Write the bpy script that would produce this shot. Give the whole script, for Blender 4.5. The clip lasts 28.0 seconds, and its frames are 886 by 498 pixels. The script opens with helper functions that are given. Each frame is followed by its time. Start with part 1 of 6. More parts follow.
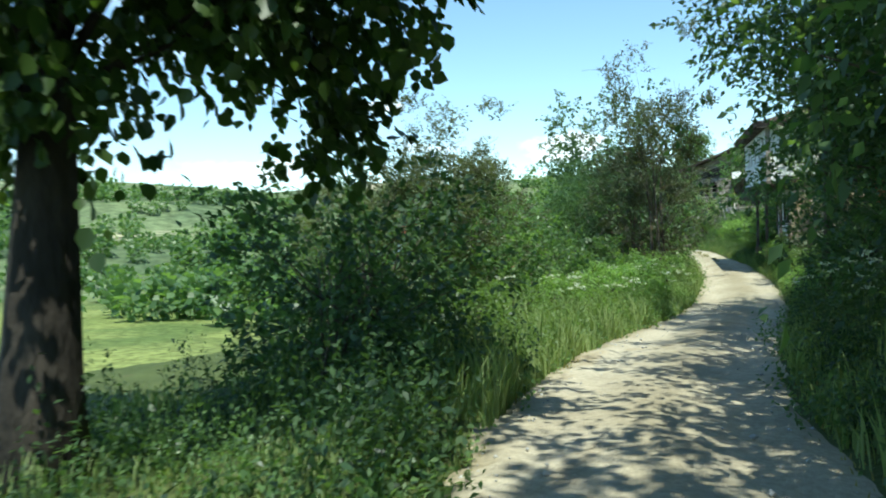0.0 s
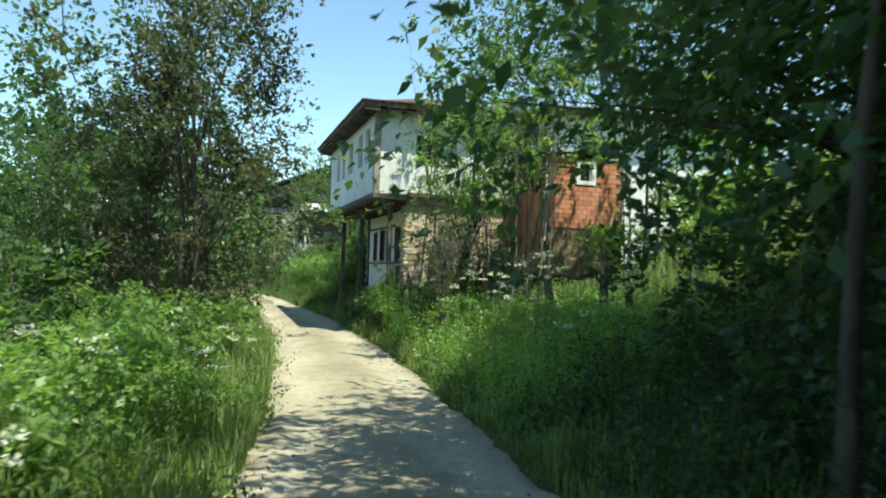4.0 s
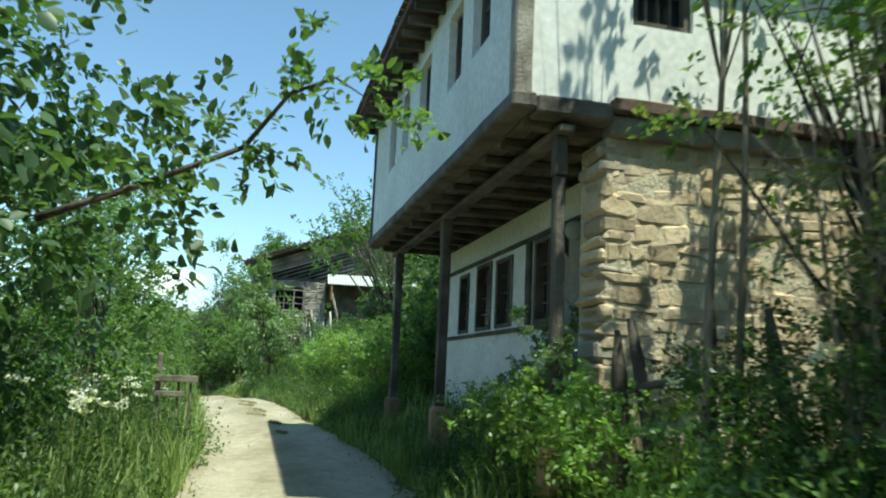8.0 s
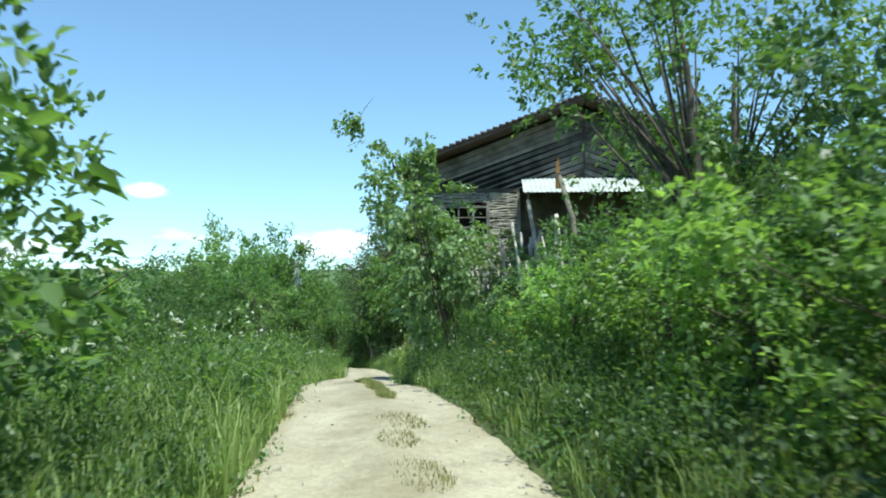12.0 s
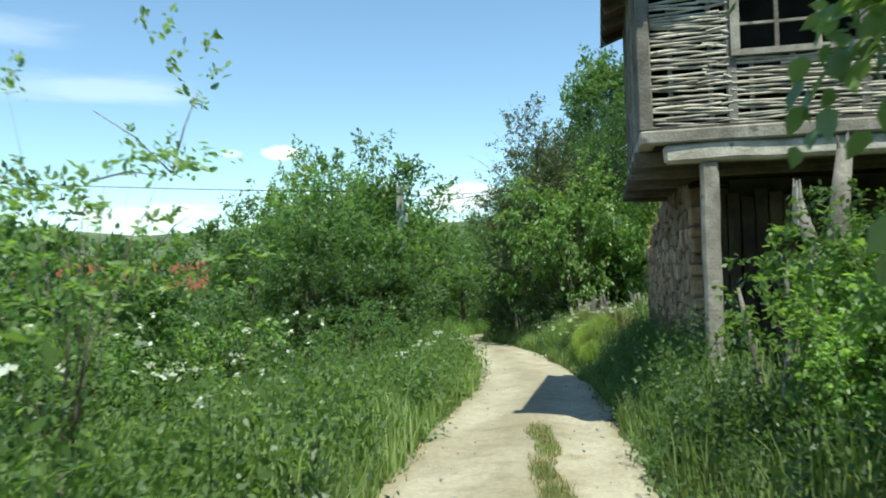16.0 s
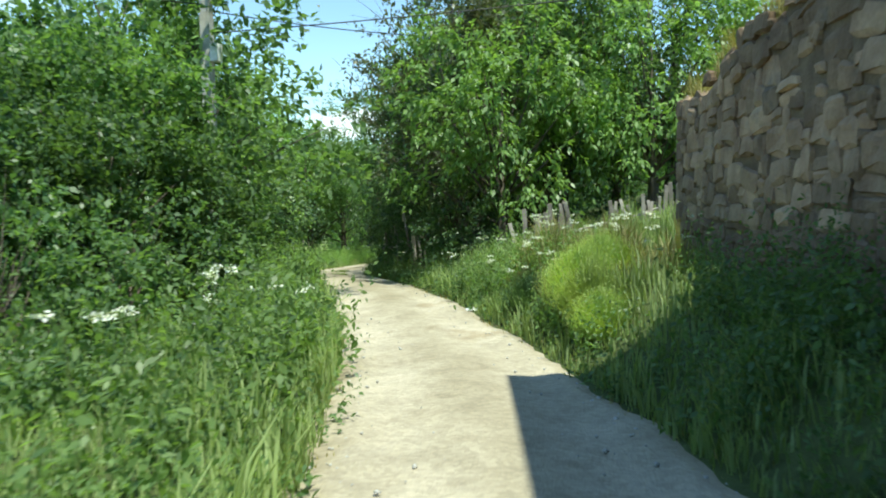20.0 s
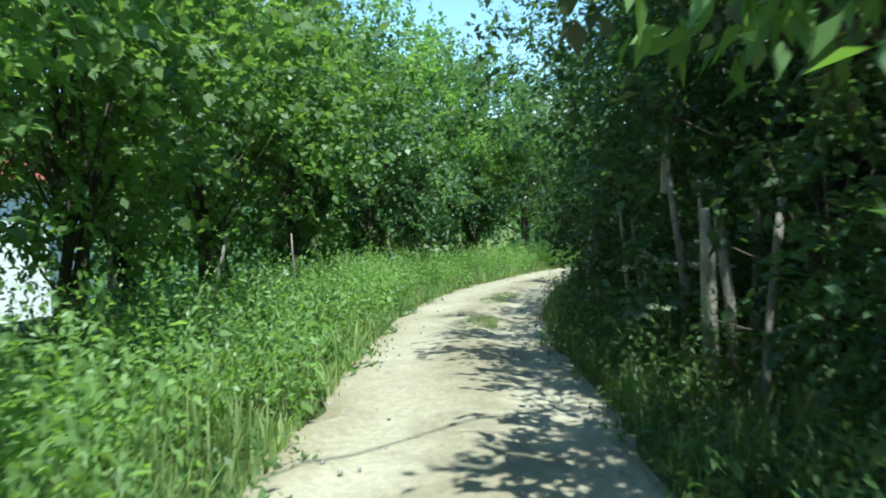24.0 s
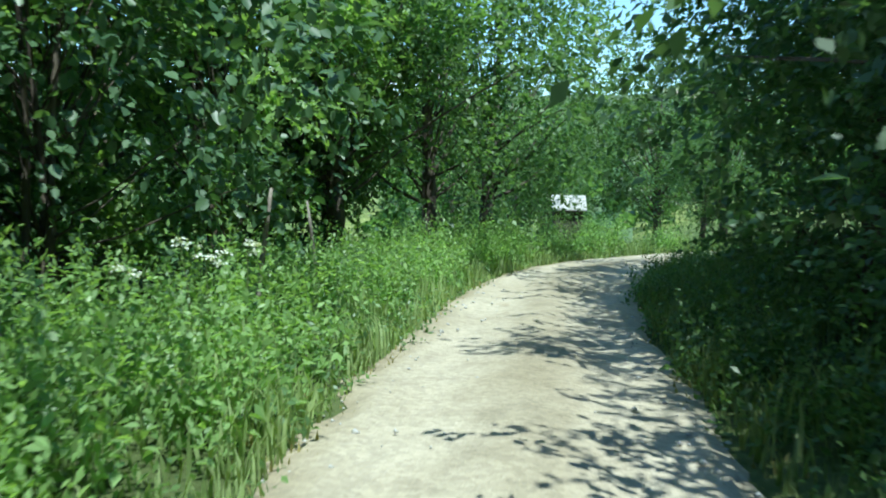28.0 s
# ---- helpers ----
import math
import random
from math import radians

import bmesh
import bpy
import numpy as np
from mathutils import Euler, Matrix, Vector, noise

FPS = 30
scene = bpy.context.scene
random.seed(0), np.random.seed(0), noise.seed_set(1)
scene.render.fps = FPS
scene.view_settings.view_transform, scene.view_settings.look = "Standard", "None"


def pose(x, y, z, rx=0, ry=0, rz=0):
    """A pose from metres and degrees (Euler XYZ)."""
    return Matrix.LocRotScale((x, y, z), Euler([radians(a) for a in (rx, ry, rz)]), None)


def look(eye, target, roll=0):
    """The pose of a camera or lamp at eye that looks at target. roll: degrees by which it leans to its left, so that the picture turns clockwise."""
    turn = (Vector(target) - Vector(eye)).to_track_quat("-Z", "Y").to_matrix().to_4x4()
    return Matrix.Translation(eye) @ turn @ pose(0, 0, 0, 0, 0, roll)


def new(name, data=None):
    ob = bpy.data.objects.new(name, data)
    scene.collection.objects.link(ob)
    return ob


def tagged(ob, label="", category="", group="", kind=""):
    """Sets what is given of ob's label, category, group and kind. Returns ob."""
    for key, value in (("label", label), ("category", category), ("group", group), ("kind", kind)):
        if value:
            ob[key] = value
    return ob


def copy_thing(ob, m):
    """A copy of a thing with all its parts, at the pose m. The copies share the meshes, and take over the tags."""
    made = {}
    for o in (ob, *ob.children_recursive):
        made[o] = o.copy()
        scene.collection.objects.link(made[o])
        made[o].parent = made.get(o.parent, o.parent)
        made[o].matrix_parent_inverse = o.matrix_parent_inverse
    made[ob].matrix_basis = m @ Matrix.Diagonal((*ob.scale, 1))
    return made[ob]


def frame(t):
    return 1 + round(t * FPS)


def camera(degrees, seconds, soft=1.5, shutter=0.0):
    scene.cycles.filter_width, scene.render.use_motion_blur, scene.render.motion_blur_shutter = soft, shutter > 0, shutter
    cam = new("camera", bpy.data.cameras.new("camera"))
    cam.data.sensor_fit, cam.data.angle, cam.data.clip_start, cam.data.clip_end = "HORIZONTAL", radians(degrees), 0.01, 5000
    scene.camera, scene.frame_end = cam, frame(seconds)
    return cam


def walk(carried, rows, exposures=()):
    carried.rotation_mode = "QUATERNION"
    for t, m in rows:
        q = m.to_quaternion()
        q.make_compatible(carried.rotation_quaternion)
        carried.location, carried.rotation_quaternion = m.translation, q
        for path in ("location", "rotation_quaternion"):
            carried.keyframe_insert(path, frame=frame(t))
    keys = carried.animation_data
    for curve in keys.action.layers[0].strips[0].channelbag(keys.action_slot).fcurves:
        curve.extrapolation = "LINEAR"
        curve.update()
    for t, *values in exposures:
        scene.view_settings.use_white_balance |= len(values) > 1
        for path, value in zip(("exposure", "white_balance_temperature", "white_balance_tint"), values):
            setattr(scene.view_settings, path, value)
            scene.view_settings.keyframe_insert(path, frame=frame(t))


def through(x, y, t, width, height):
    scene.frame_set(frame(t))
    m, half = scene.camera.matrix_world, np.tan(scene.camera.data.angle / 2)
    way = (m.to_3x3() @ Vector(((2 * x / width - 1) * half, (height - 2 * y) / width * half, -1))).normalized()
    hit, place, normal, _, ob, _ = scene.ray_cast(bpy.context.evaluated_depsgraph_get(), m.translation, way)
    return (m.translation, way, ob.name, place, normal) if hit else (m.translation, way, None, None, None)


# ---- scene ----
cam = camera(59.0, 28.0, 1.9, 0.3)
PATH = [
    (0, (3.384, -17.664, 2.08), (2.4, -15.923, 2.029), -2.0),
    (0.5, (2.84, -16.392, 2.038), (1.964, -14.597, 1.942), -1.8),
    (1, (2.298, -14.935, 1.984), (1.584, -13.072, 1.84), -1.2),
    (1.5, (1.775, -13.412, 1.9), (1.262, -11.489, 1.7), 0.5),
    (2, (1.414, -11.946, 1.863), (1.064, -9.984, 1.7), 1.3),
    (2.5, (1.081, -10.344, 1.815), (0.939, -8.349, 1.793), 1.3),
    (3, (0.839, -8.776, 1.74), (0.841, -6.776, 1.784), 1.9),
    (3.5, (0.616, -6.989, 1.659), (0.696, -4.991, 1.712), 2.2),
    (5.5, (0.08, 0.332, 1.226), (0.132, 2.327, 1.356), 0.4),
    (6, (-0.086, 1.962, 1.137), (-0.044, 3.953, 1.318), 0.9),
    (6.5, (-0.29, 3.766, 1.103), (-0.256, 5.755, 1.311), 0.5),
    (7, (-0.538, 5.421, 1.091), (-0.523, 7.408, 1.326), 0.9),
    (7.5, (-0.756, 6.846, 1.13), (-0.759, 8.826, 1.407), 1.5),
    (8, (-1.01, 8.379, 1.134), (-1.025, 10.353, 1.453), 2.6),
    (8.5, (-1.276, 9.966, 1.126), (-1.347, 11.937, 1.46), 3.2),
    (9, (-1.58, 11.432, 1.147), (-1.762, 13.401, 1.446), 3.1),
    (9.5, (-1.895, 12.999, 1.14), (-2.151, 14.97, 1.366), 2.2),
    (10, (-2.243, 14.426, 1.181), (-2.542, 16.394, 1.371), 1.5),
    (10.5, (-2.641, 15.973, 1.183), (-2.982, 17.938, 1.329), 1.2),
    (11, (-3.048, 17.73, 1.183), (-3.409, 19.693, 1.314), 0.2),
    (11.5, (-3.396, 19.409, 1.231), (-3.8, 21.362, 1.392), -0.5),
    (13.5, (-6.136, 27.711, 1.37), (-6.614, 29.643, 1.566), 1.0),
    (14, (-6.64, 29.239, 1.441), (-7.147, 31.169, 1.577), 0.3),
    (14.5, (-7.177, 30.75, 1.485), (-7.741, 32.668, 1.553), -0.3),
    (15, (-7.696, 32.162, 1.452), (-8.34, 34.056, 1.476), -1.3),
    (15.5, (-8.352, 33.917, 1.433), (-9.093, 35.774, 1.479), -2.6),
    (16, (-8.929, 35.382, 1.405), (-9.673, 37.237, 1.469), -1.7),
    (16.5, (-9.477, 36.691, 1.31), (-10.119, 38.582, 1.416), -0.1),
    (17, (-9.95, 37.85, 1.208), (-10.545, 39.758, 1.287), -2.1),
    (17.5, (-10.407, 39.103, 1.094), (-10.982, 41.018, 1.06), -3.3),
    (18, (-10.838, 40.458, 0.97), (-11.395, 42.374, 0.827), -2.8),
    (18.5, (-11.233, 41.765, 0.859), (-11.766, 43.684, 0.675), -1.7),
    (19, (-11.604, 43.065, 0.813), (-12.117, 44.99, 0.636), -0.8),
    (19.5, (-11.988, 44.464, 0.768), (-12.49, 46.396, 0.644), -1.0),
    (20, (-12.388, 46.078, 0.638), (-12.868, 48.015, 0.512), -0.9),
    (20.5, (-12.797, 47.908, 0.516), (-13.255, 49.848, 0.342), -1.2),
    (21, (-13.209, 49.714, 0.442), (-13.678, 51.651, 0.28), -1.3),
    (21.5, (-13.752, 51.553, 0.254), (-14.283, 53.477, 0.121), -1.8),
    (22, (-14.275, 53.439, 0.249), (-14.896, 55.335, 0.107), -1.9),
    (22.5, (-15.13, 55.476, 0.146), (-15.825, 57.348, 0.03), -1.7),
    (24.5, (-18.217, 62.618, 0.1), (-19.2, 64.349, -0.088), -0.7),
    (25, (-19.251, 64.3, -0.099), (-20.2, 66.044, -0.34), -0.9),
    (25.5, (-20.192, 65.904, -0.217), (-21.062, 67.682, -0.507), -1.5),
    (26, (-21.011, 67.345, -0.307), (-21.828, 69.154, -0.557), -2.2),
    (26.5, (-21.716, 68.765, -0.418), (-22.516, 70.588, -0.61), -2.1),
    (27, (-22.405, 70.276, -0.522), (-23.128, 72.132, -0.701), -0.7),
    (27.5, (-23.089, 71.858, -0.664), (-23.732, 73.74, -0.876), 1.4),
    (28, (-23.702, 73.351, -0.778), (-24.303, 75.244, -1.012), 1.4),
]
walk(cam, [(t, look(eye, target, roll)) for t, eye, target, roll in PATH], [(0.0, 0.52, 6150, -6), (1.2, 0.48, 6400, -7), (2.0, 0.9, 6950, -9), (3.0, 0.64, 6550, -8), (6.2, 0.54, 7250, -6), (7.0, 0.42, 6850, -10), (9.0, 0.46, 6350, -11), (11.0, 0.46, 6100, -9), (14.0, 0.3, 6080, -6), (16.0, 0.32, 6450, -6), (18.0, 0.46, 6750, -4), (20.0, 0.6, 6350, -6), (22.5, 0.56, 5950, -8), (24.8, 0.84, 5550, -7), (26.0, 1.0, 5650, -9), (27.0, 0.74, 5600, -9), (28.0, 0.62, 5420, -6)])

# ---- light ----
SUN = Vector((1.56, -1.95, 5.64)).normalized()
world = bpy.data.worlds.new("sky")
scene.world = world
world.use_nodes = True


def sky_nodes():
    nt = world.node_tree
    nt.nodes.clear()
    out = nt.nodes.new("ShaderNodeOutputWorld")
    bg = nt.nodes.new("ShaderNodeBackground")
    sky = nt.nodes.new("ShaderNodeTexSky")
    sky.sky_type = "NISHITA"
    sky.sun_disc = False
    sky.sun_elevation = math.asin(SUN.z)
    sky.sun_rotation = math.atan2(SUN.x, SUN.y)
    sky.altitude = 1200
    sky.air_density, sky.dust_density, sky.ozone_density = 1.1, 0.05, 2.6
    # broken cloud low over the hills, one small cumulus, thin high streaks
    ln = nt.links.new
    co = nt.nodes.new("ShaderNodeTexCoord")
    sep = nt.nodes.new("ShaderNodeSeparateXYZ")
    ln(co.outputs["Generated"], sep.inputs["Vector"])

    def calc(op, a, b=0.0):
        n = nt.nodes.new("ShaderNodeMath")
        n.operation = op
        for k, v in enumerate((a, b)):
            if isinstance(v, (int, float)):
                n.inputs[k].default_value = v
            else:
                ln(v, n.inputs[k])
        return n.outputs["Value"]

    def noise(scale, size, detail):
        mp = nt.nodes.new("ShaderNodeMapping")
        mp.inputs["Scale"].default_value = scale
        n = nt.nodes.new("ShaderNodeTexNoise")
        n.inputs["Scale"].default_value = size
        n.inputs["Detail"].default_value = detail
        n.inputs["Roughness"].default_value = 0.55
        ln(co.outputs["Generated"], mp.inputs["Vector"])
        ln(mp.outputs["Vector"], n.inputs["Vector"])
        return n.outputs["Fac"]

    def step(v, a, b):
        n = nt.nodes.new("ShaderNodeMapRange")
        n.interpolation_type = "SMOOTHSTEP"
        n.inputs["From Min"].default_value, n.inputs["From Max"].default_value = a, b
        ln(v, n.inputs["Value"])
        return n.outputs["Result"]

    az = calc("ARCTAN2", sep.outputs["X"], sep.outputs["Y"])
    el = calc("ARCSINE", sep.outputs["Z"])
    puff = noise((1, 1, 2.2), 22.0, 6)
    wisp = noise((1.5, 1.5, 9.0), 3.4, 8)

    def cloud(a, e, w, h, rough, edge, thick, grain):
        u = calc("DIVIDE", calc("SUBTRACT", az, radians(a)), radians(w))
        v = calc("DIVIDE", calc("SUBTRACT", el, radians(e)), radians(h))
        r = calc("SQRT", calc("ADD", calc("MULTIPLY", u, u), calc("MULTIPLY", v, v)))
        r = calc("ADD", r, calc("MULTIPLY", calc("SUBTRACT", grain, 0.5), rough))
        return calc("MULTIPLY", step(r, 1.0, 1.0 - edge), thick)

    low = calc("MULTIPLY", step(noise((2.2, 2.2, 7.0), 3.0, 7), 0.57, 0.65), step(sep.outputs["Z"], 0.14, 0.07))
    cover = low
    for c in ((-33.4, 9.0, 1.6, 0.6, 1.8, 0.5, 0.85, puff), (-36.8, 8.9, 0.8, 0.35, 1.8, 0.6, 0.5, puff), (-20.5, 5.6, 3.2, 1.1, 1.6, 0.4, 0.9, puff),
              (-43.0, 4.6, 6.0, 0.9, 1.8, 0.5, 0.8, puff), (-46.0, 13.0, 9.0, 1.5, 2.4, 1.0, 0.3, wisp), (-53.0, 16.0, 9.0, 1.3, 2.4, 1.0, 0.22, wisp)):
        cover = calc("MAXIMUM", cover, cloud(*c))
    mix = nt.nodes.new("ShaderNodeMixRGB")
    mix.inputs["Color2"].default_value = (6.2, 6.5, 7.0, 1)
    ln(cover, mix.inputs["Fac"])
    ln(sky.outputs["Color"], mix.inputs["Color1"])
    ln(mix.outputs["Color"], bg.inputs["Color"])
    bg.inputs["Strength"].default_value = 0.168
    ln(bg.outputs["Background"], out.inputs["Surface"])


sky_nodes()
sun = new("sun", bpy.data.lights.new("sun", "SUN"))
sun.data.energy = 4.7
sun.data.angle = radians(0.53)
sun.data.color = (1.0, 0.95, 0.86)
sun.matrix_world = look(SUN * 60, (0, 0, 0))

# ---- materials ----
def mat(name, c1, c2, scale=4.0, fine=40.0, bump=0.3, rough=0.85, c3=None, stretch=(1, 1, 1), per_piece=0.0, metal=0.0, gloss=0.3, dist=0.02, grain=0.28):
    """Rough surface: two colours in large patches, a fine grain, relief; per_piece shifts the brightness from piece to piece."""
    m = bpy.data.materials.new(name)
    m.use_nodes = True
    nt = m.node_tree
    b = nt.nodes["Principled BSDF"]
    ln = nt.links.new
    co = nt.nodes.new("ShaderNodeTexCoord")
    geo = nt.nodes.new("ShaderNodeNewGeometry")
    mp = nt.nodes.new("ShaderNodeMapping")
    mp.inputs["Scale"].default_value = stretch
    ln(geo.outputs["Position"], mp.inputs["Vector"])
    n1 = nt.nodes.new("ShaderNodeTexNoise")
    n1.inputs["Scale"].default_value, n1.inputs["Detail"].default_value = scale, 6
    n2 = nt.nodes.new("ShaderNodeTexNoise")
    n2.inputs["Scale"].default_value, n2.inputs["Detail"].default_value = fine, 4
    ln(mp.outputs["Vector"], n1.inputs["Vector"])
    ln(mp.outputs["Vector"], n2.inputs["Vector"])
    r = nt.nodes.new("ShaderNodeValToRGB")
    r.color_ramp.elements[0].position, r.color_ramp.elements[1].position = 0.36, 0.64
    r.color_ramp.elements[0].color, r.color_ramp.elements[1].color = (*c1, 1), (*c2, 1)
    if c3:
        e = r.color_ramp.elements.new(0.72)
        e.color = (*c3, 1)
    ln(n1.outputs["Fac"], r.inputs["Fac"])
    hs = nt.nodes.new("ShaderNodeHueSaturation")
    ln(r.outputs["Color"], hs.inputs["Color"])
    mr = nt.nodes.new("ShaderNodeMapRange")
    mr.inputs["To Min"].default_value, mr.inputs["To Max"].default_value = 1 - grain, 1 + grain
    ln(n2.outputs["Fac"], mr.inputs["Value"])
    if per_piece:
        oi = nt.nodes.new("ShaderNodeObjectInfo")
        pr = nt.nodes.new("ShaderNodeMapRange")
        pr.inputs["To Min"].default_value, pr.inputs["To Max"].default_value = 1 - per_piece, 1 + per_piece
        mm = nt.nodes.new("ShaderNodeMath")
        mm.operation = "MULTIPLY"
        ln(oi.outputs["Random"], pr.inputs["Value"])
        ln(pr.outputs["Result"], mm.inputs[0])
        ln(mr.outputs["Result"], mm.inputs[1])
        ln(mm.outputs["Value"], hs.inputs["Value"])
    else:
        ln(mr.outputs["Result"], hs.inputs["Value"])
    ln(hs.outputs["Color"], b.inputs["Base Color"])
    b.inputs["Roughness"].default_value = rough
    b.inputs["Metallic"].default_value = metal
    b.inputs["Specular IOR Level"].default_value = gloss
    if bump:
        bp = nt.nodes.new("ShaderNodeBump")
        bp.inputs["Strength"].default_value = bump
        bp.inputs["Distance"].default_value = dist
        ln(n2.outputs["Fac"], bp.inputs["Height"])
        ln(bp.outputs["Normal"], b.inputs["Normal"])
    return m


def leaf_mat(name, dark, light, through=0.35, gloss=0.5, rough=0.42, vary=0.25):
    """Leaves: each leaf a little different, light shines through."""
    m = bpy.data.materials.new(name)
    m.use_nodes = True
    nt = m.node_tree
    b = nt.nodes["Principled BSDF"]
    out = nt.nodes["Material Output"]
    ln = nt.links.new
    geo = nt.nodes.new("ShaderNodeNewGeometry")
    oi = nt.nodes.new("ShaderNodeObjectInfo")
    r = nt.nodes.new("ShaderNodeValToRGB")
    r.color_ramp.elements[0].color, r.color_ramp.elements[1].color = (*dark, 1), (*light, 1)
    ln(geo.outputs["Random Per Island"], r.inputs["Fac"])
    ns = nt.nodes.new("ShaderNodeTexNoise")
    ns.inputs["Scale"].default_value = 0.9
    ln(geo.outputs["Position"], ns.inputs["Vector"])
    a = nt.nodes.new("ShaderNodeMapRange")
    a.inputs["To Min"].default_value, a.inputs["To Max"].default_value = 1 - vary * 1.6, 1 + vary * 1.6
    ln(ns.outputs["Fac"], a.inputs["Value"])
    o = nt.nodes.new("ShaderNodeMapRange")
    o.inputs["To Min"].default_value, o.inputs["To Max"].default_value = 1 - vary, 1 + vary
    ln(oi.outputs["Random"], o.inputs["Value"])
    mm = nt.nodes.new("ShaderNodeMath")
    mm.operation = "MULTIPLY"
    ln(a.outputs["Result"], mm.inputs[0])
    ln(o.outputs["Result"], mm.inputs[1])
    hs = nt.nodes.new("ShaderNodeHueSaturation")
    ln(r.outputs["Color"], hs.inputs["Color"])
    ln(mm.outputs["Value"], hs.inputs["Value"])
    ln(hs.outputs["Color"], b.inputs["Base Color"])
    b.inputs["Roughness"].default_value = rough
    b.inputs["Specular IOR Level"].default_value = gloss
    tr = nt.nodes.new("ShaderNodeBsdfTranslucent")
    yl = nt.nodes.new("ShaderNodeMixRGB")
    yl.blend_type = "MULTIPLY"
    yl.inputs["Fac"].default_value = 1
    yl.inputs["Color2"].default_value = (1.5, 1.6, 0.6, 1)
    ln(hs.outputs["Color"], yl.inputs["Color1"])
    ln(yl.outputs["Color"], tr.inputs["Color"])
    mx = nt.nodes.new("ShaderNodeMixShader")
    mx.inputs["Fac"].default_value = through
    ln(b.outputs["BSDF"], mx.inputs[1])
    ln(tr.outputs["BSDF"], mx.inputs[2])
    ln(mx.outputs["Shader"], out.inputs["Surface"])
    return m


def road_mat():
    """Dusty gravel: compacted pale wheel lines, stony and stained between, small stones, damp blotches."""
    m = mat("pale_gravel", (0.36, 0.313, 0.225), (0.465, 0.413, 0.315), 1.1, 55, 0.5, 0.95, (0.36, 0.30, 0.205), gloss=0.1, grain=0.12, stretch=(1, 0.35, 1))
    nt = m.node_tree
    ln = nt.links.new
    b = nt.nodes["Principled BSDF"]
    base = b.inputs["Base Color"].links[0].from_socket
    geo = nt.nodes.new("ShaderNodeNewGeometry")
    vo = nt.nodes.new("ShaderNodeTexVoronoi")
    vo.inputs["Scale"].default_value = 26
    ln(geo.outputs["Position"], vo.inputs["Vector"])
    gr = nt.nodes.new("ShaderNodeMapRange")
    gr.inputs["To Min"].default_value, gr.inputs["To Max"].default_value = 0.87, 1.11
    sep = nt.nodes.new("ShaderNodeSeparateColor")
    ln(vo.outputs["Color"], sep.inputs["Color"])
    ln(sep.outputs["Red"], gr.inputs["Value"])
    st = nt.nodes.new("ShaderNodeTexNoise")
    st.inputs["Scale"].default_value, st.inputs["Detail"].default_value = 3.2, 8
    ln(geo.outputs["Position"], st.inputs["Vector"])
    ra = nt.nodes.new("ShaderNodeMapRange")
    ra.inputs["From Min"].default_value, ra.inputs["From Max"].default_value = 0.3, 0.52
    ra.inputs["To Min"].default_value, ra.inputs["To Max"].default_value = 0.85, 1.0
    ln(st.outputs["Fac"], ra.inputs["Value"])
    mm = nt.nodes.new("ShaderNodeMath")
    mm.operation = "MULTIPLY"
    ln(gr.outputs["Result"], mm.inputs[0])
    ln(ra.outputs["Result"], mm.inputs[1])
    # compacted wheel lines from the across attribute, blurred by noise
    at_ = nt.nodes.new("ShaderNodeAttribute")
    at_.attribute_name = "across"
    wob = nt.nodes.new("ShaderNodeMath")
    wob.operation = "MULTIPLY_ADD"
    wob.inputs[1].default_value = 0.55
    ln(st.outputs["Fac"], wob.inputs[0])
    ln(at_.outputs["Fac"], wob.inputs[2])
    rp = nt.nodes.new("ShaderNodeValToRGB")
    el = rp.color_ramp.elements
    el[0].position, el[0].color = 0.25, (0.86, 0.85, 0.8, 1)
    el[1].position, el[1].color = 1.0, (0.78, 0.76, 0.68, 1)
    for pos_, c_ in ((0.55, (1.06, 1.06, 1.05, 1)), (0.75, (1.06, 1.06, 1.05, 1))):
        e_ = el.new(pos_)
        e_.color = c_
    sc = nt.nodes.new("ShaderNodeMath")
    sc.operation = "MULTIPLY"
    sc.inputs[1].default_value = 0.62
    ln(wob.outputs["Value"], sc.inputs[0])
    ln(sc.outputs["Value"], rp.inputs["Fac"])
    mu = nt.nodes.new("ShaderNodeMixRGB")
    mu.blend_type = "MULTIPLY"
    mu.inputs["Fac"].default_value = 1.0
    ln(base, mu.inputs["Color1"])
    ln(rp.outputs["Color"], mu.inputs["Color2"])
    hs = nt.nodes.new("ShaderNodeHueSaturation")
    ln(mu.outputs["Color"], hs.inputs["Color"])
    ln(mm.outputs["Value"], hs.inputs["Value"])
    ln(hs.outputs["Color"], b.inputs["Base Color"])
    return m


M_ROAD = road_mat()
M_PLASTER = mat("limewash", (0.76, 0.75, 0.71), (0.87, 0.86, 0.82), 1.1, 14, 0.12, 0.9, (0.60, 0.57, 0.50), gloss=0.15)
M_DARKWOOD = mat("dark_oak", (0.068, 0.058, 0.05), (0.145, 0.125, 0.107), 3, 26, 0.5, 0.85, stretch=(1, 1, 1), per_piece=0.3)
M_GREYWOOD = mat("weathered_wood", (0.20, 0.175, 0.145), (0.36, 0.325, 0.28), 3, 30, 0.6, 0.9, (0.14, 0.12, 0.10), per_piece=0.35)
M_BOARD = mat("old_boards", (0.075, 0.06, 0.048), (0.15, 0.125, 0.10), 2, 24, 0.6, 0.9, per_piece=0.45)
M_CHEVRON = mat("weathered_gable_boards", (0.125, 0.105, 0.088), (0.29, 0.25, 0.21), 2, 26, 0.6, 0.9, (0.08, 0.07, 0.06), per_piece=0.5)
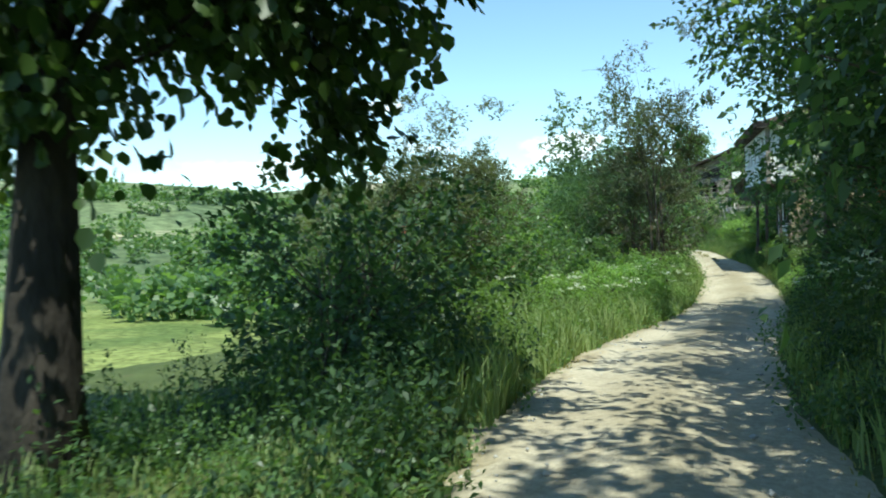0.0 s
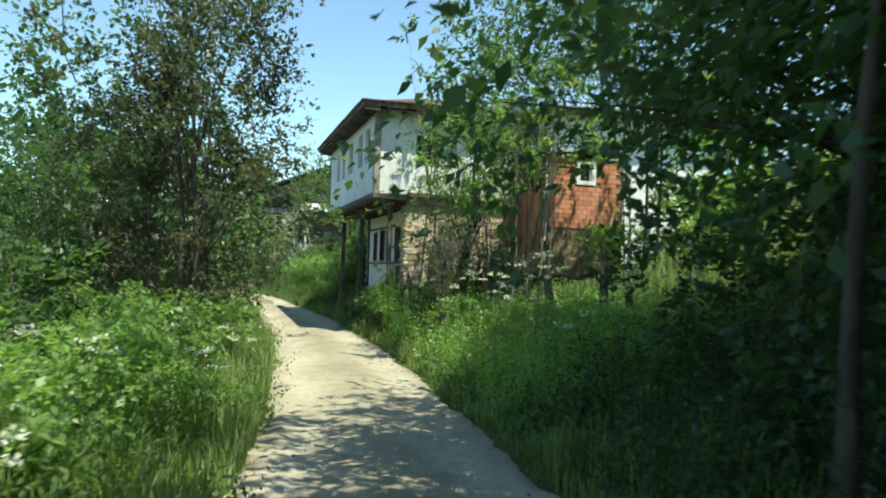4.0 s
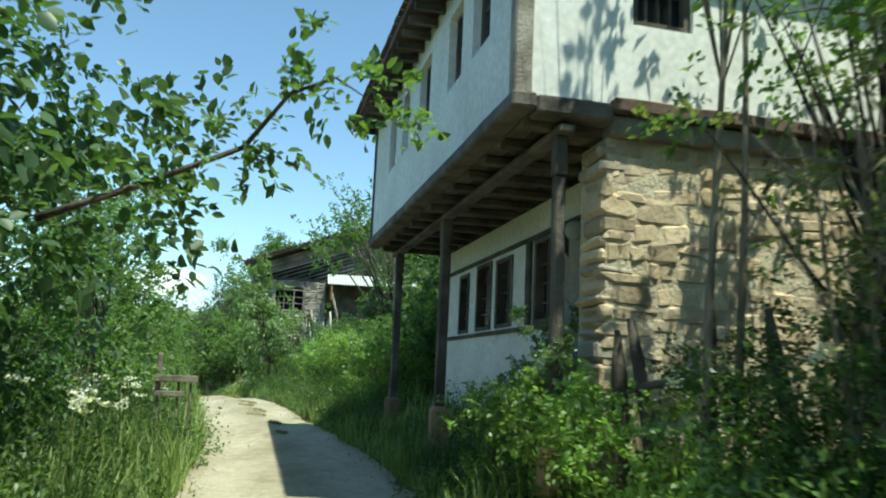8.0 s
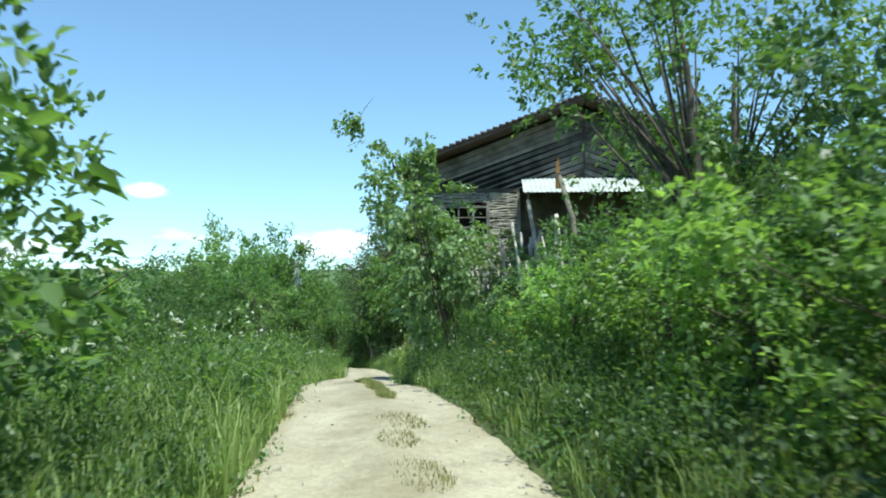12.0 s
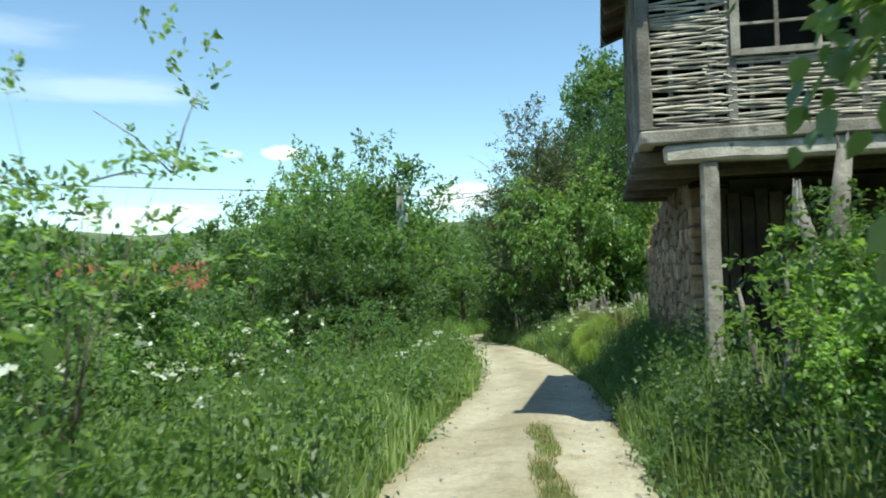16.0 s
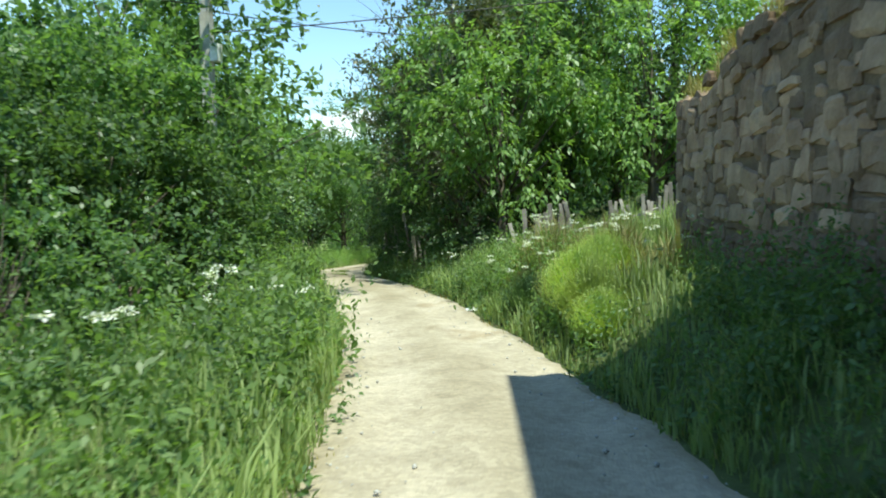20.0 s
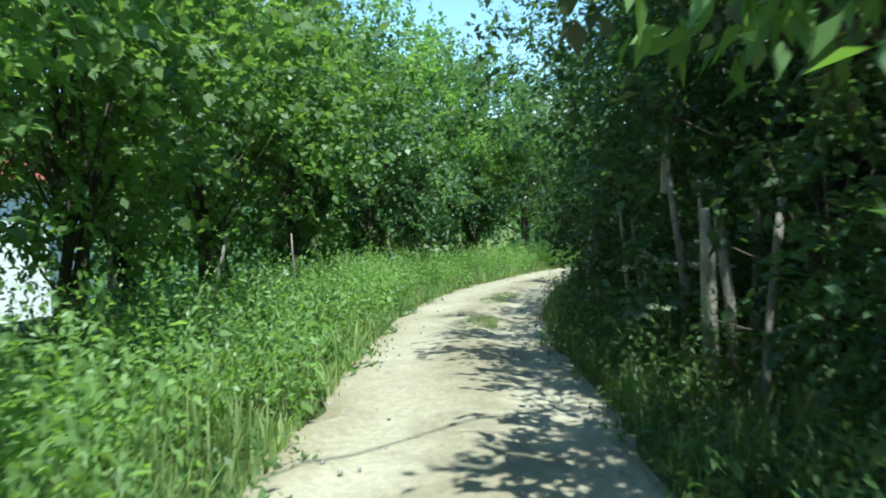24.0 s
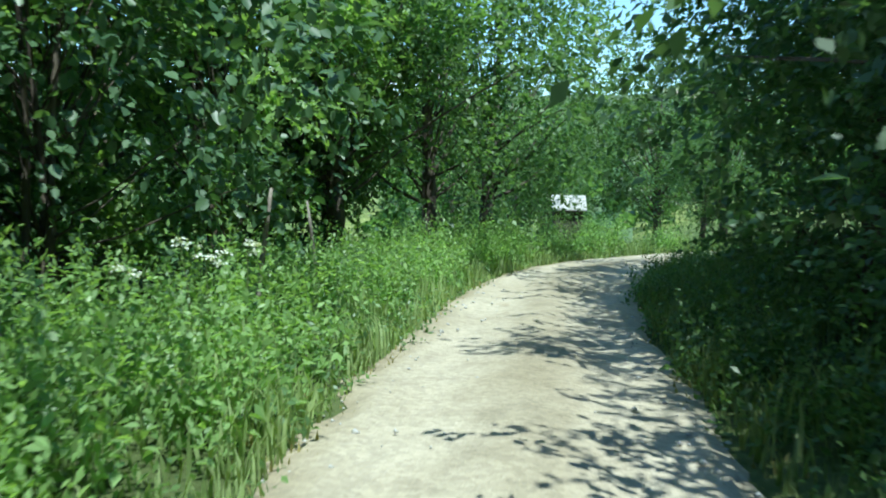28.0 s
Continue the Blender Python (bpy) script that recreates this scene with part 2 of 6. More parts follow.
M_STONE = mat("field_stone", (0.24, 0.158, 0.10), (0.38, 0.27, 0.175), 2.4, 22, 0.7, 0.92, (0.26, 0.20, 0.15), per_piece=0.38, dist=0.03)
M_MORTAR = mat("earth_mortar", (0.15, 0.108, 0.07), (0.23, 0.17, 0.11), 3, 30, 0.8, 0.95, dist=0.03)
M_SANDSTONE = mat("pale_stone", (0.44, 0.33, 0.21), (0.60, 0.48, 0.33), 2.2, 22, 0.6, 0.92, (0.36, 0.27, 0.20), per_piece=0.35, dist=0.02)
M_TILE = mat("roof_tile", (0.10, 0.065, 0.05), (0.16, 0.115, 0.09), 2, 20, 0.5, 0.9, (0.08, 0.075, 0.065))
M_REDTILE = mat("red_tile", (0.22, 0.045, 0.032), (0.30, 0.07, 0.045), 2, 20, 0.4, 0.85)
M_BRICK = mat("orange_brick", (0.50, 0.20, 0.11), (0.62, 0.29, 0.18), 3, 40, 0.4, 0.9, per_piece=0.2)
M_TIN = mat("tin_sheet", (0.44, 0.46, 0.45), (0.56, 0.58, 0.57), 1.5, 30, 0.15, 0.45, (0.50, 0.47, 0.44), metal=0.0, gloss=0.5)
# near-black colour standing in for insides that get no light
M_UNLIT = mat("unlit_interior", (0.012, 0.011, 0.010), (0.03, 0.027, 0.024), 2, 20, 0.1, 0.95)
M_BARK = mat("bark", (0.07, 0.058, 0.045), (0.15, 0.125, 0.095), 5, 30, 0.8, 0.95, stretch=(1, 1, 0.3), dist=0.03)
M_WIRE = mat("cable", (0.02, 0.02, 0.02), (0.035, 0.035, 0.035), 3, 20, 0, 0.6)
M_CONCRETE = mat("pole_concrete", (0.36, 0.35, 0.32), (0.46, 0.45, 0.42), 3, 30, 0.4, 0.9)
M_GLASS = bpy.data.materials.new("old_glass")
M_GLASS.use_nodes = True
_b = M_GLASS.node_tree.nodes["Principled BSDF"]
_b.inputs["Base Color"].default_value = (0.03, 0.035, 0.04, 1)
_b.inputs["Roughness"].default_value = 0.12
L_MID = leaf_mat("leaf_mid", (0.075, 0.135, 0.053), (0.157, 0.245, 0.095), 0.5)
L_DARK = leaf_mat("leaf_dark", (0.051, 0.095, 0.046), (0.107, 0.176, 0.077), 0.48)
L_LIGHT = leaf_mat("leaf_light", (0.145, 0.235, 0.074), (0.270, 0.389, 0.148), 0.52)
L_GREY = leaf_mat("leaf_greyish", (0.09, 0.108, 0.06), (0.15, 0.172, 0.098), 0.38)
L_GRASS = leaf_mat("grass_blade", (0.152, 0.210, 0.070), (0.289, 0.353, 0.156), 0.4, 0.25, 0.55)
L_DRY = leaf_mat("dry_grass", (0.22, 0.20, 0.07), (0.34, 0.30, 0.13), 0.3, 0.2, 0.6)
L_FLOWER = leaf_mat("white_flower", (0.62, 0.64, 0.56), (0.82, 0.83, 0.78), 0.3, 0.2, 0.7, 0.05)
L_YELLOW = leaf_mat("yellow_flower", (0.55, 0.42, 0.02), (0.72, 0.58, 0.04), 0.2, 0.2, 0.6, 0.05)
M_PALEMORTAR = mat("lime_mortar", (0.46, 0.38, 0.26), (0.60, 0.52, 0.38), 2.5, 26, 0.7, 0.95, (0.38, 0.33, 0.27), dist=0.03)
L_BIG = leaf_mat("broad_leaf", (0.039, 0.074, 0.018), (0.091, 0.148, 0.038), 0.4)
L_STRIP = leaf_mat("strip_grass", (0.20, 0.19, 0.08), (0.32, 0.30, 0.14), 0.3, 0.2, 0.6)
M_STEM = mat("young_bark", (0.15, 0.125, 0.095), (0.28, 0.245, 0.195), 5, 30, 0.6, 0.95, stretch=(1, 1, 0.3))
M_OLDBARK = mat("dark_old_bark", (0.025, 0.021, 0.017), (0.06, 0.05, 0.04), 5, 30, 0.9, 0.95, stretch=(1, 1, 0.3), dist=0.03)
M_BROKEN = mat("broken_wood", (0.30, 0.15, 0.05), (0.45, 0.26, 0.10), 6, 30, 0.7, 0.9, stretch=(1, 1, 0.2))
L_VINE = leaf_mat("heart_leaf", (0.12, 0.185, 0.08), (0.23, 0.31, 0.15), 0.42, 0.6, 0.38)
L_OLIVE = leaf_mat("leaf_olive", (0.10, 0.13, 0.055), (0.20, 0.23, 0.11), 0.4)
L_WALNUT = leaf_mat("walnut_leaf", (0.12, 0.20, 0.06), (0.22, 0.33, 0.11), 0.45)
L_BROOM = leaf_mat("broom_shoots", (0.27, 0.34, 0.11), (0.41, 0.48, 0.19), 0.48, 0.2, 0.6)
L_DEEP = leaf_mat("leaf_deep", (0.060, 0.115, 0.052), (0.115, 0.185, 0.088), 0.38)
M_ROD = mat("bleached_rods", (0.32, 0.285, 0.235), (0.54, 0.49, 0.42), 4, 30, 0.5, 0.9, (0.20, 0.17, 0.14), per_piece=0.3)
M_OLDGREY = mat("old_grey_wood", (0.13, 0.112, 0.09), (0.24, 0.21, 0.175), 4, 30, 0.6, 0.9, (0.09, 0.08, 0.065), per_piece=0.3)
M_QUOIN = mat("grey_quoin_stone", (0.34, 0.29, 0.23), (0.47, 0.41, 0.33), 3, 22, 0.6, 0.92, (0.28, 0.24, 0.20), per_piece=0.25)
M_TWIG = mat("dead_brown_twigs", (0.10, 0.06, 0.042), (0.19, 0.12, 0.08), 6, 30, 0.4, 0.95)
M_PAPER = mat("white_paper", (0.74, 0.74, 0.72), (0.84, 0.84, 0.82), 6, 40, 0.1, 0.8)


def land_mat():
    """Grassy soil by the track that turns into meadow and then wooded hills, paled for haze, with distance from the
    lane.
    """
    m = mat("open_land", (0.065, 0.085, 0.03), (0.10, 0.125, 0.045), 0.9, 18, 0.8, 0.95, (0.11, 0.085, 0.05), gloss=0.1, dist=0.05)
    nt = m.node_tree
    ln = nt.links.new
    b = nt.nodes["Principled BSDF"]
    near = b.inputs["Base Color"].links[0].from_socket
    geo = nt.nodes.new("ShaderNodeNewGeometry")
    reach = nt.nodes.new("ShaderNodeAttribute")
    reach.attribute_name = "reach"
    last = near
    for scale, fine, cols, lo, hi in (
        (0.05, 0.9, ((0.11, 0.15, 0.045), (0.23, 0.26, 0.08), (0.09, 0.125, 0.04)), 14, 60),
        # hill greens paled in the colour itself for distant haze; sandy patches are bare soil
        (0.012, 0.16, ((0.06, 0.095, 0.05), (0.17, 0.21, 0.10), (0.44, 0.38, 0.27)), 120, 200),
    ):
        n1 = nt.nodes.new("ShaderNodeTexNoise")
        n1.inputs["Scale"].default_value, n1.inputs["Detail"].default_value = scale, 8
        n2 = nt.nodes.new("ShaderNodeTexNoise")
        n2.inputs["Scale"].default_value, n2.inputs["Detail"].default_value = fine, 5
        ln(geo.outputs["Position"], n1.inputs["Vector"])
        ln(geo.outputs["Position"], n2.inputs["Vector"])
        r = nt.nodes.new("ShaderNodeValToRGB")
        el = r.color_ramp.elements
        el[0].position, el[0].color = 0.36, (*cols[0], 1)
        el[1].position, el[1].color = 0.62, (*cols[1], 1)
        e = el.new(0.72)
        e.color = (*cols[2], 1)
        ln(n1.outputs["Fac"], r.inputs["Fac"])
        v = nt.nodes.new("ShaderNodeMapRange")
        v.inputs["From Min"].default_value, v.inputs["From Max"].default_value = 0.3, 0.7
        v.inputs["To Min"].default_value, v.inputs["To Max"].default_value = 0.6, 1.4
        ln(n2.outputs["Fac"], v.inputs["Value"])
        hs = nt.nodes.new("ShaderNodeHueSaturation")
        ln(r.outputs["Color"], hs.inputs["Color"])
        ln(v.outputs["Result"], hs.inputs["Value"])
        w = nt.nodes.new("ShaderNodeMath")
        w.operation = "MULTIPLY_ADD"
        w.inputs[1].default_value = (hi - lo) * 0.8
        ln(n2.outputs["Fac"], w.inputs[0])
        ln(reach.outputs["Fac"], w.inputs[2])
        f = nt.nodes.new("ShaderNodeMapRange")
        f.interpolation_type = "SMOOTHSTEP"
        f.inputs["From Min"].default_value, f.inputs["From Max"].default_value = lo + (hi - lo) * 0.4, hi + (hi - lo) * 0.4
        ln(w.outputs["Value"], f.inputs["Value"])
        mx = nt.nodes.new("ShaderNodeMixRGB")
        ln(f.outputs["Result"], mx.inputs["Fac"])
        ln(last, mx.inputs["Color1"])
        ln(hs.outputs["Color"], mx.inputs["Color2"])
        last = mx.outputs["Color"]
    ln(last, b.inputs["Base Color"])
    return m


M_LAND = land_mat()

# ---- building helpers ----
def part(name, bm, material, parent=None, label="", smooth=False):
    me = bpy.data.meshes.new(name)
    bm.to_mesh(me)
    bm.free()
    return part_mesh(name, me, material, parent, label, smooth)


def part_mesh(name, me, material, parent=None, label="", smooth=False):
    me.materials.append(material)
    if smooth:
        me.polygons.foreach_set("use_smooth", [True] * len(me.polygons))
    ob = new(name, me)
    if parent:
        ob.parent = parent
    if label:
        tagged(ob, label)
    return ob


def weld(bm):
    """Joins the cells of a wall into one skin: shared corners, no inner faces."""
    bmesh.ops.remove_doubles(bm, verts=bm.verts, dist=1e-4)
    seen = {}
    for f in bm.faces:
        seen.setdefault(tuple(sorted(v.index for v in f.verts)), []).append(f)
    bmesh.ops.delete(bm, geom=[f for fs in seen.values() if len(fs) > 1 for f in fs], context="FACES_ONLY")
    return bm


def thing(name, label, category, group="", kind="", at=(0, 0, 0), turn=0.0):
    e = new(name)
    e.empty_display_size = 0.2
    e.matrix_basis = pose(*at, 0, 0, turn)
    return tagged(e, label, category, group, kind)


def box(bm, x0, x1, y0, y1, z0, z1, m=None):
    vs = [bm.verts.new((x, y, z)) for z in (z0, z1) for x, y in ((x0, y0), (x1, y0), (x1, y1), (x0, y1))]
    for f in ((3, 2, 1, 0), (4, 5, 6, 7), (0, 1, 5, 4), (1, 2, 6, 5), (2, 3, 7, 6), (3, 0, 4, 7)):
        bm.faces.new([vs[i] for i in f])
    if m is not None:
        bmesh.ops.transform(bm, matrix=m, verts=vs)
    return vs


def boxed(x0, x1, y0, y1, z0, z1, bev=0.0, wob=0.0, cuts=0, rnd=None):
    """A beam or block with worn edges."""
    bm = bmesh.new()
    box(bm, x0, x1, y0, y1, z0, z1)
    if cuts:
        long = [e for e in bm.edges if e.calc_length() > 0.9 * max(x1 - x0, y1 - y0, z1 - z0)]
        bmesh.ops.subdivide_edges(bm, edges=long, cuts=cuts)
    if bev:
        bmesh.ops.bevel(bm, geom=[e for e in bm.edges if len(e.link_faces) == 2 and e.calc_face_angle(0) > 1.0], offset=bev, segments=1, affect="EDGES")
    if wob:
        for v in bm.verts:
            n = noise.noise_vector(v.co * 2.3 + Vector((x0 * 7, y0 * 5, z0 * 3)))
            v.co += n * wob
    return bm


def tube(bm, pts, radii, sides=6):
    rings = []
    for i, p in enumerate(pts):
        p = Vector(p)
        d = (Vector(pts[min(i + 1, len(pts) - 1)]) - Vector(pts[max(i - 1, 0)])).normalized()
        a = d.orthogonal().normalized()
        b = d.cross(a)
        rings.append([bm.verts.new(p + (a * math.cos(k * math.tau / sides) + b * math.sin(k * math.tau / sides)) * radii[i]) for k in range(sides)])
    for r0, r1 in zip(rings, rings[1:]):
        for k in range(sides):
            bm.faces.new((r0[k], r0[(k + 1) % sides], r1[(k + 1) % sides], r1[k]))
    bm.faces.new(rings[0][::-1])
    bm.faces.new(rings[-1])


def np_mesh(name, verts, faces_per, nv):
    """Mesh from an array of vertices (n, nv, 3), each group with the same faces."""
    n = len(verts)
    me = bpy.data.meshes.new(name)
    base = (np.arange(n) * nv)[:, None]
    loops, starts, totals, at = [], [], [], 0
    for f in faces_per:
        loops.append(base + np.array(f))
    L = np.concatenate(loops, 1)
    tot = np.array([len(f) for f in faces_per])
    me.vertices.add(n * nv)
    me.vertices.foreach_set("co", verts.reshape(-1).astype(np.float32))
    me.loops.add(L.size)
    me.loops.foreach_set("vertex_index", L.reshape(-1).astype(np.int32))
    me.polygons.add(n * len(faces_per))
    totals = np.tile(tot, n)
    me.polygons.foreach_set("loop_start", np.concatenate([[0], np.cumsum(totals)[:-1]]).astype(np.int32))
    me.update(calc_edges=True)
    return me


LEAF_FACES = ((0, 1, 2, 3), (0, 3, 4, 5))
FAR_FACES = ((0, 1, 2, 3),)


def leaves(pos, size, rng, droop=0.35, width=0.55, out=None, simple=False):
    """Folded leaves: base, two shoulders, tip. pos (n, 3), size (n,)."""
    n = len(pos)
    d = rng.normal(size=(n, 3))
    if out is not None:
        d = d * 0.8 + out * 1.2
    d[:, 2] -= droop
    d /= np.linalg.norm(d, axis=1, keepdims=True) + 1e-9
    up = rng.normal(size=(n, 3)) * 0.55 + [0, 0, 1]
    s = np.cross(d, up)
    s /= np.linalg.norm(s, axis=1, keepdims=True) + 1e-9
    nrm = np.cross(s, d)
    L = size[:, None]
    W = L * width * 0.5
    lo, hi = pos + d * L * 0.24 + nrm * L * 0.05, pos + d * L * 0.62 + nrm * L * 0.06
    tip = pos + d * L - nrm * L * 0.08
    if simple:
        mid = pos + d * L * 0.44 + nrm * L * 0.09
        return np.stack([pos, mid + s * W * 1.05, tip, mid - s * W * 1.05], 1)
    v = np.stack([pos, lo + s * W * 0.85, hi + s * W * 0.8, tip, hi - s * W * 0.8, lo - s * W * 0.85], 1)
    return v


def blades(pos, height, rng, lean=0.35, width=0.012):
    """Bent grass blades of two triangles and a tip."""
    n = len(pos)
    a = rng.uniform(0, math.tau, n)
    dirn = np.stack([np.cos(a), np.sin(a), np.zeros(n)], 1)
    side = np.stack([-np.sin(a), np.cos(a), np.zeros(n)], 1)
    h = height[:, None]
    le = rng.uniform(0.1, 1.0, (n, 1)) * lean
    w = width * rng.uniform(0.6, 1.5, (n, 1))
    b = pos
    m = pos + [0, 0, 1] * h * 0.6 + dirn * h * le * 0.35
    t = pos + [0, 0, 1] * h * (1 - 0.25 * le) + dirn * h * le
    return np.stack([b - side * w, b + side * w, m + side * w * 0.8, t, m - side * w * 0.8], 1)


BLADE_FACES = ((0, 1, 2, 4), (4, 2, 3))

# ---- land ----
# road: way along, middle, height
ROAD = [
    (-40, 11.0, 1.3), (-17.5, 3.69, 0.77), (-12, 1.81, 0.56), (-8, 1.12, 0.40), (-4, 0.78, 0.18), (0, 0.48, -0.05),
    (4, 0.05, -0.20), (8, -0.57, -0.17), (12, -1.31, -0.16), (16, -2.27, -0.12), (20, -3.21, -0.06), (25, -4.86, 0.02),
    (30, -6.53, 0.16), (35, -8.40, 0.11), (40, -10.31, -0.29), (45, -11.74, -0.58), (50, -12.91, -0.89), (55, -14.65, -1.13),
    (60, -16.95, -1.18), (65, -19.38, -1.45), (69, -21.44, -1.73), (73, -23.3, -2.07), (77, -24.45, -2.3), (82, -25.3, -2.6),
    (86, -25.7, -2.8), (90, -25.4, -3.0), (95, -23.2, -3.2), (103, -16.5, -3.4), (125, 0.0, -3.6),
]
_ry, _rx, _rz = (np.array(c, float) for c in zip(*ROAD))


def smooth_interp(y, xs, vs):
    """Rounded interpolation along the road."""
    return (np.interp(y - 1.5, xs, vs) + np.interp(y, xs, vs) * 2 + np.interp(y + 1.5, xs, vs)) / 4


def road_x(y):
    return smooth_interp(y, _ry, _rx)


def road_z(y):
    return smooth_interp(y, _ry, _rz)


def bump01(v, a, b):
    t = np.clip((v - a) / (b - a), 0, 1)
    return t * t * (3 - 2 * t)


def wave(x, y, k, p=0.0):
    return np.sin(x * k + p) * np.cos(y * k * 0.83 + p * 1.7) + 0.5 * np.sin(x * k * 2.1 - y * k * 1.6 + p)


def land_z(x, y):
    """Height of the ground: level track, bank rising on one side, slope to the valley on the other, hills all round."""
    x, y = np.asarray(x, float), np.asarray(y, float)
    yc = np.clip(y, -60, 125)
    d = x - road_x(yc)
    z = road_z(yc)
    r = np.clip(d - 1.15, 0, None)
    steep = 0.33 + 0.16 * bump01(y, 23, 28) * (1 - bump01(y, 42, 46)) - 0.06 * bump01(y, 44, 48)
    rise = np.minimum(r * steep, 0.55 + r * 0.24)
    rise = np.where(r > 22, rise + (r - 22) * 0.02, rise)
    house = bump01(y, 11.5, 13.5) * (1 - bump01(y, 24, 26))
    flat = 0.68 * bump01(r, 0.0, 1.7) + 0.22 * np.clip(r - 6, 0, None)
    rise = rise * (1 - house) + flat * house
    h2 = bump01(y, 43.0, 44.5) * (1 - bump01(y, 59, 61))
    flat2 = 0.75 * bump01(r, 0.0, 1.3) + 0.2 * np.clip(r - 7, 0, None)
    rise = rise * (1 - h2) + flat2 * h2
    l = np.clip(-d - 1.15, 0, None)
    fall = -0.06 * l - 0.0042 * l * l
    fall = np.maximum(fall, -9.0) + 0.16 * bump01(l, 0, 0.8)
    z = z + rise + fall - 0.03
    z = z + 0.05 * wave(x, y, 1.7) * bump01(np.abs(d), 1.3, 3)
    far = np.hypot(x + 10, y - 25)
    hill = bump01(far, 170, 1050)
    top = 62 + 16 * wave(x, y, 0.0042, 1.3) + 7 * wave(x, y, 0.013, 0.4)
    bearing = np.degrees(np.arctan2(x + 8, y - 10))
    top = top - 19 * np.exp(-((bearing + 40.5) / 4.5) ** 2) + 6 * np.exp(-((bearing + 22) / 3.0) ** 2) + 1.6 * np.sin(bearing * 1.9) + 0.8 * np.sin(bearing * 5.3)
    behind = bump01(far, 900, 1900) * (22 + 16 * wave(x, y, 0.0025, 2.2))
    z = z * (1 - hill) + (top + behind) * hill + 5 * wave(x, y, 0.021, 2.0) * bump01(far, 110, 300)
    return z


def grid_mesh(name, ys, offs, along_road=True):
    Y, D = np.meshgrid(ys, offs, indexing="ij")
    X = D + (road_x(np.clip(Y, -60, 125)) if along_road else 0)
    Z = land_z(X, Y)
    n, m = Y.shape
    i = np.arange(n * m).reshape(n, m)
    q = np.stack([i[:-1, :-1], i[:-1, 1:], i[1:, 1:], i[1:, :-1]], -1).reshape(-1, 4)
    me = bpy.data.meshes.new(name)
    co = np.stack([X, Y, Z], -1).reshape(-1, 3)
    me.vertices.add(len(co))
    me.vertices.foreach_set("co", co.reshape(-1).astype(np.float32))
    me.loops.add(q.size)
    me.loops.foreach_set("vertex_index", q.reshape(-1).astype(np.int32))
    me.polygons.add(len(q))
    me.polygons.foreach_set("loop_start", (np.arange(len(q)) * 4).astype(np.int32))
    me.update(calc_edges=True)
    me.polygons.foreach_set("use_smooth", [True] * len(q))
    return me, co


def spread(near, step, far, grow=1.16):
    out, s = [], step
    v = near
    while v < far:
        s *= grow
        v += s
        out.append(v)
    return out


ys = [-y for y in spread(24, 0.6, 2300)][::-1] + list(np.arange(-24, 112, 0.6)) + spread(112, 0.6, 2400)
ds = [-d for d in spread(6, 0.4, 2300)][::-1] + list(np.arange(-6, 8, 0.35)) + spread(8, 0.4, 2300)
me, co = grid_mesh("ground", np.array(ys), np.array(ds))
far_way = np.hypot(co[:, 0] - road_x(np.clip(co[:, 1], -20, 105)), co[:, 1] - np.clip(co[:, 1], -20, 105))
me.attributes.new("reach", "FLOAT", "POINT").data.foreach_set("value", far_way.astype(np.float32))
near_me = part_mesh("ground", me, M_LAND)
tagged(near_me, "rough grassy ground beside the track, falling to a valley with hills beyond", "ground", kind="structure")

# the gravel track: two worn wheel lines, a slightly raised middle, frayed edges
ry = np.arange(-40, 118, 0.22)
prof = np.array([-1.32, -1.2, -1.0, -0.75, -0.5, -0.25, 0, 0.25, 0.5, 0.75, 1.0, 1.2, 1.32])
Y, D = np.meshgrid(ry, prof, indexing="ij")
edge = np.abs(D) > 1.0
X = D + road_x(Y) + np.where(edge, 0.10 * wave(D * 0.3, Y, 1.9, 0.3) + 0.07 * wave(D * 0.4, Y, 5.0, 1.0) + 0.04 * wave(D, Y, 13.0, 1.7), 0)
Z = road_z(Y) + 0.035 + 0.03 * np.cos(D * 4.2) * (np.abs(D) < 0.9) - 0.05 * bump01(np.abs(D), 0.9, 1.32) + 0.003 * wave(D * 3, Y, 3.0, 0.7)
n, m = Y.shape
i = np.arange(n * m).reshape(n, m)
q = np.stack([i[:-1, :-1], i[:-1, 1:], i[1:, 1:], i[1:, :-1]], -1).reshape(-1, 4)
me = bpy.data.meshes.new("road")
me.from_pydata(np.stack([X, Y, Z], -1).reshape(-1, 3).tolist(), [], q.tolist())
me.attributes.new("across", "FLOAT", "POINT").data.foreach_set("value", np.abs(D).reshape(-1).astype(np.float32))
road = part_mesh("road", me, M_ROAD, smooth=True)
tagged(road, "pale dusty gravel track with worn wheel lines", "road", kind="structure")

# ---- the white house with the jettied upper floor ----
def wall_cells(x_edges, z_edges, holes, put):
    """Fills the cells of a wall that no opening takes."""
    xs = sorted(set(x_edges + [v for h in holes for v in h[:2]]))
    zs = sorted(set(z_edges + [v for h in holes for v in h[2:]]))
    for a, b in zip(xs, xs[1:]):
        for c, d in zip(zs, zs[1:]):
            mx, mz = (a + b) / 2, (c + d) / 2
            if not any(h[0] < mx < h[1] and h[2] < mz < h[3] for h in holes):
                put(a, b, c, d)


def wall_along_y(x0, x1, y0, y1, z0, z1, holes):
    bm = bmesh.new()
    wall_cells([y0, y1], [z0, z1], holes, lambda a, b, c, d: box(bm, x0, x1, a, b, c, d))
    bm.verts.index_update()
    return weld(bm)


def wall_along_x(y0, y1, x0, x1, z0, z1, holes):
    bm = bmesh.new()
    wall_cells([x0, x1], [z0, z1], holes, lambda a, b, c, d: box(bm, a, b, y0, y1, c, d))
    bm.verts.index_update()
    return weld(bm)


STONE_SHAPES = []


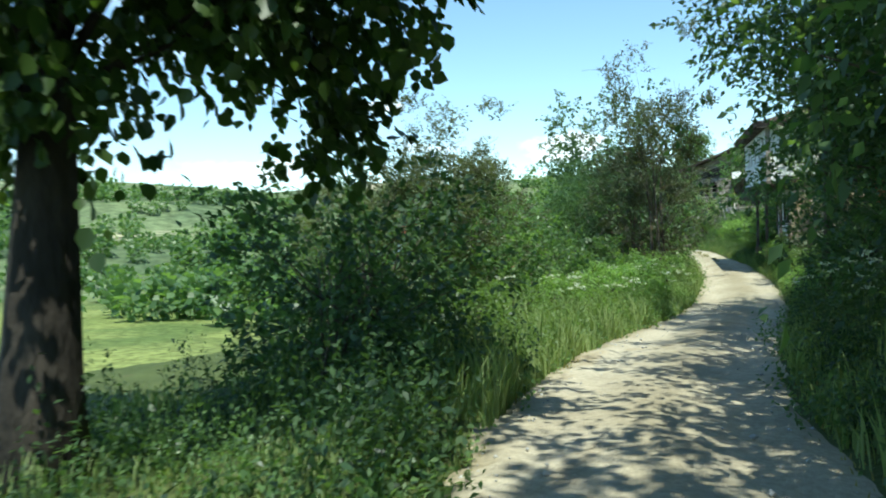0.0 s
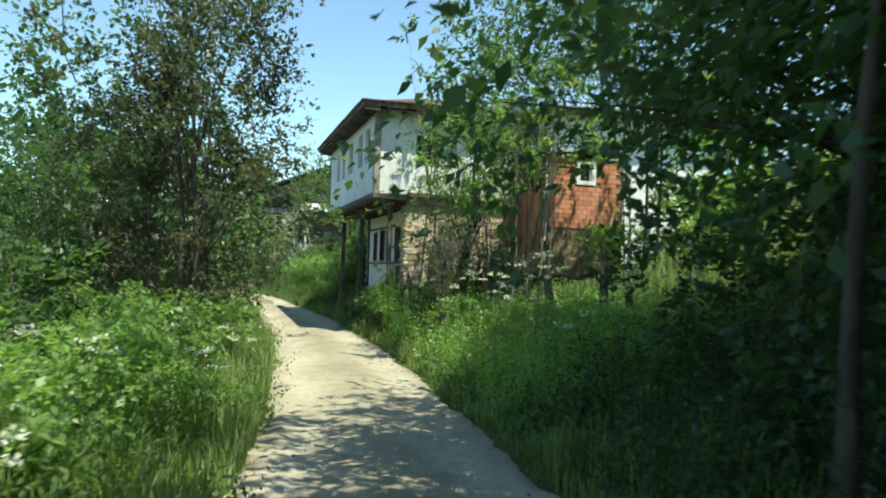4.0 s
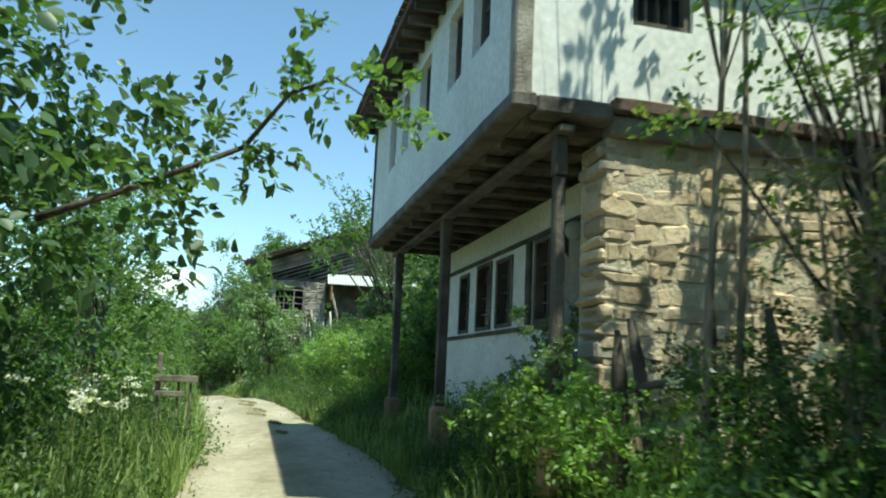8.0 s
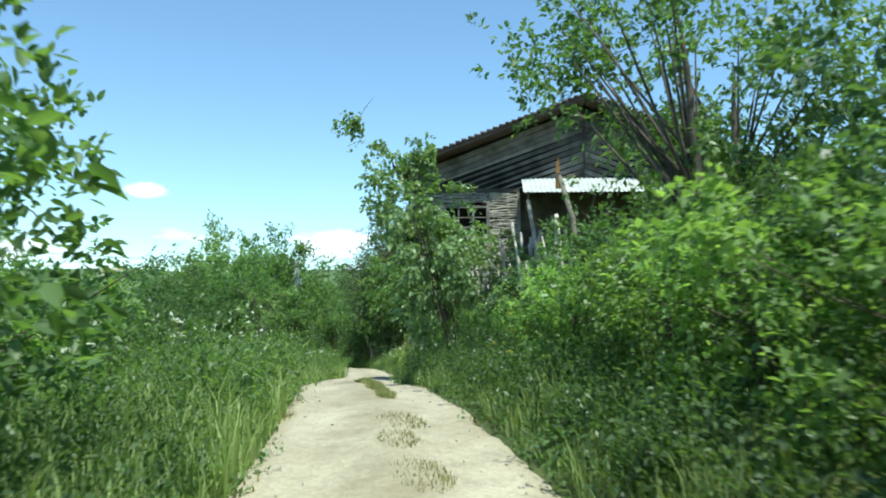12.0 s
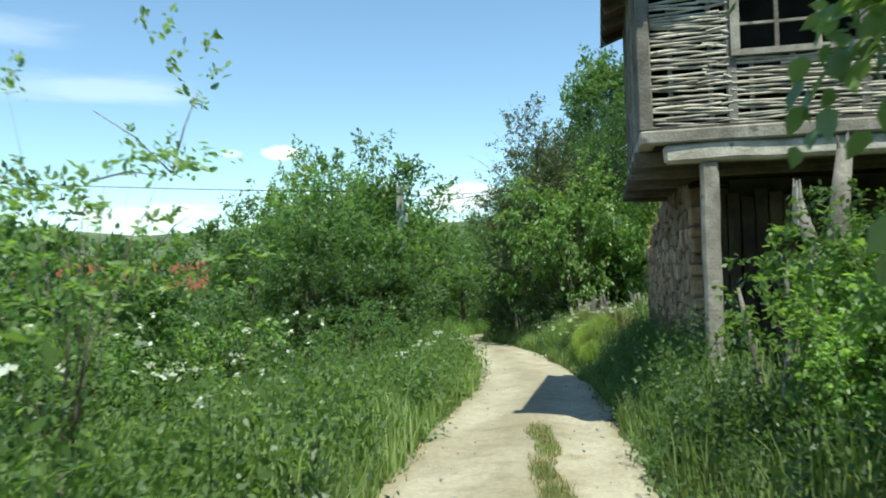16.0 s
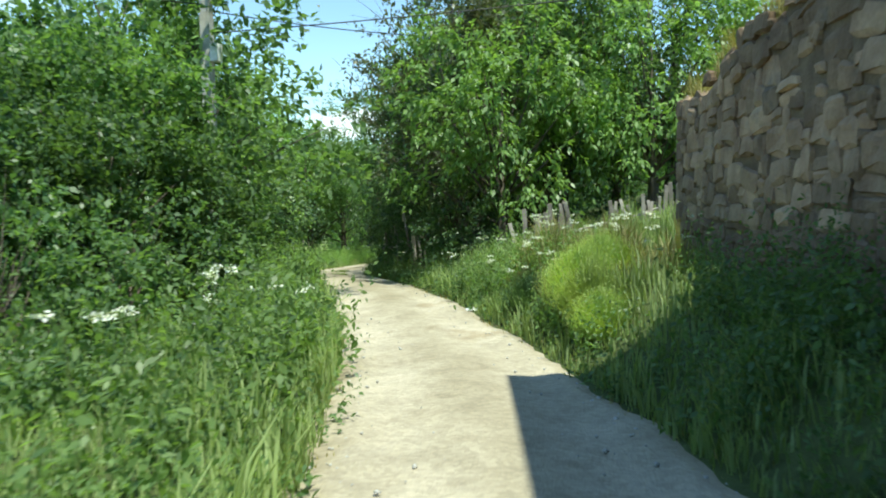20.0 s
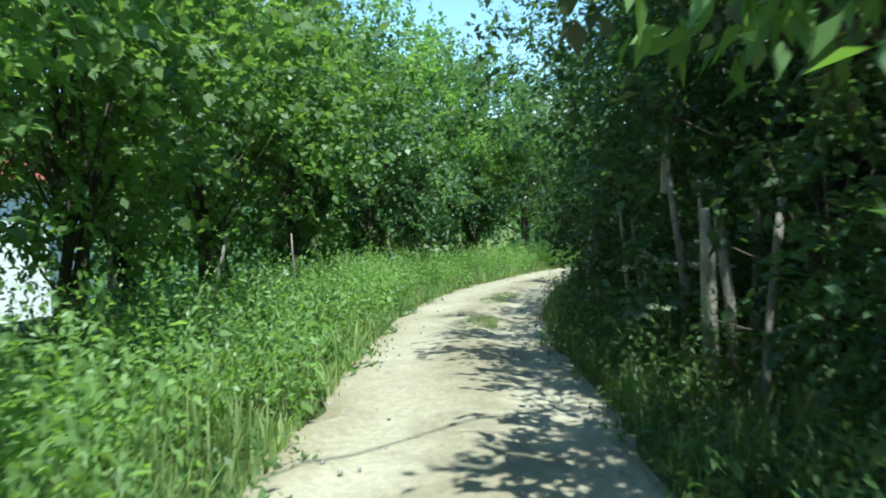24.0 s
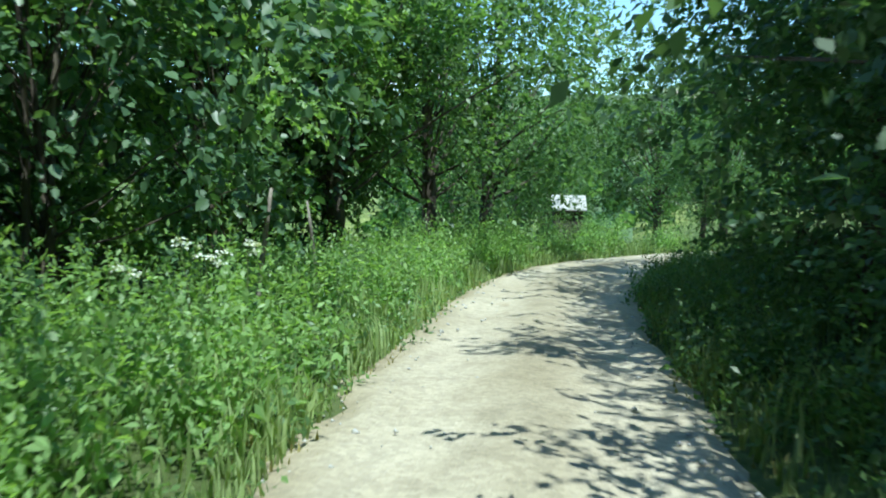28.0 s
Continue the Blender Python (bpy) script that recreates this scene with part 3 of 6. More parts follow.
def stone_shape(k):
    """One of a few rough stone blocks of unit size, shared by many stones."""
    while len(STONE_SHAPES) <= k:
        rr = random.Random(100 + len(STONE_SHAPES))
        bm = bmesh.new()
        box(bm, -0.5, 0.5, -0.5, 0.5, -0.5, 0.5)
        bmesh.ops.bevel(bm, geom=bm.edges[:], offset=0.19, segments=1, affect="EDGES")
        for v in bm.verts:
            v.co += Vector((rr.uniform(-0.11, 0.11), rr.uniform(-0.06, 0.06), rr.uniform(-0.11, 0.11)))
        me = bpy.data.meshes.new("stone")
        bm.to_mesh(me)
        bm.free()
        STONE_SHAPES.append(me)
    return STONE_SHAPES[k]


def lay_stones(parent, along, face, a0, a1, z0, z1, w, h, depth, material, rnd, top=None, hole=None, gap=0.04, most=290, heart=1.2, wild=1.0):
    """Courses of uneven stones on a wall face. along: 'x' or 'y'; face: the other coordinate of the face."""
    found = []
    z = z0
    while z < z1 - 0.05:
        hh = h * rnd.uniform(0.7, 1.35)
        a = a0 + rnd.uniform(0, 0.1)
        while a < a1 - 0.06:
            ww = min(w * rnd.choice((0.4, 0.6, 0.8, 1.0, 1.2, 1.5, 1.8)) * rnd.uniform(0.85, 1.15), a1 - a)
            rows = 2 if hh > 0.9 * h and rnd.random() < 0.3 else 1
            for r in range(rows):
                zb, zt = z + hh * r / rows, z + hh * (r + rnd.uniform(0.88, 1.06)) / rows
                lim = top(a + ww / 2) if top else z1
                if zt < lim + 0.08 and not (hole and hole[0] < a + ww / 2 < hole[1] and hole[2] < (zb + zt) / 2 < hole[3]):
                    off = face - rnd.uniform(-0.02, 0.035) * wild
                    lift = rnd.uniform(-0.3, 0.3) * hh * wild
                    zb, zt = zb + lift, zt + lift + rnd.uniform(-0.15, 0.3) * hh * wild
                    mid = (a + ww / 2, off) if along == "x" else (off, a + ww / 2)
                    size = (ww * (1 - gap), depth, (zt - zb) * (1.01 - gap))
                    t = rnd.uniform(-0.24, 0.24) * wild
                    m = Matrix.LocRotScale((*mid, (zb + zt) / 2), Euler((0, t, 0) if along == "x" else (t, 0, 0)), size if along == "x" else (size[1], size[0], size[2]))
                    found.append((abs((zb + zt) / 2 - heart), rnd.randrange(10), m))
            a += ww
        z += hh
    found.sort(key=lambda f: f[0])
    shapes = {}
    rest = bmesh.new()
    for n, (_, k, m) in enumerate(found):
        if n < most:
            if k not in shapes:
                shapes[k] = stone_shape(k).copy()
                shapes[k].materials.append(material)
            ob = new("stone", shapes[k])
            ob.parent = parent
            ob.matrix_basis = m
        else:
            before = len(rest.verts)
            rest.from_mesh(stone_shape(k))
            rest.verts.ensure_lookup_table()
            for v in rest.verts[before:]:
                v.co = m @ v.co
    if len(rest.verts):
        tagged(part("rubble", rest, material, parent), kind="stuff")
    else:
        rest.free()


WD = 3.7


def white_house():
    rnd = random.Random(5)
    h = thing("white_house", "old white plastered house, jettied upper floor on dark timber posts", "house", at=(-0.5, 14.6, 0), turn=13.9)
    top, bot = 5.62, 3.46
    wins = [(0.88, 1.5), (1.93, 2.55), (3.5, 4.15), (4.87, 5.37), (5.9, 6.5)]
    front = part("wall", wall_along_y(0.0, 0.2, 0.0, 8.0, bot, top, [(a, b, 4.37, 5.28) for a, b in wins]), M_PLASTER, h)
    side_w = (1.05, 1.64, 4.25, 5.02)
    part("wall", wall_along_x(0.0, 0.2, 0.2, WD, bot, top, [side_w]), M_PLASTER, h)
    part("wall", wall_along_y(WD - 0.2, WD, 0.2, 8.0, 0.4, top, []), M_PLASTER, h)
    part("wall", wall_along_x(7.8, 8.0, 0.2, WD - 0.2, bot, top, []), M_PLASTER, h)
    part("wall", wall_along_x(7.35, 7.55, 1.56, WD - 0.2, 0.3, 3.35, []), M_PLASTER, h)
    part("floor", boxed(0.17, WD - 0.21, 0.21, 7.79, 3.40, 3.45), M_DARKWOOD, h)
    # windows of the upper floor: frame, casement bars, dark glass set back
    for a, b in wins:
        w = part("window", boxed(0.15, 0.17, a + 0.05, b - 0.05, 4.42, 5.23), M_GLASS, h, "dark old window pane")
        for y0, y1, z0, z1 in ((a, a + 0.06, 4.37, 5.28), (b - 0.06, b, 4.37, 5.28), (a + 0.06, b - 0.06, 5.22, 5.28), (a + 0.06, b - 0.06, 4.37, 4.43)):
            part("frame", boxed(0.09, 0.15, y0, y1, z0, z1, 0.006), M_DARKWOOD, w)
        part("bar", boxed(0.11, 0.15, (a + b) / 2 - 0.02, (a + b) / 2 + 0.02, 4.43, 5.22), M_DARKWOOD, w)
        part("bar", boxed(0.112, 0.148, a + 0.06, b - 0.06, 4.86, 4.89), M_DARKWOOD, w)
    w = part("window", boxed(1.1, 1.6, 0.15, 0.17, 4.3, 4.97), M_GLASS, h, "dark side window")
    for x0, x1, z0, z1 in ((1.05, 1.12, 4.25, 5.02), (1.57, 1.64, 4.25, 5.02), (1.12, 1.57, 4.95, 5.02), (1.12, 1.57, 4.25, 4.32)):
        part("frame", boxed(x0, x1, 0.05, 0.13, z0, z1, 0.008), M_DARKWOOD, w)
    for k in range(3):
        part("bar", boxed(1.2 + 0.12 * k, 1.225 + 0.12 * k, 0.075, 0.1, 4.32, 4.95), M_DARKWOOD, w)
    part("bar", boxed(1.12, 1.57, 0.07, 0.105, 4.6, 4.64), M_DARKWOOD, w)
    # sill beams and corner posts
    part("sill_beam", boxed(-0.06, 0.16, -0.07, 8.0, 3.35, 3.49, 0.02, 0.012, 9), M_DARKWOOD, h)
    part("sill_beam", boxed(0.16, 0.86, -0.06, 0.16, 3.32, 3.48, 0.02, 0.01, 4), M_DARKWOOD, h)
    part("sill_beam", boxed(0.86, WD, -0.02, 0.2, 3.22, 3.40, 0.02, 0.012, 9), M_GREYWOOD, h, "grey weathered beam end")
    part("ledge", boxed(0.84, WD, -0.1, 0.02, 3.405, 3.53, 0.015, 0.012, 14), M_TILE, h, "ledge of rough red tiles")
    part("corner_post", boxed(-0.04, 0.12, -0.04, 0.12, 3.46, 5.62, 0.015, 0.008, 6), M_GREYWOOD, h)
    part("corner_post", boxed(-0.03, 0.1, 7.9, 8.03, 3.46, 5.62, 0.015, 0.006, 6), M_DARKWOOD, h)
    # soffit: boards on joists
    for k in range(13):
        y = 0.2 + k * 0.62
        part("joist", boxed(0.17, 1.4, y, y + 0.12, 3.27, 3.355, 0.01, 0.004, 2), M_DARKWOOD, h)
    part("girder", boxed(0.38, 0.52, -0.02, 7.9, 3.20, 3.265, 0.01, 0.006, 9), M_DARKWOOD, h)
    for k in range(6):
        part("soffit_board", boxed(0.165 + k * 0.2, 0.355 + k * 0.2, 0.0, 7.9, 3.36, 3.39, 0.004), M_BOARD, h)
    # ground floor front with windows, lintel and sill timbers
    gw = [(6.1, 6.64, 1.82, 2.78), (4.9, 5.62, 1.82, 2.82), (3.96, 4.64, 1.82, 2.78), (2.5, 3.1, 1.8, 2.84), (1.25, 2.2, 0.62, 2.8)]
    part("wall", wall_along_y(1.35, 1.55, 0.75, 7.55, 0.45, 3.27, gw), M_PLASTER, h, "white wall under the porch, grey at its foot")
    for a, b, c, d in gw[:4]:
        w = part("window", boxed(1.48, 1.5, a + 0.04, b - 0.04, c + 0.04, d - 0.04), M_GLASS, h, "dark barred window")
        for y0, y1, z0, z1 in ((a - 0.02, a + 0.06, c, d), (b - 0.06, b + 0.02, c, d), (a + 0.06, b - 0.06, d - 0.06, d), (a + 0.06, b - 0.06, c, c + 0.05)):
            part("frame", boxed(1.33, 1.45, y0, y1, z0, z1, 0.008, 0.004), M_DARKWOOD, w)
        part("bar", boxed(1.4, 1.44, (a + b) / 2 - 0.025, (a + b) / 2 + 0.025, c + 0.05, d - 0.06), M_DARKWOOD, w)
        for k in range(3):
            z = c + 0.24 * (k + 1)
            part("bar", boxed(1.41, 1.435, a + 0.06, b - 0.06, z, z + 0.022), M_DARKWOOD, w)
    shutter = part("shutter", boxed(1.415, 1.45, 5.02, 5.32, 1.9, 2.3, 0.004), M_GREYWOOD, h, "slatted grey half shutter")
    for k in range(6):
        part("slat", boxed(1.395, 1.412, 5.03, 5.31, 1.92 + k * 0.063, 1.955 + k * 0.063, 0.003), M_GREYWOOD, shutter)
    part("lintel", boxed(1.31, 1.40, 1.15, 7.45, 2.845, 2.90, 0.01, 0.008, 12), M_DARKWOOD, h)
    part("sill", boxed(1.31, 1.37, 2.3, 7.45, 1.735, 1.79, 0.008, 0.008, 12), M_DARKWOOD, h)
    part("corner_post", boxed(1.29, 1.45, 7.4, 7.57, 0.45, 3.26, 0.02, 0.012, 6), M_DARKWOOD, h)
    part("wall_post", boxed(1.3, 1.4, 3.2, 3.34, 1.8, 2.84, 0.01, 0.006, 4), M_DARKWOOD, h)
    door = part("door", boxed(1.9, 1.95, 1.3, 2.15, 0.62, 2.74, 0.005), M_DARKWOOD, h, "dark plank door in shadow")
    for k in range(4):
        part("board", boxed(1.865, 1.895, 1.31 + k * 0.21, 1.505 + k * 0.21, 0.66, 2.72, 0.006), M_DARKWOOD, door)
    for y0 in (1.15, 2.2):
        part("door_post", boxed(1.3, 1.42, y0, y0 + 0.14, 0.6, 2.84, 0.012, 0.006, 4), M_DARKWOOD, h)
    lamp = bmesh.new()
    bmesh.ops.create_uvsphere(lamp, u_segments=12, v_segments=8, radius=0.11, matrix=pose(1.27, 1.72, 2.72))
    part("lamp_globe", lamp, M_CONCRETE, h, "round dusty lamp globe", True)
    # porch posts with caps and stones
    for y, q in ((0.15, 0.05), (4.12, 0.06), (7.47, 0.06)):
        p = part("post", boxed(0.45 - q, 0.45 + q, y - q, y + q, 0.72, 2.85, 0.015, 0.01, 7), M_DARKWOOD, h, "dark hewn timber post")
        part("cap", boxed(0.442 - q, 0.458 + q, y - q - 0.008, y + q + 0.008, 2.85, 3.198, 0.012, 0.006, 2), M_DARKWOOD, p)
        part("base_stone", boxed(0.33, 0.57, y - 0.14, y + 0.14, 0.2, 0.735, 0.05, 0.03, 3), M_STONE, p)
    part("plinth", boxed(1.28, 1.6, 0.7, 7.58, 0.2, 0.68, 0.04, 0.03, 14), M_CONCRETE, h, "grey rough plinth")
    # side wall of the ground floor: pale stone
    sw = part("wall", boxed(0.85, WD, 0.08, 0.6, 0.0, 3.22, 0.0), M_PALEMORTAR, h, "lower side wall of pale rubble stone")
    lay_stones(sw, "x", 0.138, 0.8, WD, 0.1, 3.2, 0.25, 0.17, 0.13, M_SANDSTONE, rnd, gap=0.0, wild=0.55)
    z = 0.1
    while z < 3.1:
        tall = min(rnd.choice((0.1, 0.14, 0.18, 0.24)), 3.19 - z)
        wide = rnd.uniform(0.16, 0.5)
        part("quoin", boxed(0.79 + rnd.uniform(-0.03, 0.03), 0.84 + wide, 0.075 + rnd.uniform(-0.015, 0.02), 0.5, z, z + tall - 0.025, 0.03, 0.035, 2), (M_QUOIN, M_SANDSTONE)[rnd.random() < 0.55], sw)
        z += tall
    # masonry pier past the end of the porch wall
    pier = part("pier", boxed(1.36, 1.75, 7.6, 7.9, 0.2, 3.25, 0.03, 0.02, 9), M_PALEMORTAR, h, "plastered rubble pier at the end of the wall")
    for k in range(11):
        part("quoin", boxed(1.33 + rnd.uniform(-0.015, 0.015), 1.6, 7.62 + rnd.uniform(-0.01, 0.05), 7.93, 0.28 + k * 0.262, 0.47 + k * 0.262 + rnd.uniform(-0.04, 0.03), 0.03, 0.03, 2), M_QUOIN, pier)
    # near-black sheets put in for the unlit rooms
    part("inner_wall", boxed(0.5, WD - 0.3, 0.5, 7.6, 3.455, 3.47), M_UNLIT, h)
    part("inner_wall", boxed(2.6, 2.7, 0.6, 7.5, 0.5, 3.2), M_UNLIT, h)
    part("inner_wall", boxed(2.6, 2.7, 0.3, 7.7, 3.46, 5.6), M_UNLIT, h)
    part("ceiling", boxed(0.2, WD - 0.2, 0.2, 7.8, 5.6, 5.64), M_UNLIT, h)
    # low hipped roof with wide eaves
    e, rz, ez = 0.42, 6.45, 5.60
    bm = bmesh.new()
    lo = [(-e, -e), (WD + e, -e), (WD + e, 8 + e), (-e, 8 + e)]
    for dz, flip in ((0.0, True), (0.11, False)):
        b = [bm.verts.new((x, y, ez + dz + (0.02 * math.sin(3 * x + y)))) for x, y in lo]
        r = [bm.verts.new((WD / 2, 2.6, rz + dz)), bm.verts.new((WD / 2, 5.4, rz + dz))]
        for f in ((b[0], b[1], r[0]), (b[1], b[2], r[1], r[0]), (b[2], b[3], r[1]), (b[3], b[0], r[0], r[1])):
            bm.faces.new(f[::-1] if flip else f)
        if dz == 0:
            b0 = b
    for k in range(4):
        bm.faces.new((b0[k], b0[(k + 1) % 4], b[(k + 1) % 4], b[k]))
    roof = part("roof", bm, M_TILE, h, "low hipped roof of old dark tiles")
    for k in range(22):
        y = -0.4 + k * 0.4
        part("rafter_end", boxed(-0.38, 0.0, y, y + 0.07, 5.49, 5.585, 0.006), M_DARKWOOD, roof)
    for k in range(10):
        x = -0.2 + k * 0.42
        part("rafter_end", boxed(x, x + 0.07, -0.38, 0.0, 5.49, 5.585, 0.006), M_DARKWOOD, roof)
    # tile edge along the eaves
    for k in range(42):
        y = -0.42 + k * 0.21
        part("tile", boxed(-0.47, -0.1, y, y + 0.19, 5.71, 5.745, 0.012, 0.012), M_TILE, roof)
    for k in range(21):
        x = -0.42 + k * 0.21
        part("tile", boxed(x, x + 0.19, -0.47, -0.1, 5.71, 5.745, 0.012, 0.012), M_TILE, roof)
    return h


white_house()


# ---- the brick house up the slope ----
def brick_house():
    b = thing("brick_house", "small orange brick shed with a white window and low tin-edged roof", "house", at=(3.75, 14.35, 0), turn=18)
    z0, z1, wide = 1.6, 4.56, 2.3
    holes = [(0.95, 1.4, 3.92, 4.46)]
    core = part("wall", wall_along_x(0.012, 0.25, 0, wide, z0, z1, holes), M_MORTAR, b)
    part("wall", wall_along_y(0, 0.25, 0.25, 2.3, z0, z1, []), M_BRICK, b)
    part("wall", wall_along_y(wide - 0.25, wide, 0.25, 2.3, z0, z1, []), M_BRICK, b)
    part("wall", wall_along_x(2.05, 2.3, 0.25, wide - 0.25, z0, z1, []), M_BRICK, b)
    bm = bmesh.new()
    box(bm, 0, 0.235, 0, 0.02, 0, 0.11)
    brick = bpy.data.meshes.new("brick")
    bm.to_mesh(brick)
    bm.free()
    brick.materials.append(M_BRICK)
    for r in range(15):
        for k in range(12):
            x, z = k * 0.245 - 0.12 * (r % 2), 2.75 + r * 0.12
            if x < 0 or x + 0.235 > wide or (x + 0.235 > 0.9 and x < 1.45 and 3.74 < z < 4.5):
                continue
            ob = new("brick", brick)
            ob.parent = core
            ob.location = (x, -0.008, z)
    w = part("window", boxed(1.0, 1.35, 0.14, 0.16, 3.97, 4.42), M_GLASS, b)
    for p0, p1, q0, q1 in ((0.89, 1.0, 3.87, 4.52), (1.35, 1.46, 3.87, 4.52), (1.0, 1.35, 4.42, 4.52), (1.0, 1.35, 3.87, 3.97)):
        part("frame", boxed(p0, p1, -0.03, 0.12, q0, q1, 0.008), M_PLASTER, w, "white window frame")
    part("corner_strip", boxed(-0.02, 0.06, -0.02, -0.01, 2.4, 4.5, 0.004), M_PLASTER, b, "pale mortar edge")
    for name, bm, m, lab in (
            ("roof", boxed(-0.25, 2.5, -0.1, 2.5, 4.57, 4.67, 0.02, 0.02, 8), M_TILE, "thin sloping tile roof"),
            ("roof_edge", boxed(-0.3, 2.55, -0.14, -0.105, 4.62, 4.69, 0.01, 0.01, 8), M_TIN, "pale tin roof edge")):
        for v in bm.verts:
            v.co.z += 0.07 * v.co.x
        part(name, bm, m, b, lab)


brick_house()


def pale_house():
    """Whitewashed house farther up, behind the brick shed."""
    h = thing("pale_house", "whitewashed house with a shallow pale roof up the slope", "house", at=(5.2, 22.0, 0), turn=10)
    part("wall", wall_along_x(0, 0.25, 0, 6.5, 2.0, 7.2, [(1.2, 1.8, 5.3, 6.3), (3.6, 4.2, 5.3, 6.3)]), M_PLASTER, h)
    part("wall", wall_along_y(0, 0.25, 0.25, 5, 2.0, 7.2, []), M_PLASTER, h)
    part("wall", wall_along_y(6.25, 6.5, 0.25, 5, 2.0, 7.2, []), M_PLASTER, h)
    part("wall", wall_along_x(4.75, 5, 0.25, 6.25, 2.0, 7.2, []), M_PLASTER, h)
    for a in (1.2, 3.6):
        part("window", boxed(a, a + 0.6, 0.12, 0.14, 5.3, 6.3), M_GLASS, h)
    bm = boxed(-0.5, 7.0, -0.6, 5.6, 7.2, 7.35, 0.02, 0.03, 6)
    part("roof", bm, M_TILE, h, "shallow dark eaves")
    part("roof_edge", boxed(-0.52, 7.02, -0.68, -0.603, 7.28, 7.4, 0.01, 0.01, 6), M_TIN, h, "pale tin roof edge")


pale_house()

# ---- the ruined wattle house ----
def wattle_house():
    rnd = random.Random(11)
    h = thing("wattle_house", "ruined grey house of wattle and boards over a rubble stone wall", "house", at=(-10.1, 44.7, 0), turn=10.5)
    W = 11.4
    mid = 5.4
    zb, zw, za, ze = 2.87, 5.25, 8.0, 5.95  # floor beam, wall plate, ridge, eaves
    # floor beams
    part("floor_beam", boxed(-0.05, W, -0.05, 0.14, 2.84, 3.0, 0.02, 0.015, 14), M_GREYWOOD, h)
    part("floor_beam", boxed(0.22, 6.2, 0.0, 0.22, 2.62, 2.835, 0.035, 0.025, 14), M_ROD, h, "cracked hewn beam, bleached grey")
    part("floor_beam", boxed(-0.05, 0.14, 0.14, 6.0, 2.84, 3.0, 0.02, 0.015, 9), M_GREYWOOD, h)
    for k in range(8):
        part("joist", boxed(-0.1, 3.5, 0.5 + k * 0.72, 0.68 + k * 0.72, 2.66, 2.83, 0.02, 0.01, 3), M_BOARD, h)
    part("floor", boxed(0.0, W, 0.0, 6.0, 3.0, 3.03), M_BOARD, h)
    # frame timbers of the gable wall
    for x in (0.0, 0.95, 2.36, 3.3):
        part("stud", boxed(x, x + 0.11, 0.03, 0.14, 3.0, zw, 0.01, 0.006, 4), M_GREYWOOD, h)
    part("rail", boxed(0.0, 3.4, 0.02, 0.13, zw, zw + 0.12, 0.01, 0.006, 4), M_BOARD, h)
    # woven rods, uneven and broken in places
    def rods(x0, x1, z0, z1, y, along="x", step=0.043):
        z = z0
        while z < z1:
            a = x0
            while a < x1 - 0.05:
                b = min(x1, a + rnd.uniform(0.5, 1.25))
                if rnd.random() > 0.07:
                    bm = bmesh.new()
                    n = 5
                    pts, rad = [], []
                    r = rnd.uniform(0.013, 0.02)
                    tilt = rnd.uniform(-0.012, 0.012)
                    for i in range(n):
                        s = a + (b - a) * i / (n - 1)
                        off = 0.014 * math.sin(s * 9 + z * 60) + rnd.uniform(-0.004, 0.004)
                        q = (s, y + off, z + tilt * (i - 2) + rnd.uniform(-0.005, 0.005))
                        pts.append(q if along == "x" else (q[1], q[0], q[2]))
                        rad.append(r * rnd.uniform(0.85, 1.1))
                    tube(bm, pts, rad, 5)
                    yield bm
                a = b + rnd.uniform(-0.03, 0.02)
            z += step * rnd.uniform(0.8, 1.25)
    gable = part("wall", boxed(0.11, 3.3, 0.09, 0.12, 3.02, 3.04), M_GREYWOOD, h, "woven wattle panel, clay fallen away")
    for zone in ((0.11, 1.0, 3.03, zw), (1.0, 3.32, 3.03, 3.80), (2.42, 3.32, 3.80, zw), (1.0, 2.42, 4.82, zw)):
        for bm in rods(*zone, 0.045):
            part("rod", bm, M_ROD, gable)
    for k in range(7):
        x = 0.3 + k * 0.45
        if not 1.0 < x < 2.4:
            part("stake", boxed(x, x + 0.05, 0.062, 0.1, 3.0, zw, 0.006), M_GREYWOOD, gable)
        else:
            part("stake", boxed(x, x + 0.05, 0.062, 0.1, 3.0, 3.8, 0.006), M_GREYWOOD, gable)
    # clay patches left behind the rods
    for k in range(7):
        x, z = rnd.uniform(0.2, 2.9), rnd.uniform(3.1, 3.6) if k % 2 else rnd.uniform(4.85, 5.1)
        part("clay_patch", boxed(x, x + rnd.uniform(0.2, 0.5), 0.10, 0.125, z, z + rnd.uniform(0.1, 0.25), 0.02, 0.03, 2), M_MORTAR, gable)
    # window: bars before a near-black sheet that gives the room its darkness
    win = part("window", boxed(1.0, 2.46, 0.62, 0.65, 3.5, 5.0), M_UNLIT, h, "empty window with grey cross bars before a near-black sheet")
    for x0, x1, z0, z1 in ((1.0, 1.1, 3.8, 4.82), (2.36, 2.46, 3.8, 4.82), (1.1, 2.36, 3.8, 3.87), (1.1, 2.36, 4.76, 4.82)):
        part("frame", boxed(x0, x1, -0.02, 0.06, z0, z1, 0.008, 0.004), M_GREYWOOD, win)
    for x in (1.48, 1.93):
        part("bar", boxed(x, x + 0.045, 0.0, 0.05, 3.87, 4.76, 0.005), M_GREYWOOD, win)
    for z in (4.15, 4.45):
        part("bar", boxed(1.1, 2.36, 0.005, 0.045, z, z + 0.03, 0.004), M_GREYWOOD, win)
    # road-side wall of the upper floor, also woven
    part("corner_post", boxed(-0.05, 0.09, -0.04, 0.1, 3.0, 5.9, 0.012, 0.008, 6), M_GREYWOOD, h)
    side = part("wall", wall_along_y(0.07, 0.1, 0.1, 6.0, 3.0, 5.9, []), M_BOARD, h, "grey woven wall under the eaves")
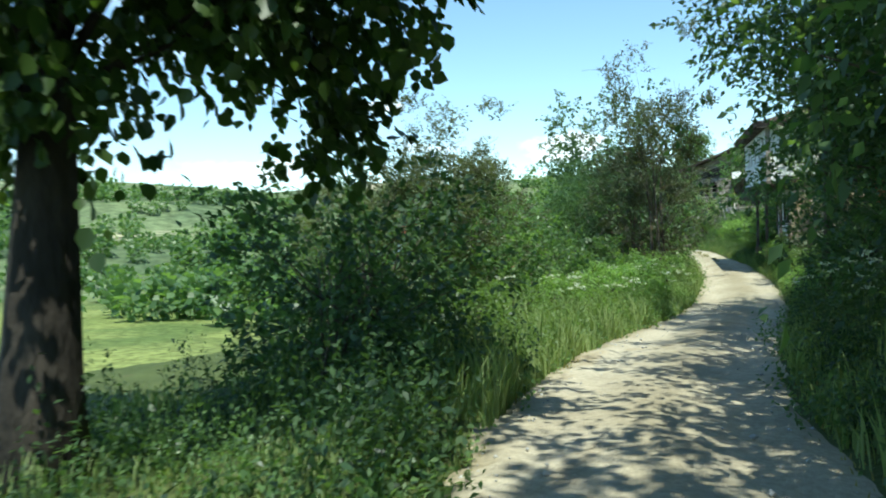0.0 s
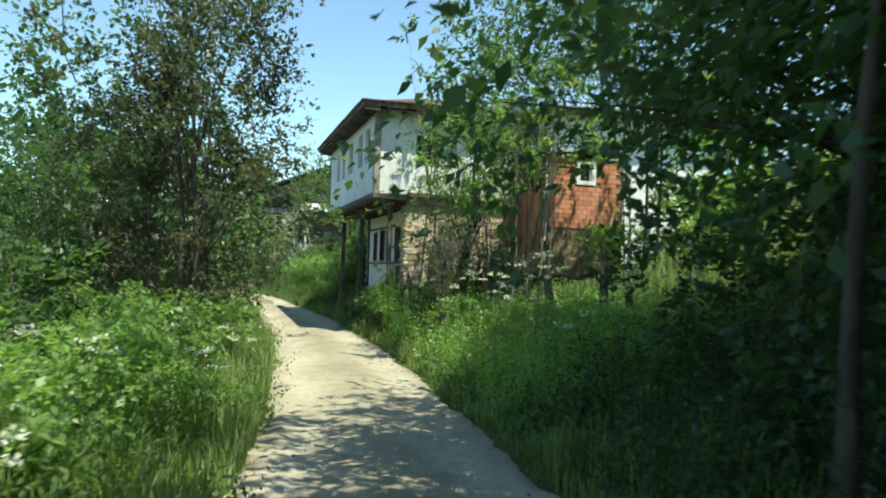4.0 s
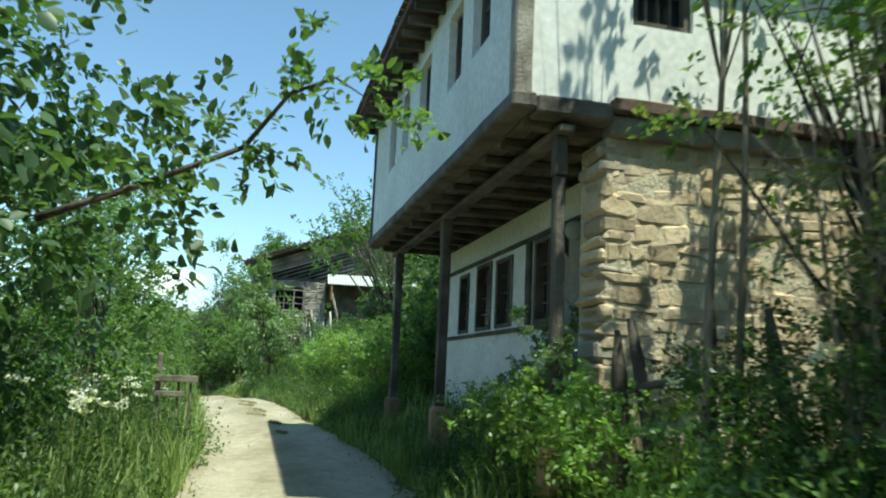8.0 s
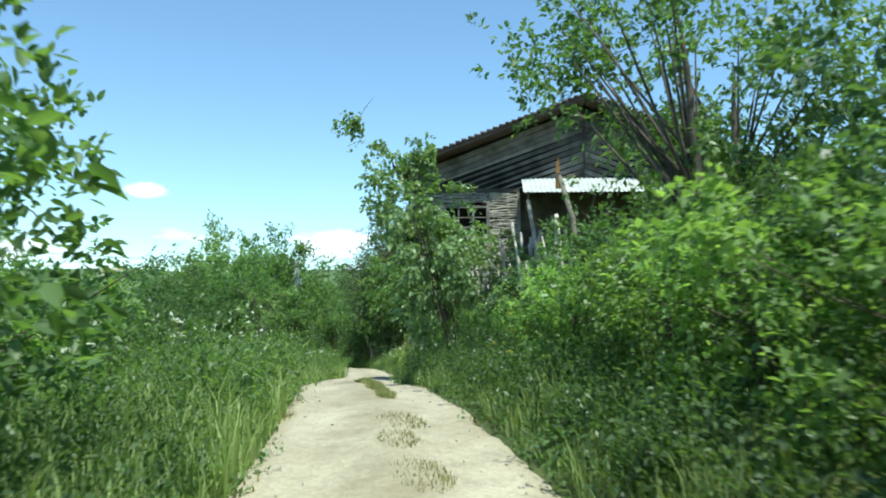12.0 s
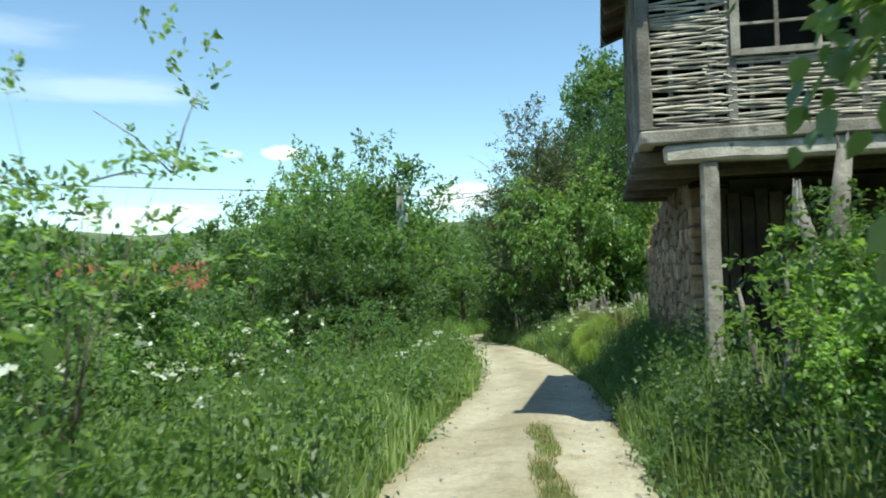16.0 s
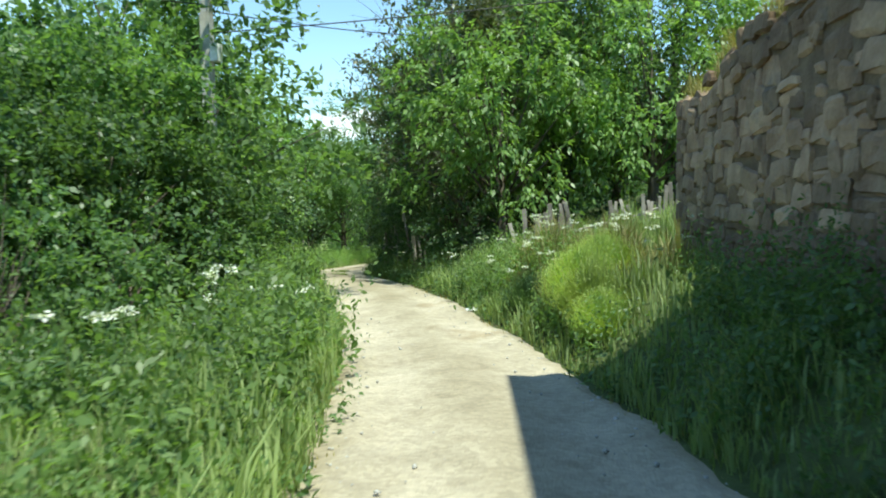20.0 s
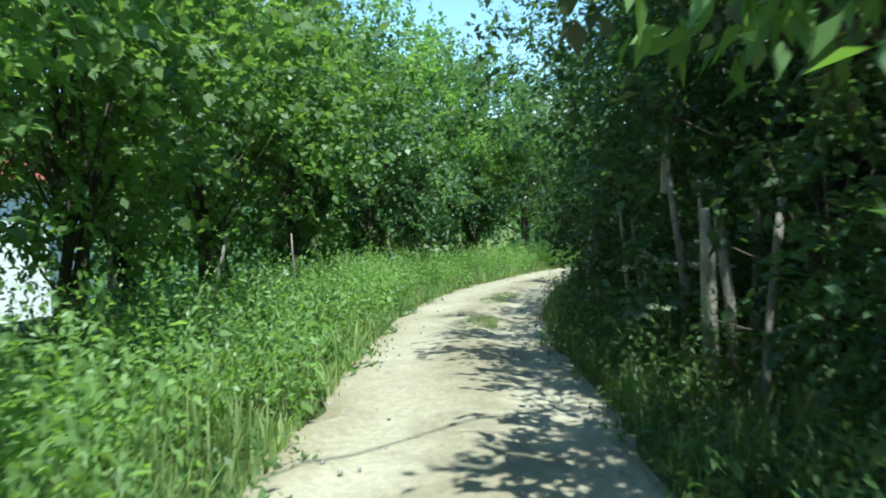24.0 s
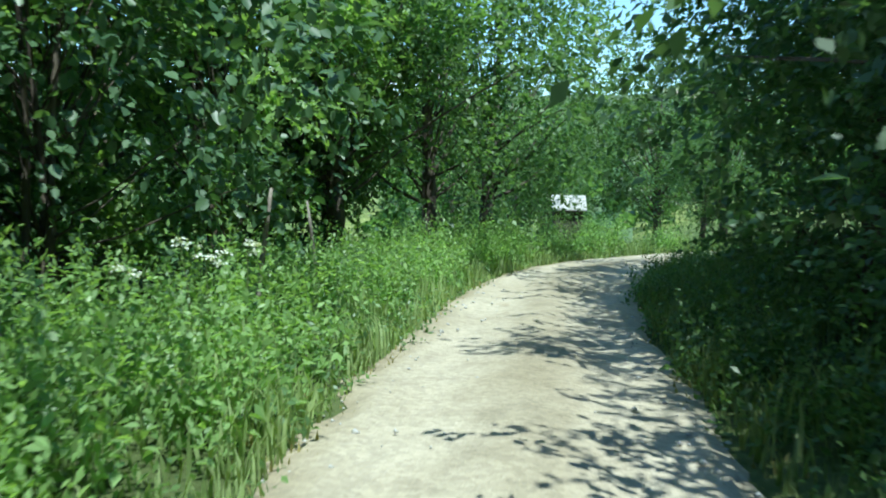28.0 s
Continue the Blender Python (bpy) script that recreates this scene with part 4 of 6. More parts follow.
    for bm in rods(0.1, 5.9, 3.03, 4.6, 0.045, "y", 0.075):
        part("rod", bm, M_ROD, side)
    for k in range(10):
        part("stake", boxed(0.0, 0.035, 0.4 + k * 0.56, 0.45 + k * 0.56, 3.0, 5.85, 0.006), M_GREYWOOD, side)
    # dark hollow behind the awning and rest of the gable wall
    part("wall", boxed(3.41, W, 0.9, 1.0, 1.0, zw + 0.1), M_BOARD, h, "dark board wall in the open bay")
    part("wall", boxed(W - 0.15, W, 0.0, 6.0, 1.0, 5.9), M_BOARD, h)
    part("wall", boxed(0.1, W, 5.9, 6.0, 2.66, 5.9), M_BOARD, h)
    # gable boards laid in chevrons
    part("attic_floor", boxed(0.12, W - 0.16, 0.21, 5.89, zw + 0.11, zw + 0.16), M_BOARD, h)
    gb = part("gable", boxed(0.0, W, 0.16, 0.2, zw, zw + 0.1), M_BOARD, h, "brown weathered boards laid in chevrons")
    slope = (za - ze) / mid
    # near-black sheet behind the boards, for the unlit loft
    bm = bmesh.new()
    tri = [(0.1, zw), (2 * mid - 0.1, zw), (mid + 0.3, za - 0.2), (mid - 0.3, za - 0.2)]
    fa, bk = [bm.verts.new((x, 0.115, z)) for x, z in tri], [bm.verts.new((x, 0.15, z)) for x, z in tri]
    bm.faces.new(fa)
    bm.faces.new(bk[::-1])
    for i in range(4):
        bm.faces.new((fa[i], bk[i], bk[(i + 1) % 4], fa[(i + 1) % 4]))
    part("backing", bm, M_UNLIT, gb)
    n = 15
    for k in range(n):
        drop = k * 0.19
        for sgn in (-1, 1):
            bm = bmesh.new()
            z_in = za - 0.12 - drop
            run = min(mid - 0.05, (z_in - zw - 0.02) / slope if z_in > zw else 0)
            if run < 0.2:
                continue
            pts = []
            for s, dz in ((0.0, 0), (run, 0), (run, -0.17), (0.0, -0.17)):
                z = z_in - s * slope + dz
                pts.append((mid + sgn * (s + 0.012), max(z, zw)))
            y0 = 0.06 + 0.012 * (k % 2) + rnd.uniform(0, 0.008)
            vs = [bm.verts.new((x, y0, z)) for x, z in pts] + [bm.verts.new((x, y0 + 0.03, z)) for x, z in pts]
            order = ((0, 1, 2, 3), (7, 6, 5, 4), (0, 4, 5, 1), (1, 5, 6, 2), (2, 6, 7, 3), (3, 7, 4, 0))
            for f in order:
                try:
                    bm.faces.new([vs[i] for i in (f if sgn > 0 else f[::-1])])
                except ValueError:
                    pass
            part("board", bm, M_CHEVRON, gb)
    part("middle_batten", boxed(mid - 0.04, mid + 0.04, 0.02, 0.056, zw + 0.9, za - 0.1, 0.006), M_BOARD, gb)
    # roof: two slopes, thick edge
    for sgn in (-1, 1):
        bm = bmesh.new()
        out = mid + 0.4
        prof = [(0.0, za), (out, za - out * slope), (out, za - out * slope + 0.13), (0.0, za + 0.13)]
        ring = [[bm.verts.new((mid + sgn * x, y, z + 0.02 * math.sin(y * 2 + x))) for x, z in prof] for y in (-0.75, 1.2, 3.4, 6.4)]
        for r0, r1 in zip(ring, ring[1:]):
            for i in range(4):
                f = (r0[i], r0[(i + 1) % 4], r1[(i + 1) % 4], r1[i])
                bm.faces.new(f if sgn > 0 else f[::-1])
        bm.faces.new(ring[0][::-1] if sgn > 0 else ring[0])
        bm.faces.new(ring[-1] if sgn > 0 else ring[-1][::-1])
        slab = part("roof", bm, M_TILE, h, "sagging old tile roof")
        for k in range(34):
            s = k * 0.19
            if s + 0.1 > out:
                break
            x, z = mid + sgn * (s + 0.1), za + 0.15 - (s + 0.1) * slope
            part("tile", boxed(x - 0.085, x + 0.085, -0.82, -0.45, z - 0.03, z + 0.015, 0.012, 0.012), M_TILE, slab)
        for k in range(8):
            y = -0.6 + k * 0.9
            bm = boxed(-0.35, 0.35, y, y + 0.09, -0.13, -0.01, 0.008)
            bmesh.ops.transform(bm, matrix=Matrix.Translation((mid + sgn * (out - 0.35), 0, za - (out - 0.35) * slope)) @ Matrix.Rotation(sgn * math.atan(slope), 4, "Y"), verts=bm.verts)
            part("rafter_end", bm, M_BOARD, slab)
    # posts below
    for x, y in ((0.72, 0.12), (3.6, 0.12), (6.2, 0.12)):
        part("post", boxed(x - 0.1, x + 0.1, y - 0.09, y + 0.09, 0.1, 2.62, 0.03, 0.012, 9), M_ROD, h, "bleached hewn post")
    part("post", boxed(0.76, 0.87, 1.0, 1.11, 0.0, 2.66, 0.02, 0.012, 7), M_BOARD, h)
    # lower wall of rubble stone along the track, broken off at its far end
    def crest(y):
        return 2.62 if y < 6.1 else 2.62 + 0.2 * bump01(y, 6.1, 7.0) - 0.15 * (y - 7.0) + 0.10 * math.sin(y * 3.1) + 0.06 * math.sin(y * 9.7)
    bm = bmesh.new()
    cut = [2.5 + k * 0.25 for k in range(44)]
    rows = []
    for y in cut:
        t = float(crest(y)) - 0.1
        rows.append([bm.verts.new((x, y, z)) for x, z in ((0.78, -0.9), (0.78, t), (1.3, t), (1.3, -0.9))])
    for r0, r1 in zip(rows, rows[1:]):
        for i in range(3):
            bm.faces.new((r0[i], r1[i], r1[i + 1], r0[i + 1]))
    bm.faces.new(rows[0])
    bm.faces.new(rows[-1][::-1])
    wall = part("stone_wall", bm, M_MORTAR, h, "tall brown rubble stone wall, its top broken and grassy")
    lay_stones(wall, "y", 0.80, 2.5, 13.3, -0.6, 3.0, 0.3, 0.21, 0.115, M_STONE, rnd, gap=0.0, wild=0.8, top=lambda a: float(crest(a)), hole=(8.6, 8.95, 1.45, 1.85))
    for k in range(9):
        part("quoin", boxed(0.72, 1.32, 13.15, 13.4, -0.6 + k * 0.29, -0.32 + k * 0.29, 0.03, 0.02, 1), M_STONE, wall)
    z = -0.6
    while z < 2.5:
        tall = min(rnd.uniform(0.13, 0.3), 2.6 - z)
        part("quoin", boxed(0.735 + rnd.uniform(-0.02, 0.02), 0.93, 2.42 + rnd.uniform(-0.03, 0.03), 2.62 + rnd.uniform(0, 0.2), z, z + tall - 0.02, 0.03, 0.025, 2), M_STONE, wall)
        z += tall
    part("post", boxed(0.94, 1.06, 2.28, 2.41, -0.3, 2.62, 0.015, 0.012, 8), M_OLDGREY, h, "brown weathered jamb at the wall's end")
    for k in range(10):
        part("board", boxed(1.07 + 0.19 * k, 1.24 + 0.19 * k, 2.4 + 0.01 * (k % 2), 2.43 + 0.01 * (k % 2), -0.2, 2.5 - 0.06 * (k % 3), 0.006, 0.006, 4), M_BOARD, h)
    part("inner_wall", boxed(1.34, W, 2.6, 2.8, -0.3, 2.65), M_BOARD, h, "dark boards at the back of the open ground floor")
    # corrugated tin awning
    bm = bmesh.new()
    nx = 120
    a = []
    for i in range(nx + 1):
        x = 3.45 + i * (4.3 / nx)
        z = 0.018 * math.cos(i * 1.57)
        a.append([bm.verts.new((x, -0.02, 5.66 + z)), bm.verts.new((x, -0.78, 5.12 + z)), bm.verts.new((x, -0.78, 5.112 + z)), bm.verts.new((x, -0.02, 5.652 + z))])
    for p, q in zip(a, a[1:]):
        for i in range(4):
            bm.faces.new((p[i], p[(i + 1) % 4], q[(i + 1) % 4], q[i]))
    aw = part("awning", bm, M_TIN, h, "pale corrugated tin awning")
    for x in (3.6, 5.6, 7.6):
        bm = bmesh.new()
        tube(bm, [(x, 0.05, 4.7), (x, -0.74, 5.06)], [0.04, 0.035], 6)
        part("bracket", bm, M_GREYWOOD, aw)
    return h


wattle_house()

# ---- plants ----
def at(y, d):
    """Place beside the track: way along and distance from its middle."""
    x = float(road_x(y)) + d
    return x, float(y), float(land_z(x, y))


def make_tree(name, seed, height, radius, base, n_leaf, leaf, leaf_m, label, category="tree", lumps=70, trunk_r=0.13, stems=1, flat=1.0, width=0.55, droop=0.35, bare=0, lean=0.0, gap=0.0, simple=True, bark=None, limb=0.36, fork=0.12, tilt=1.0, extra=(), upper=(), dead=0):
    """A tree: tapered trunk with limbs, crown of leaf clumps with an uneven outline and gaps."""
    rng = np.random.default_rng(seed)
    rnd = random.Random(seed)
    root = thing(name, label, category, "shrubs beside the lane" if category == "shrub" else "trees beside the lane")
    cz = (height + base) / 2
    hz = (height - base) / 2
    # clump centres in an uneven ellipsoid
    c = rng.normal(size=(lumps * 3, 3))
    c /= np.linalg.norm(c, axis=1, keepdims=True)
    c *= rng.uniform(0.3, 1.0, (len(c), 1)) ** 0.45
    ang = np.arctan2(c[:, 1], c[:, 0])
    c *= (1 + 0.26 * np.sin(ang * 3 + seed) + 0.22 * np.sin(c[:, 2:3].ravel() * 5 + ang * 2 + seed * 2))[:, None]
    if gap:
        keep = np.sin(c[:, 0] * 4.1 + seed) * np.cos(c[:, 1] * 3.7 + seed) + np.sin(c[:, 2] * 5.3 + seed) > -1.2 + gap
        c = c[keep]
    c = c[:lumps]
    cen = c * [radius, radius, hz * flat] + [0, 0, cz]
    cen[:, 0] += lean * 1.4 * cen[:, 2] / height
    if upper:
        cen = np.concatenate([np.array(upper, float), cen])
    if extra:
        cen = np.concatenate([cen, np.array(extra, float)])
    bm = bmesh.new()
    top = Vector((lean * tilt, 0, base + (height - base) * (0.72 if stems == 1 else 0.6)))
    for s in range(stems):
        o = Vector((rnd.uniform(-0.25, 0.25), rnd.uniform(-0.25, 0.25), 0)) * (stems > 1)
        e = top + Vector((rnd.uniform(-1, 1), rnd.uniform(-1, 1), 0)) * radius * 0.35 * (stems > 1)
        pts, rad = [], []
        for k in range(8):
            t = k / 7
            p = o.lerp(e, t) + Vector((math.sin(t * 5 + seed + s), math.cos(t * 4 + seed * 2 + s), 0)) * 0.09 * height * 0.12
            pts.append((p.x, p.y, p.z - (0.25 if k == 0 else 0)))
            rad.append(trunk_r * (1.25 if k == 0 else 1.0) * (1 - 0.9 * t) / (1 if stems == 1 else 1.4))
        tube(bm, pts, rad, 8)
    for q in cen[: max(10, lumps // 2)]:
        t = min(0.95, max(fork, (q[2] - base * 0.6) / height * 0.8))
        a = Vector((lean * tilt * t, 0, height * t * 0.72))
        b = Vector(q)
        mids = [a, a.lerp(b, 0.4) + Vector((0, 0, -0.1 * radius * 0.3)), a.lerp(b, 0.75), b]
        r0 = trunk_r * limb * (1 - 0.6 * t)
        tube(bm, mids, [r0, r0 * 0.7, r0 * 0.45, r0 * 0.15], 5)
    for i in range(len(extra) - 1):
        tube(bm, [extra[i], extra[i + 1]], [0.028 - 0.005 * i, 0.023 - 0.005 * i], 5)
    for k in range(bare):
        q = Vector(cen[rnd.randrange(len(cen))]) * 1.0
        b = q + Vector((rnd.uniform(-1, 1), rnd.uniform(-1, 1), rnd.uniform(0.0, 1.1))) * radius * 0.5
        tube(bm, [q, q.lerp(b, 0.5) + Vector((0, 0, 0.05)), b], [0.010, 0.007, 0.003], 4)
    part("trunk", bm, bark or M_BARK, root, "", True)
    if dead:
        db = bmesh.new()
        for k in range(dead):
            q = Vector((rnd.gauss(0, 0.4) * radius, rnd.gauss(0, 0.4) * radius, base + (height - base) * rnd.uniform(0.05, 0.6)))
            b = q + Vector((rnd.uniform(-1, 1), rnd.uniform(-1, 1), rnd.uniform(-0.5, 0.5))) * radius * 0.2
            tube(db, [q, q.lerp(b, 0.5) + Vector((0, 0, 0.03)), b], [0.007, 0.005, 0.002], 4)
        tagged(part("brushwood", db, M_TWIG, root), "reddish brown dead twigs", kind="stuff")
    # leafy twigs that start in the clumps and grow outwards
    per = 13
    nt = n_leaf // per
    pick = rng.integers(0, len(cen), nt)
    spread_r = radius * rng.uniform(0.08, 0.2, len(cen))[pick]
    start = cen[pick] + np.clip(rng.normal(size=(nt, 3)), -1.5, 1.5) * spread_r[:, None]
    out = start - [lean * 0.7, 0, cz - hz * 0.3]
    out /= np.linalg.norm(out, axis=1, keepdims=True) + 1e-9
    way = out * 0.8 + rng.normal(size=(nt, 3)) * 0.65 + [0, 0, 0.35 if droop < 0.6 else -0.25]
    way /= np.linalg.norm(way, axis=1, keepdims=True) + 1e-9
    ln_ = radius * rng.uniform(0.12, 0.34, nt)
    t = (np.arange(per) + 0.6) / per
    pos = start[:, None] + way[:, None] * ln_[:, None, None] * t[None, :, None]
    pos[:, :, 2] -= (ln_[:, None] * t[None] ** 2) * (0.15 + 0.25 * min(droop, 1))
    pos = pos.reshape(-1, 3) + rng.normal(size=(nt * per, 3)) * leaf * 0.35
    v = leaves(pos, leaf * rng.uniform(0.55, 1.25, nt * per), rng, droop, width, np.repeat(way, per, 0), simple)
    part_mesh("crown", np_mesh("crown", v, FAR_FACES if simple else LEAF_FACES, 4 if simple else 6), leaf_m, root)
    return root


PROTO = {}


def proto(key, **kw):
    PROTO[key] = [make_tree(**kw), False]


def plant(key, y, d, s=1.0, turn=0.0, stretch=1.0, dz=-0.05):
    x, yy, z = at(y, d)
    p = PROTO[key]
    m = pose(x, yy, z + dz, 0, 0, turn)
    if not p[1]:
        p[0].matrix_basis = m
        p[1] = True
        e = p[0]
    else:
        e = copy_thing(p[0], m)
    e.scale = (s, s, s * stretch)
    return e


proto("broad", name="tree", seed=3, height=8, radius=2.9, base=0.9, n_leaf=17000, leaf=0.135, leaf_m=L_MID, label="broad leafy tree with a dense green crown", lumps=64, trunk_r=0.2, limb=0.22, fork=0.22)
proto("walnut", name="walnut_tree", seed=8, height=8, radius=3.3, base=1.9, n_leaf=8500, leaf=0.27, leaf_m=L_WALNUT, label="walnut tree with large drooping green leaves", lumps=42, trunk_r=0.24, width=0.42, droop=0.9)
proto("dark", name="tree", seed=5, height=9, radius=2.8, base=0.6, n_leaf=17500, leaf=0.125, leaf_m=L_DARK, label="dense dark green tree beside the track", lumps=66, trunk_r=0.18, stems=2, limb=0.2, fork=0.25)
proto("airy", name="tree", seed=13, height=7.3, radius=1.55, base=0.35, n_leaf=18000, leaf=0.085, leaf_m=L_GREY, label="thin upright tree with greyish leaves and bare brown twigs", lumps=70, trunk_r=0.09, stems=3, bare=50, gap=0.2, limb=0.22, fork=0.2, dead=260)
proto("high", name="tree", seed=6, height=9.5, radius=2.7, base=3.9, n_leaf=9000, leaf=0.15, leaf_m=L_DARK, label="dark green tree with bare slender stems above the slope", lumps=50, trunk_r=0.07, stems=2, fork=0.5, limb=0.3)
# lime: upper clumps added out of view overhead, placed to shade the verge
proto("lime", name="lime_tree", seed=61, height=5.8, radius=1.85, base=2.4, n_leaf=31000, leaf=0.12, leaf_m=L_BIG, label="old lime tree with a dark trunk and hanging leafy twigs", lumps=44, trunk_r=0.26, width=0.95, droop=1.0, gap=0.15, lean=0.55, tilt=0.4, simple=False, limb=0.14, fork=0.55, bark=M_OLDBARK, upper=((0.6, -0.4, 6.2), (1.2, -0.9, 6.6), (0.7, -1.5, 6.4), (1.6, -1.7, 6.9), (1.0, -2.3, 6.6), (1.9, -2.6, 6.5), (2.2, -1.0, 6.3), (1.4, -0.1, 6.8), (0.4, -2.9, 6.4), (2.5, -1.9, 6.2), (1.3, -3.1, 6.2)), extra=((1.0, -0.2, 3.9), (1.5, -0.3, 3.4), (1.9, -0.4, 3.0), (2.2, -0.5, 2.6)))
proto("hazel", name="hazel_tree", seed=17, height=7.4, radius=2.5, base=1.5, n_leaf=8200, leaf=0.165, leaf_m=L_LIGHT, label="hazel tree with dark slender stems and light green leaves", lumps=60, trunk_r=0.13, stems=3, width=0.75, droop=0.5, gap=0.1, limb=0.25)
proto("hazel_dense", name="hazel_tree", seed=18, height=7.2, radius=2.5, base=0.4, n_leaf=11500, leaf=0.135, leaf_m=L_DEEP, label="dense hazel tree with large rounded green leaves", lumps=66, trunk_r=0.10, stems=4, width=0.8, droop=0.6, simple=False, limb=0.22)
proto("sapling", name="sapling", seed=21, height=4.6, radius=1.1, base=1.6, n_leaf=1600, leaf=0.085, leaf_m=L_LIGHT, label="slender sapling with thin stems and sparse leaves", lumps=24, trunk_r=0.036, stems=2, bare=14, gap=0.3, simple=False, bark=M_STEM, limb=0.22, fork=0.4)
proto("shrub", name="shrub", seed=31, height=2.6, radius=1.35, base=0.15, n_leaf=3400, leaf=0.11, leaf_m=L_MID, label="dense green roadside shrub", category="shrub", lumps=34, trunk_r=0.045, stems=5)
proto("shrub_light", name="shrub", seed=37, height=2.2, radius=1.3, base=0.1, n_leaf=3200, leaf=0.12, leaf_m=L_LIGHT, label="fresh light green bush beside the track", category="shrub", lumps=30, trunk_r=0.04, stems=5)
# darkened leaves: the colour itself carries part of the shade
proto("shrub_dark", name="shrub", seed=41, height=2.6, radius=1.4, base=0.1, n_leaf=3400, leaf=0.11, leaf_m=L_DARK, label="dark green bush, its leaf colour darkened for shade", category="shrub", lumps=34, trunk_r=0.045, stems=5)
proto("plum", name="young_tree", seed=47, height=3.6, radius=1.3, base=0.3, n_leaf=4200, leaf=0.10, leaf_m=L_MID, label="young plum tree with upright leafy shoots", lumps=40, trunk_r=0.05, stems=5, flat=1.1, bare=8, gap=0.1, simple=False)
proto("thicket", name="sapling", seed=71, height=4.4, radius=0.85, base=0.9, n_leaf=800, leaf=0.07, leaf_m=L_OLIVE, label="thin crooked sapling with dry twigs and sparse olive leaves", lumps=22, trunk_r=0.04, stems=4, bare=40, gap=0.1, bark=M_STEM, limb=0.3, fork=0.25, dead=26)
proto("stem", name="sapling", seed=73, height=5.2, radius=0.6, base=3.4, n_leaf=420, leaf=0.09, leaf_m=L_MID, label="tall bare grey stem with a few leaves at its top", lumps=12, trunk_r=0.03, stems=2, bare=10, bark=M_STEM, limb=0.3, fork=0.5)
proto("old_plum", name="plum_tree", seed=79, height=5.4, radius=1.5, base=2.0, n_leaf=2800, leaf=0.085, leaf_m=L_MID, label="old plum tree with a dark crooked trunk before the house", lumps=44, trunk_r=0.13, gap=0.2, bare=14, bark=M_OLDBARK, lean=0.5, limb=0.2)
proto("overhang", name="plum_tree", seed=67, height=4.0, radius=1.0, base=1.0, n_leaf=2700, leaf=0.085, leaf_m=L_MID, label="plum tree whose long leafy bough reaches over the lane", lumps=12, trunk_r=0.07, width=0.6, gap=0.2, simple=False, limb=0.3, extra=((1.2, 0.1, 2.25), (1.8, 0.15, 2.5), (2.4, 0.25, 2.8), (2.75, -0.1, 3.05), (3.0, 0.0, 3.2), (3.25, 0.2, 3.1)))
proto("apple", name="apple_tree", seed=83, height=5.6, radius=1.9, base=3.0, n_leaf=3800, leaf=0.12, leaf_m=L_MID, label="old apple tree with a sparse crown reaching over the roof", lumps=36, trunk_r=0.14, width=0.6, gap=0.5, lean=1.3, tilt=0.3, simple=False, bare=10)
proto("dense", name="tree", seed=99, height=7.2, radius=2.9, base=0.2, n_leaf=13000, leaf=0.19, leaf_m=L_MID, label="broad dark green tree with drooping leafy branches to the ground", lumps=46, trunk_r=0.16, stems=3, droop=0.5)
proto("round", name="tree", seed=91, height=12.4, radius=2.3, base=7.4, n_leaf=15000, leaf=0.2, leaf_m=L_MID, label="tall tree with a dense rounded dark green head", lumps=90, trunk_r=0.22)
proto("dead_top", name="walnut_tree", seed=95, height=8.2, radius=2.3, base=1.0, n_leaf=11000, leaf=0.14, leaf_m=L_GREY, label="old tree with dead grey twigs at its top", lumps=60, trunk_r=0.2, bare=190)
proto("vine", name="climbing_tree", seed=53, height=5.8, radius=1.3, base=0.6, n_leaf=7500, leaf=0.12, leaf_m=L_VINE, label="tall leaning bush with hanging heart-shaped leaves", lumps=46, trunk_r=0.05, stems=4, limb=0.2, droop=1.1, width=0.75, gap=0.25, lean=1.35, simple=False, bare=10)

R = random.Random(77)
# shade tree and bushes where the drive begins
plant("lime", -14.9, -3.7, 1.0, 90)
# dark-leaved as far as the shade reaches; their colour deepens it
for y, d, s in ((-11.9, -2.9, 0.85), (-10.7, -3.0, 0.9), (-9.9, -3.6, 0.85)):
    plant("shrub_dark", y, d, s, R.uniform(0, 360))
for y, d, s in ((-9.4, -4.6, 0.7), (-7.8, -4.2, 0.65), (-6.2, -4.4, 0.75), (-4.4, -4.6, 0.9), (-2.2, -5.0, 1.1), (0.5, -4.6, 1.0), (2.8, -4.2, 0.9), (8.4, -2.9, 0.75), (9.8, -2.9, 0.8), (11.2, -3.2, 0.85)):
    plant("shrub", y, d, s, R.uniform(0, 360))
plant("hazel", 14.4, 10.4, 0.72, 140)
plant("dark", -1.2, 4.2, 1.08, 200)
# unseen tree added behind the start, only to shade the track ahead
plant("high", -18.8, 2.0, 1.25, 20)
plant("high", 10.3, 3.9, 0.72, 60)
plant("high", -1.8, 2.0, 0.98, 110)
plant("high", -4.4, 3.4, 0.95, 250)
plant("airy", -5.4, -4.6, 0.8, 20, 0.66)
plant("airy", -3.4, -5.2, 0.88, 170, 0.7)
plant("airy", -6.8, -5.4, 0.75, 260, 0.6)
plant("airy", 6.1, -2.4, 1.0, 75)
plant("airy", 7.4, -3.2, 0.72, 215)
for y, d, s in ((-9.2, -2.9, 0.42), (-7.4, -3.0, 0.45), (-5.6, -3.0, 0.45), (-3.4, -2.9, 0.5), (-1.8, -2.6, 0.52), (-0.4, -2.5, 0.56), (1.0, -2.45, 0.58), (2.2, -2.4, 0.62), (3.4, -2.4, 0.64), (4.6, -2.7, 0.7)):
    plant("shrub_light", y, d, s, R.uniform(0, 360))
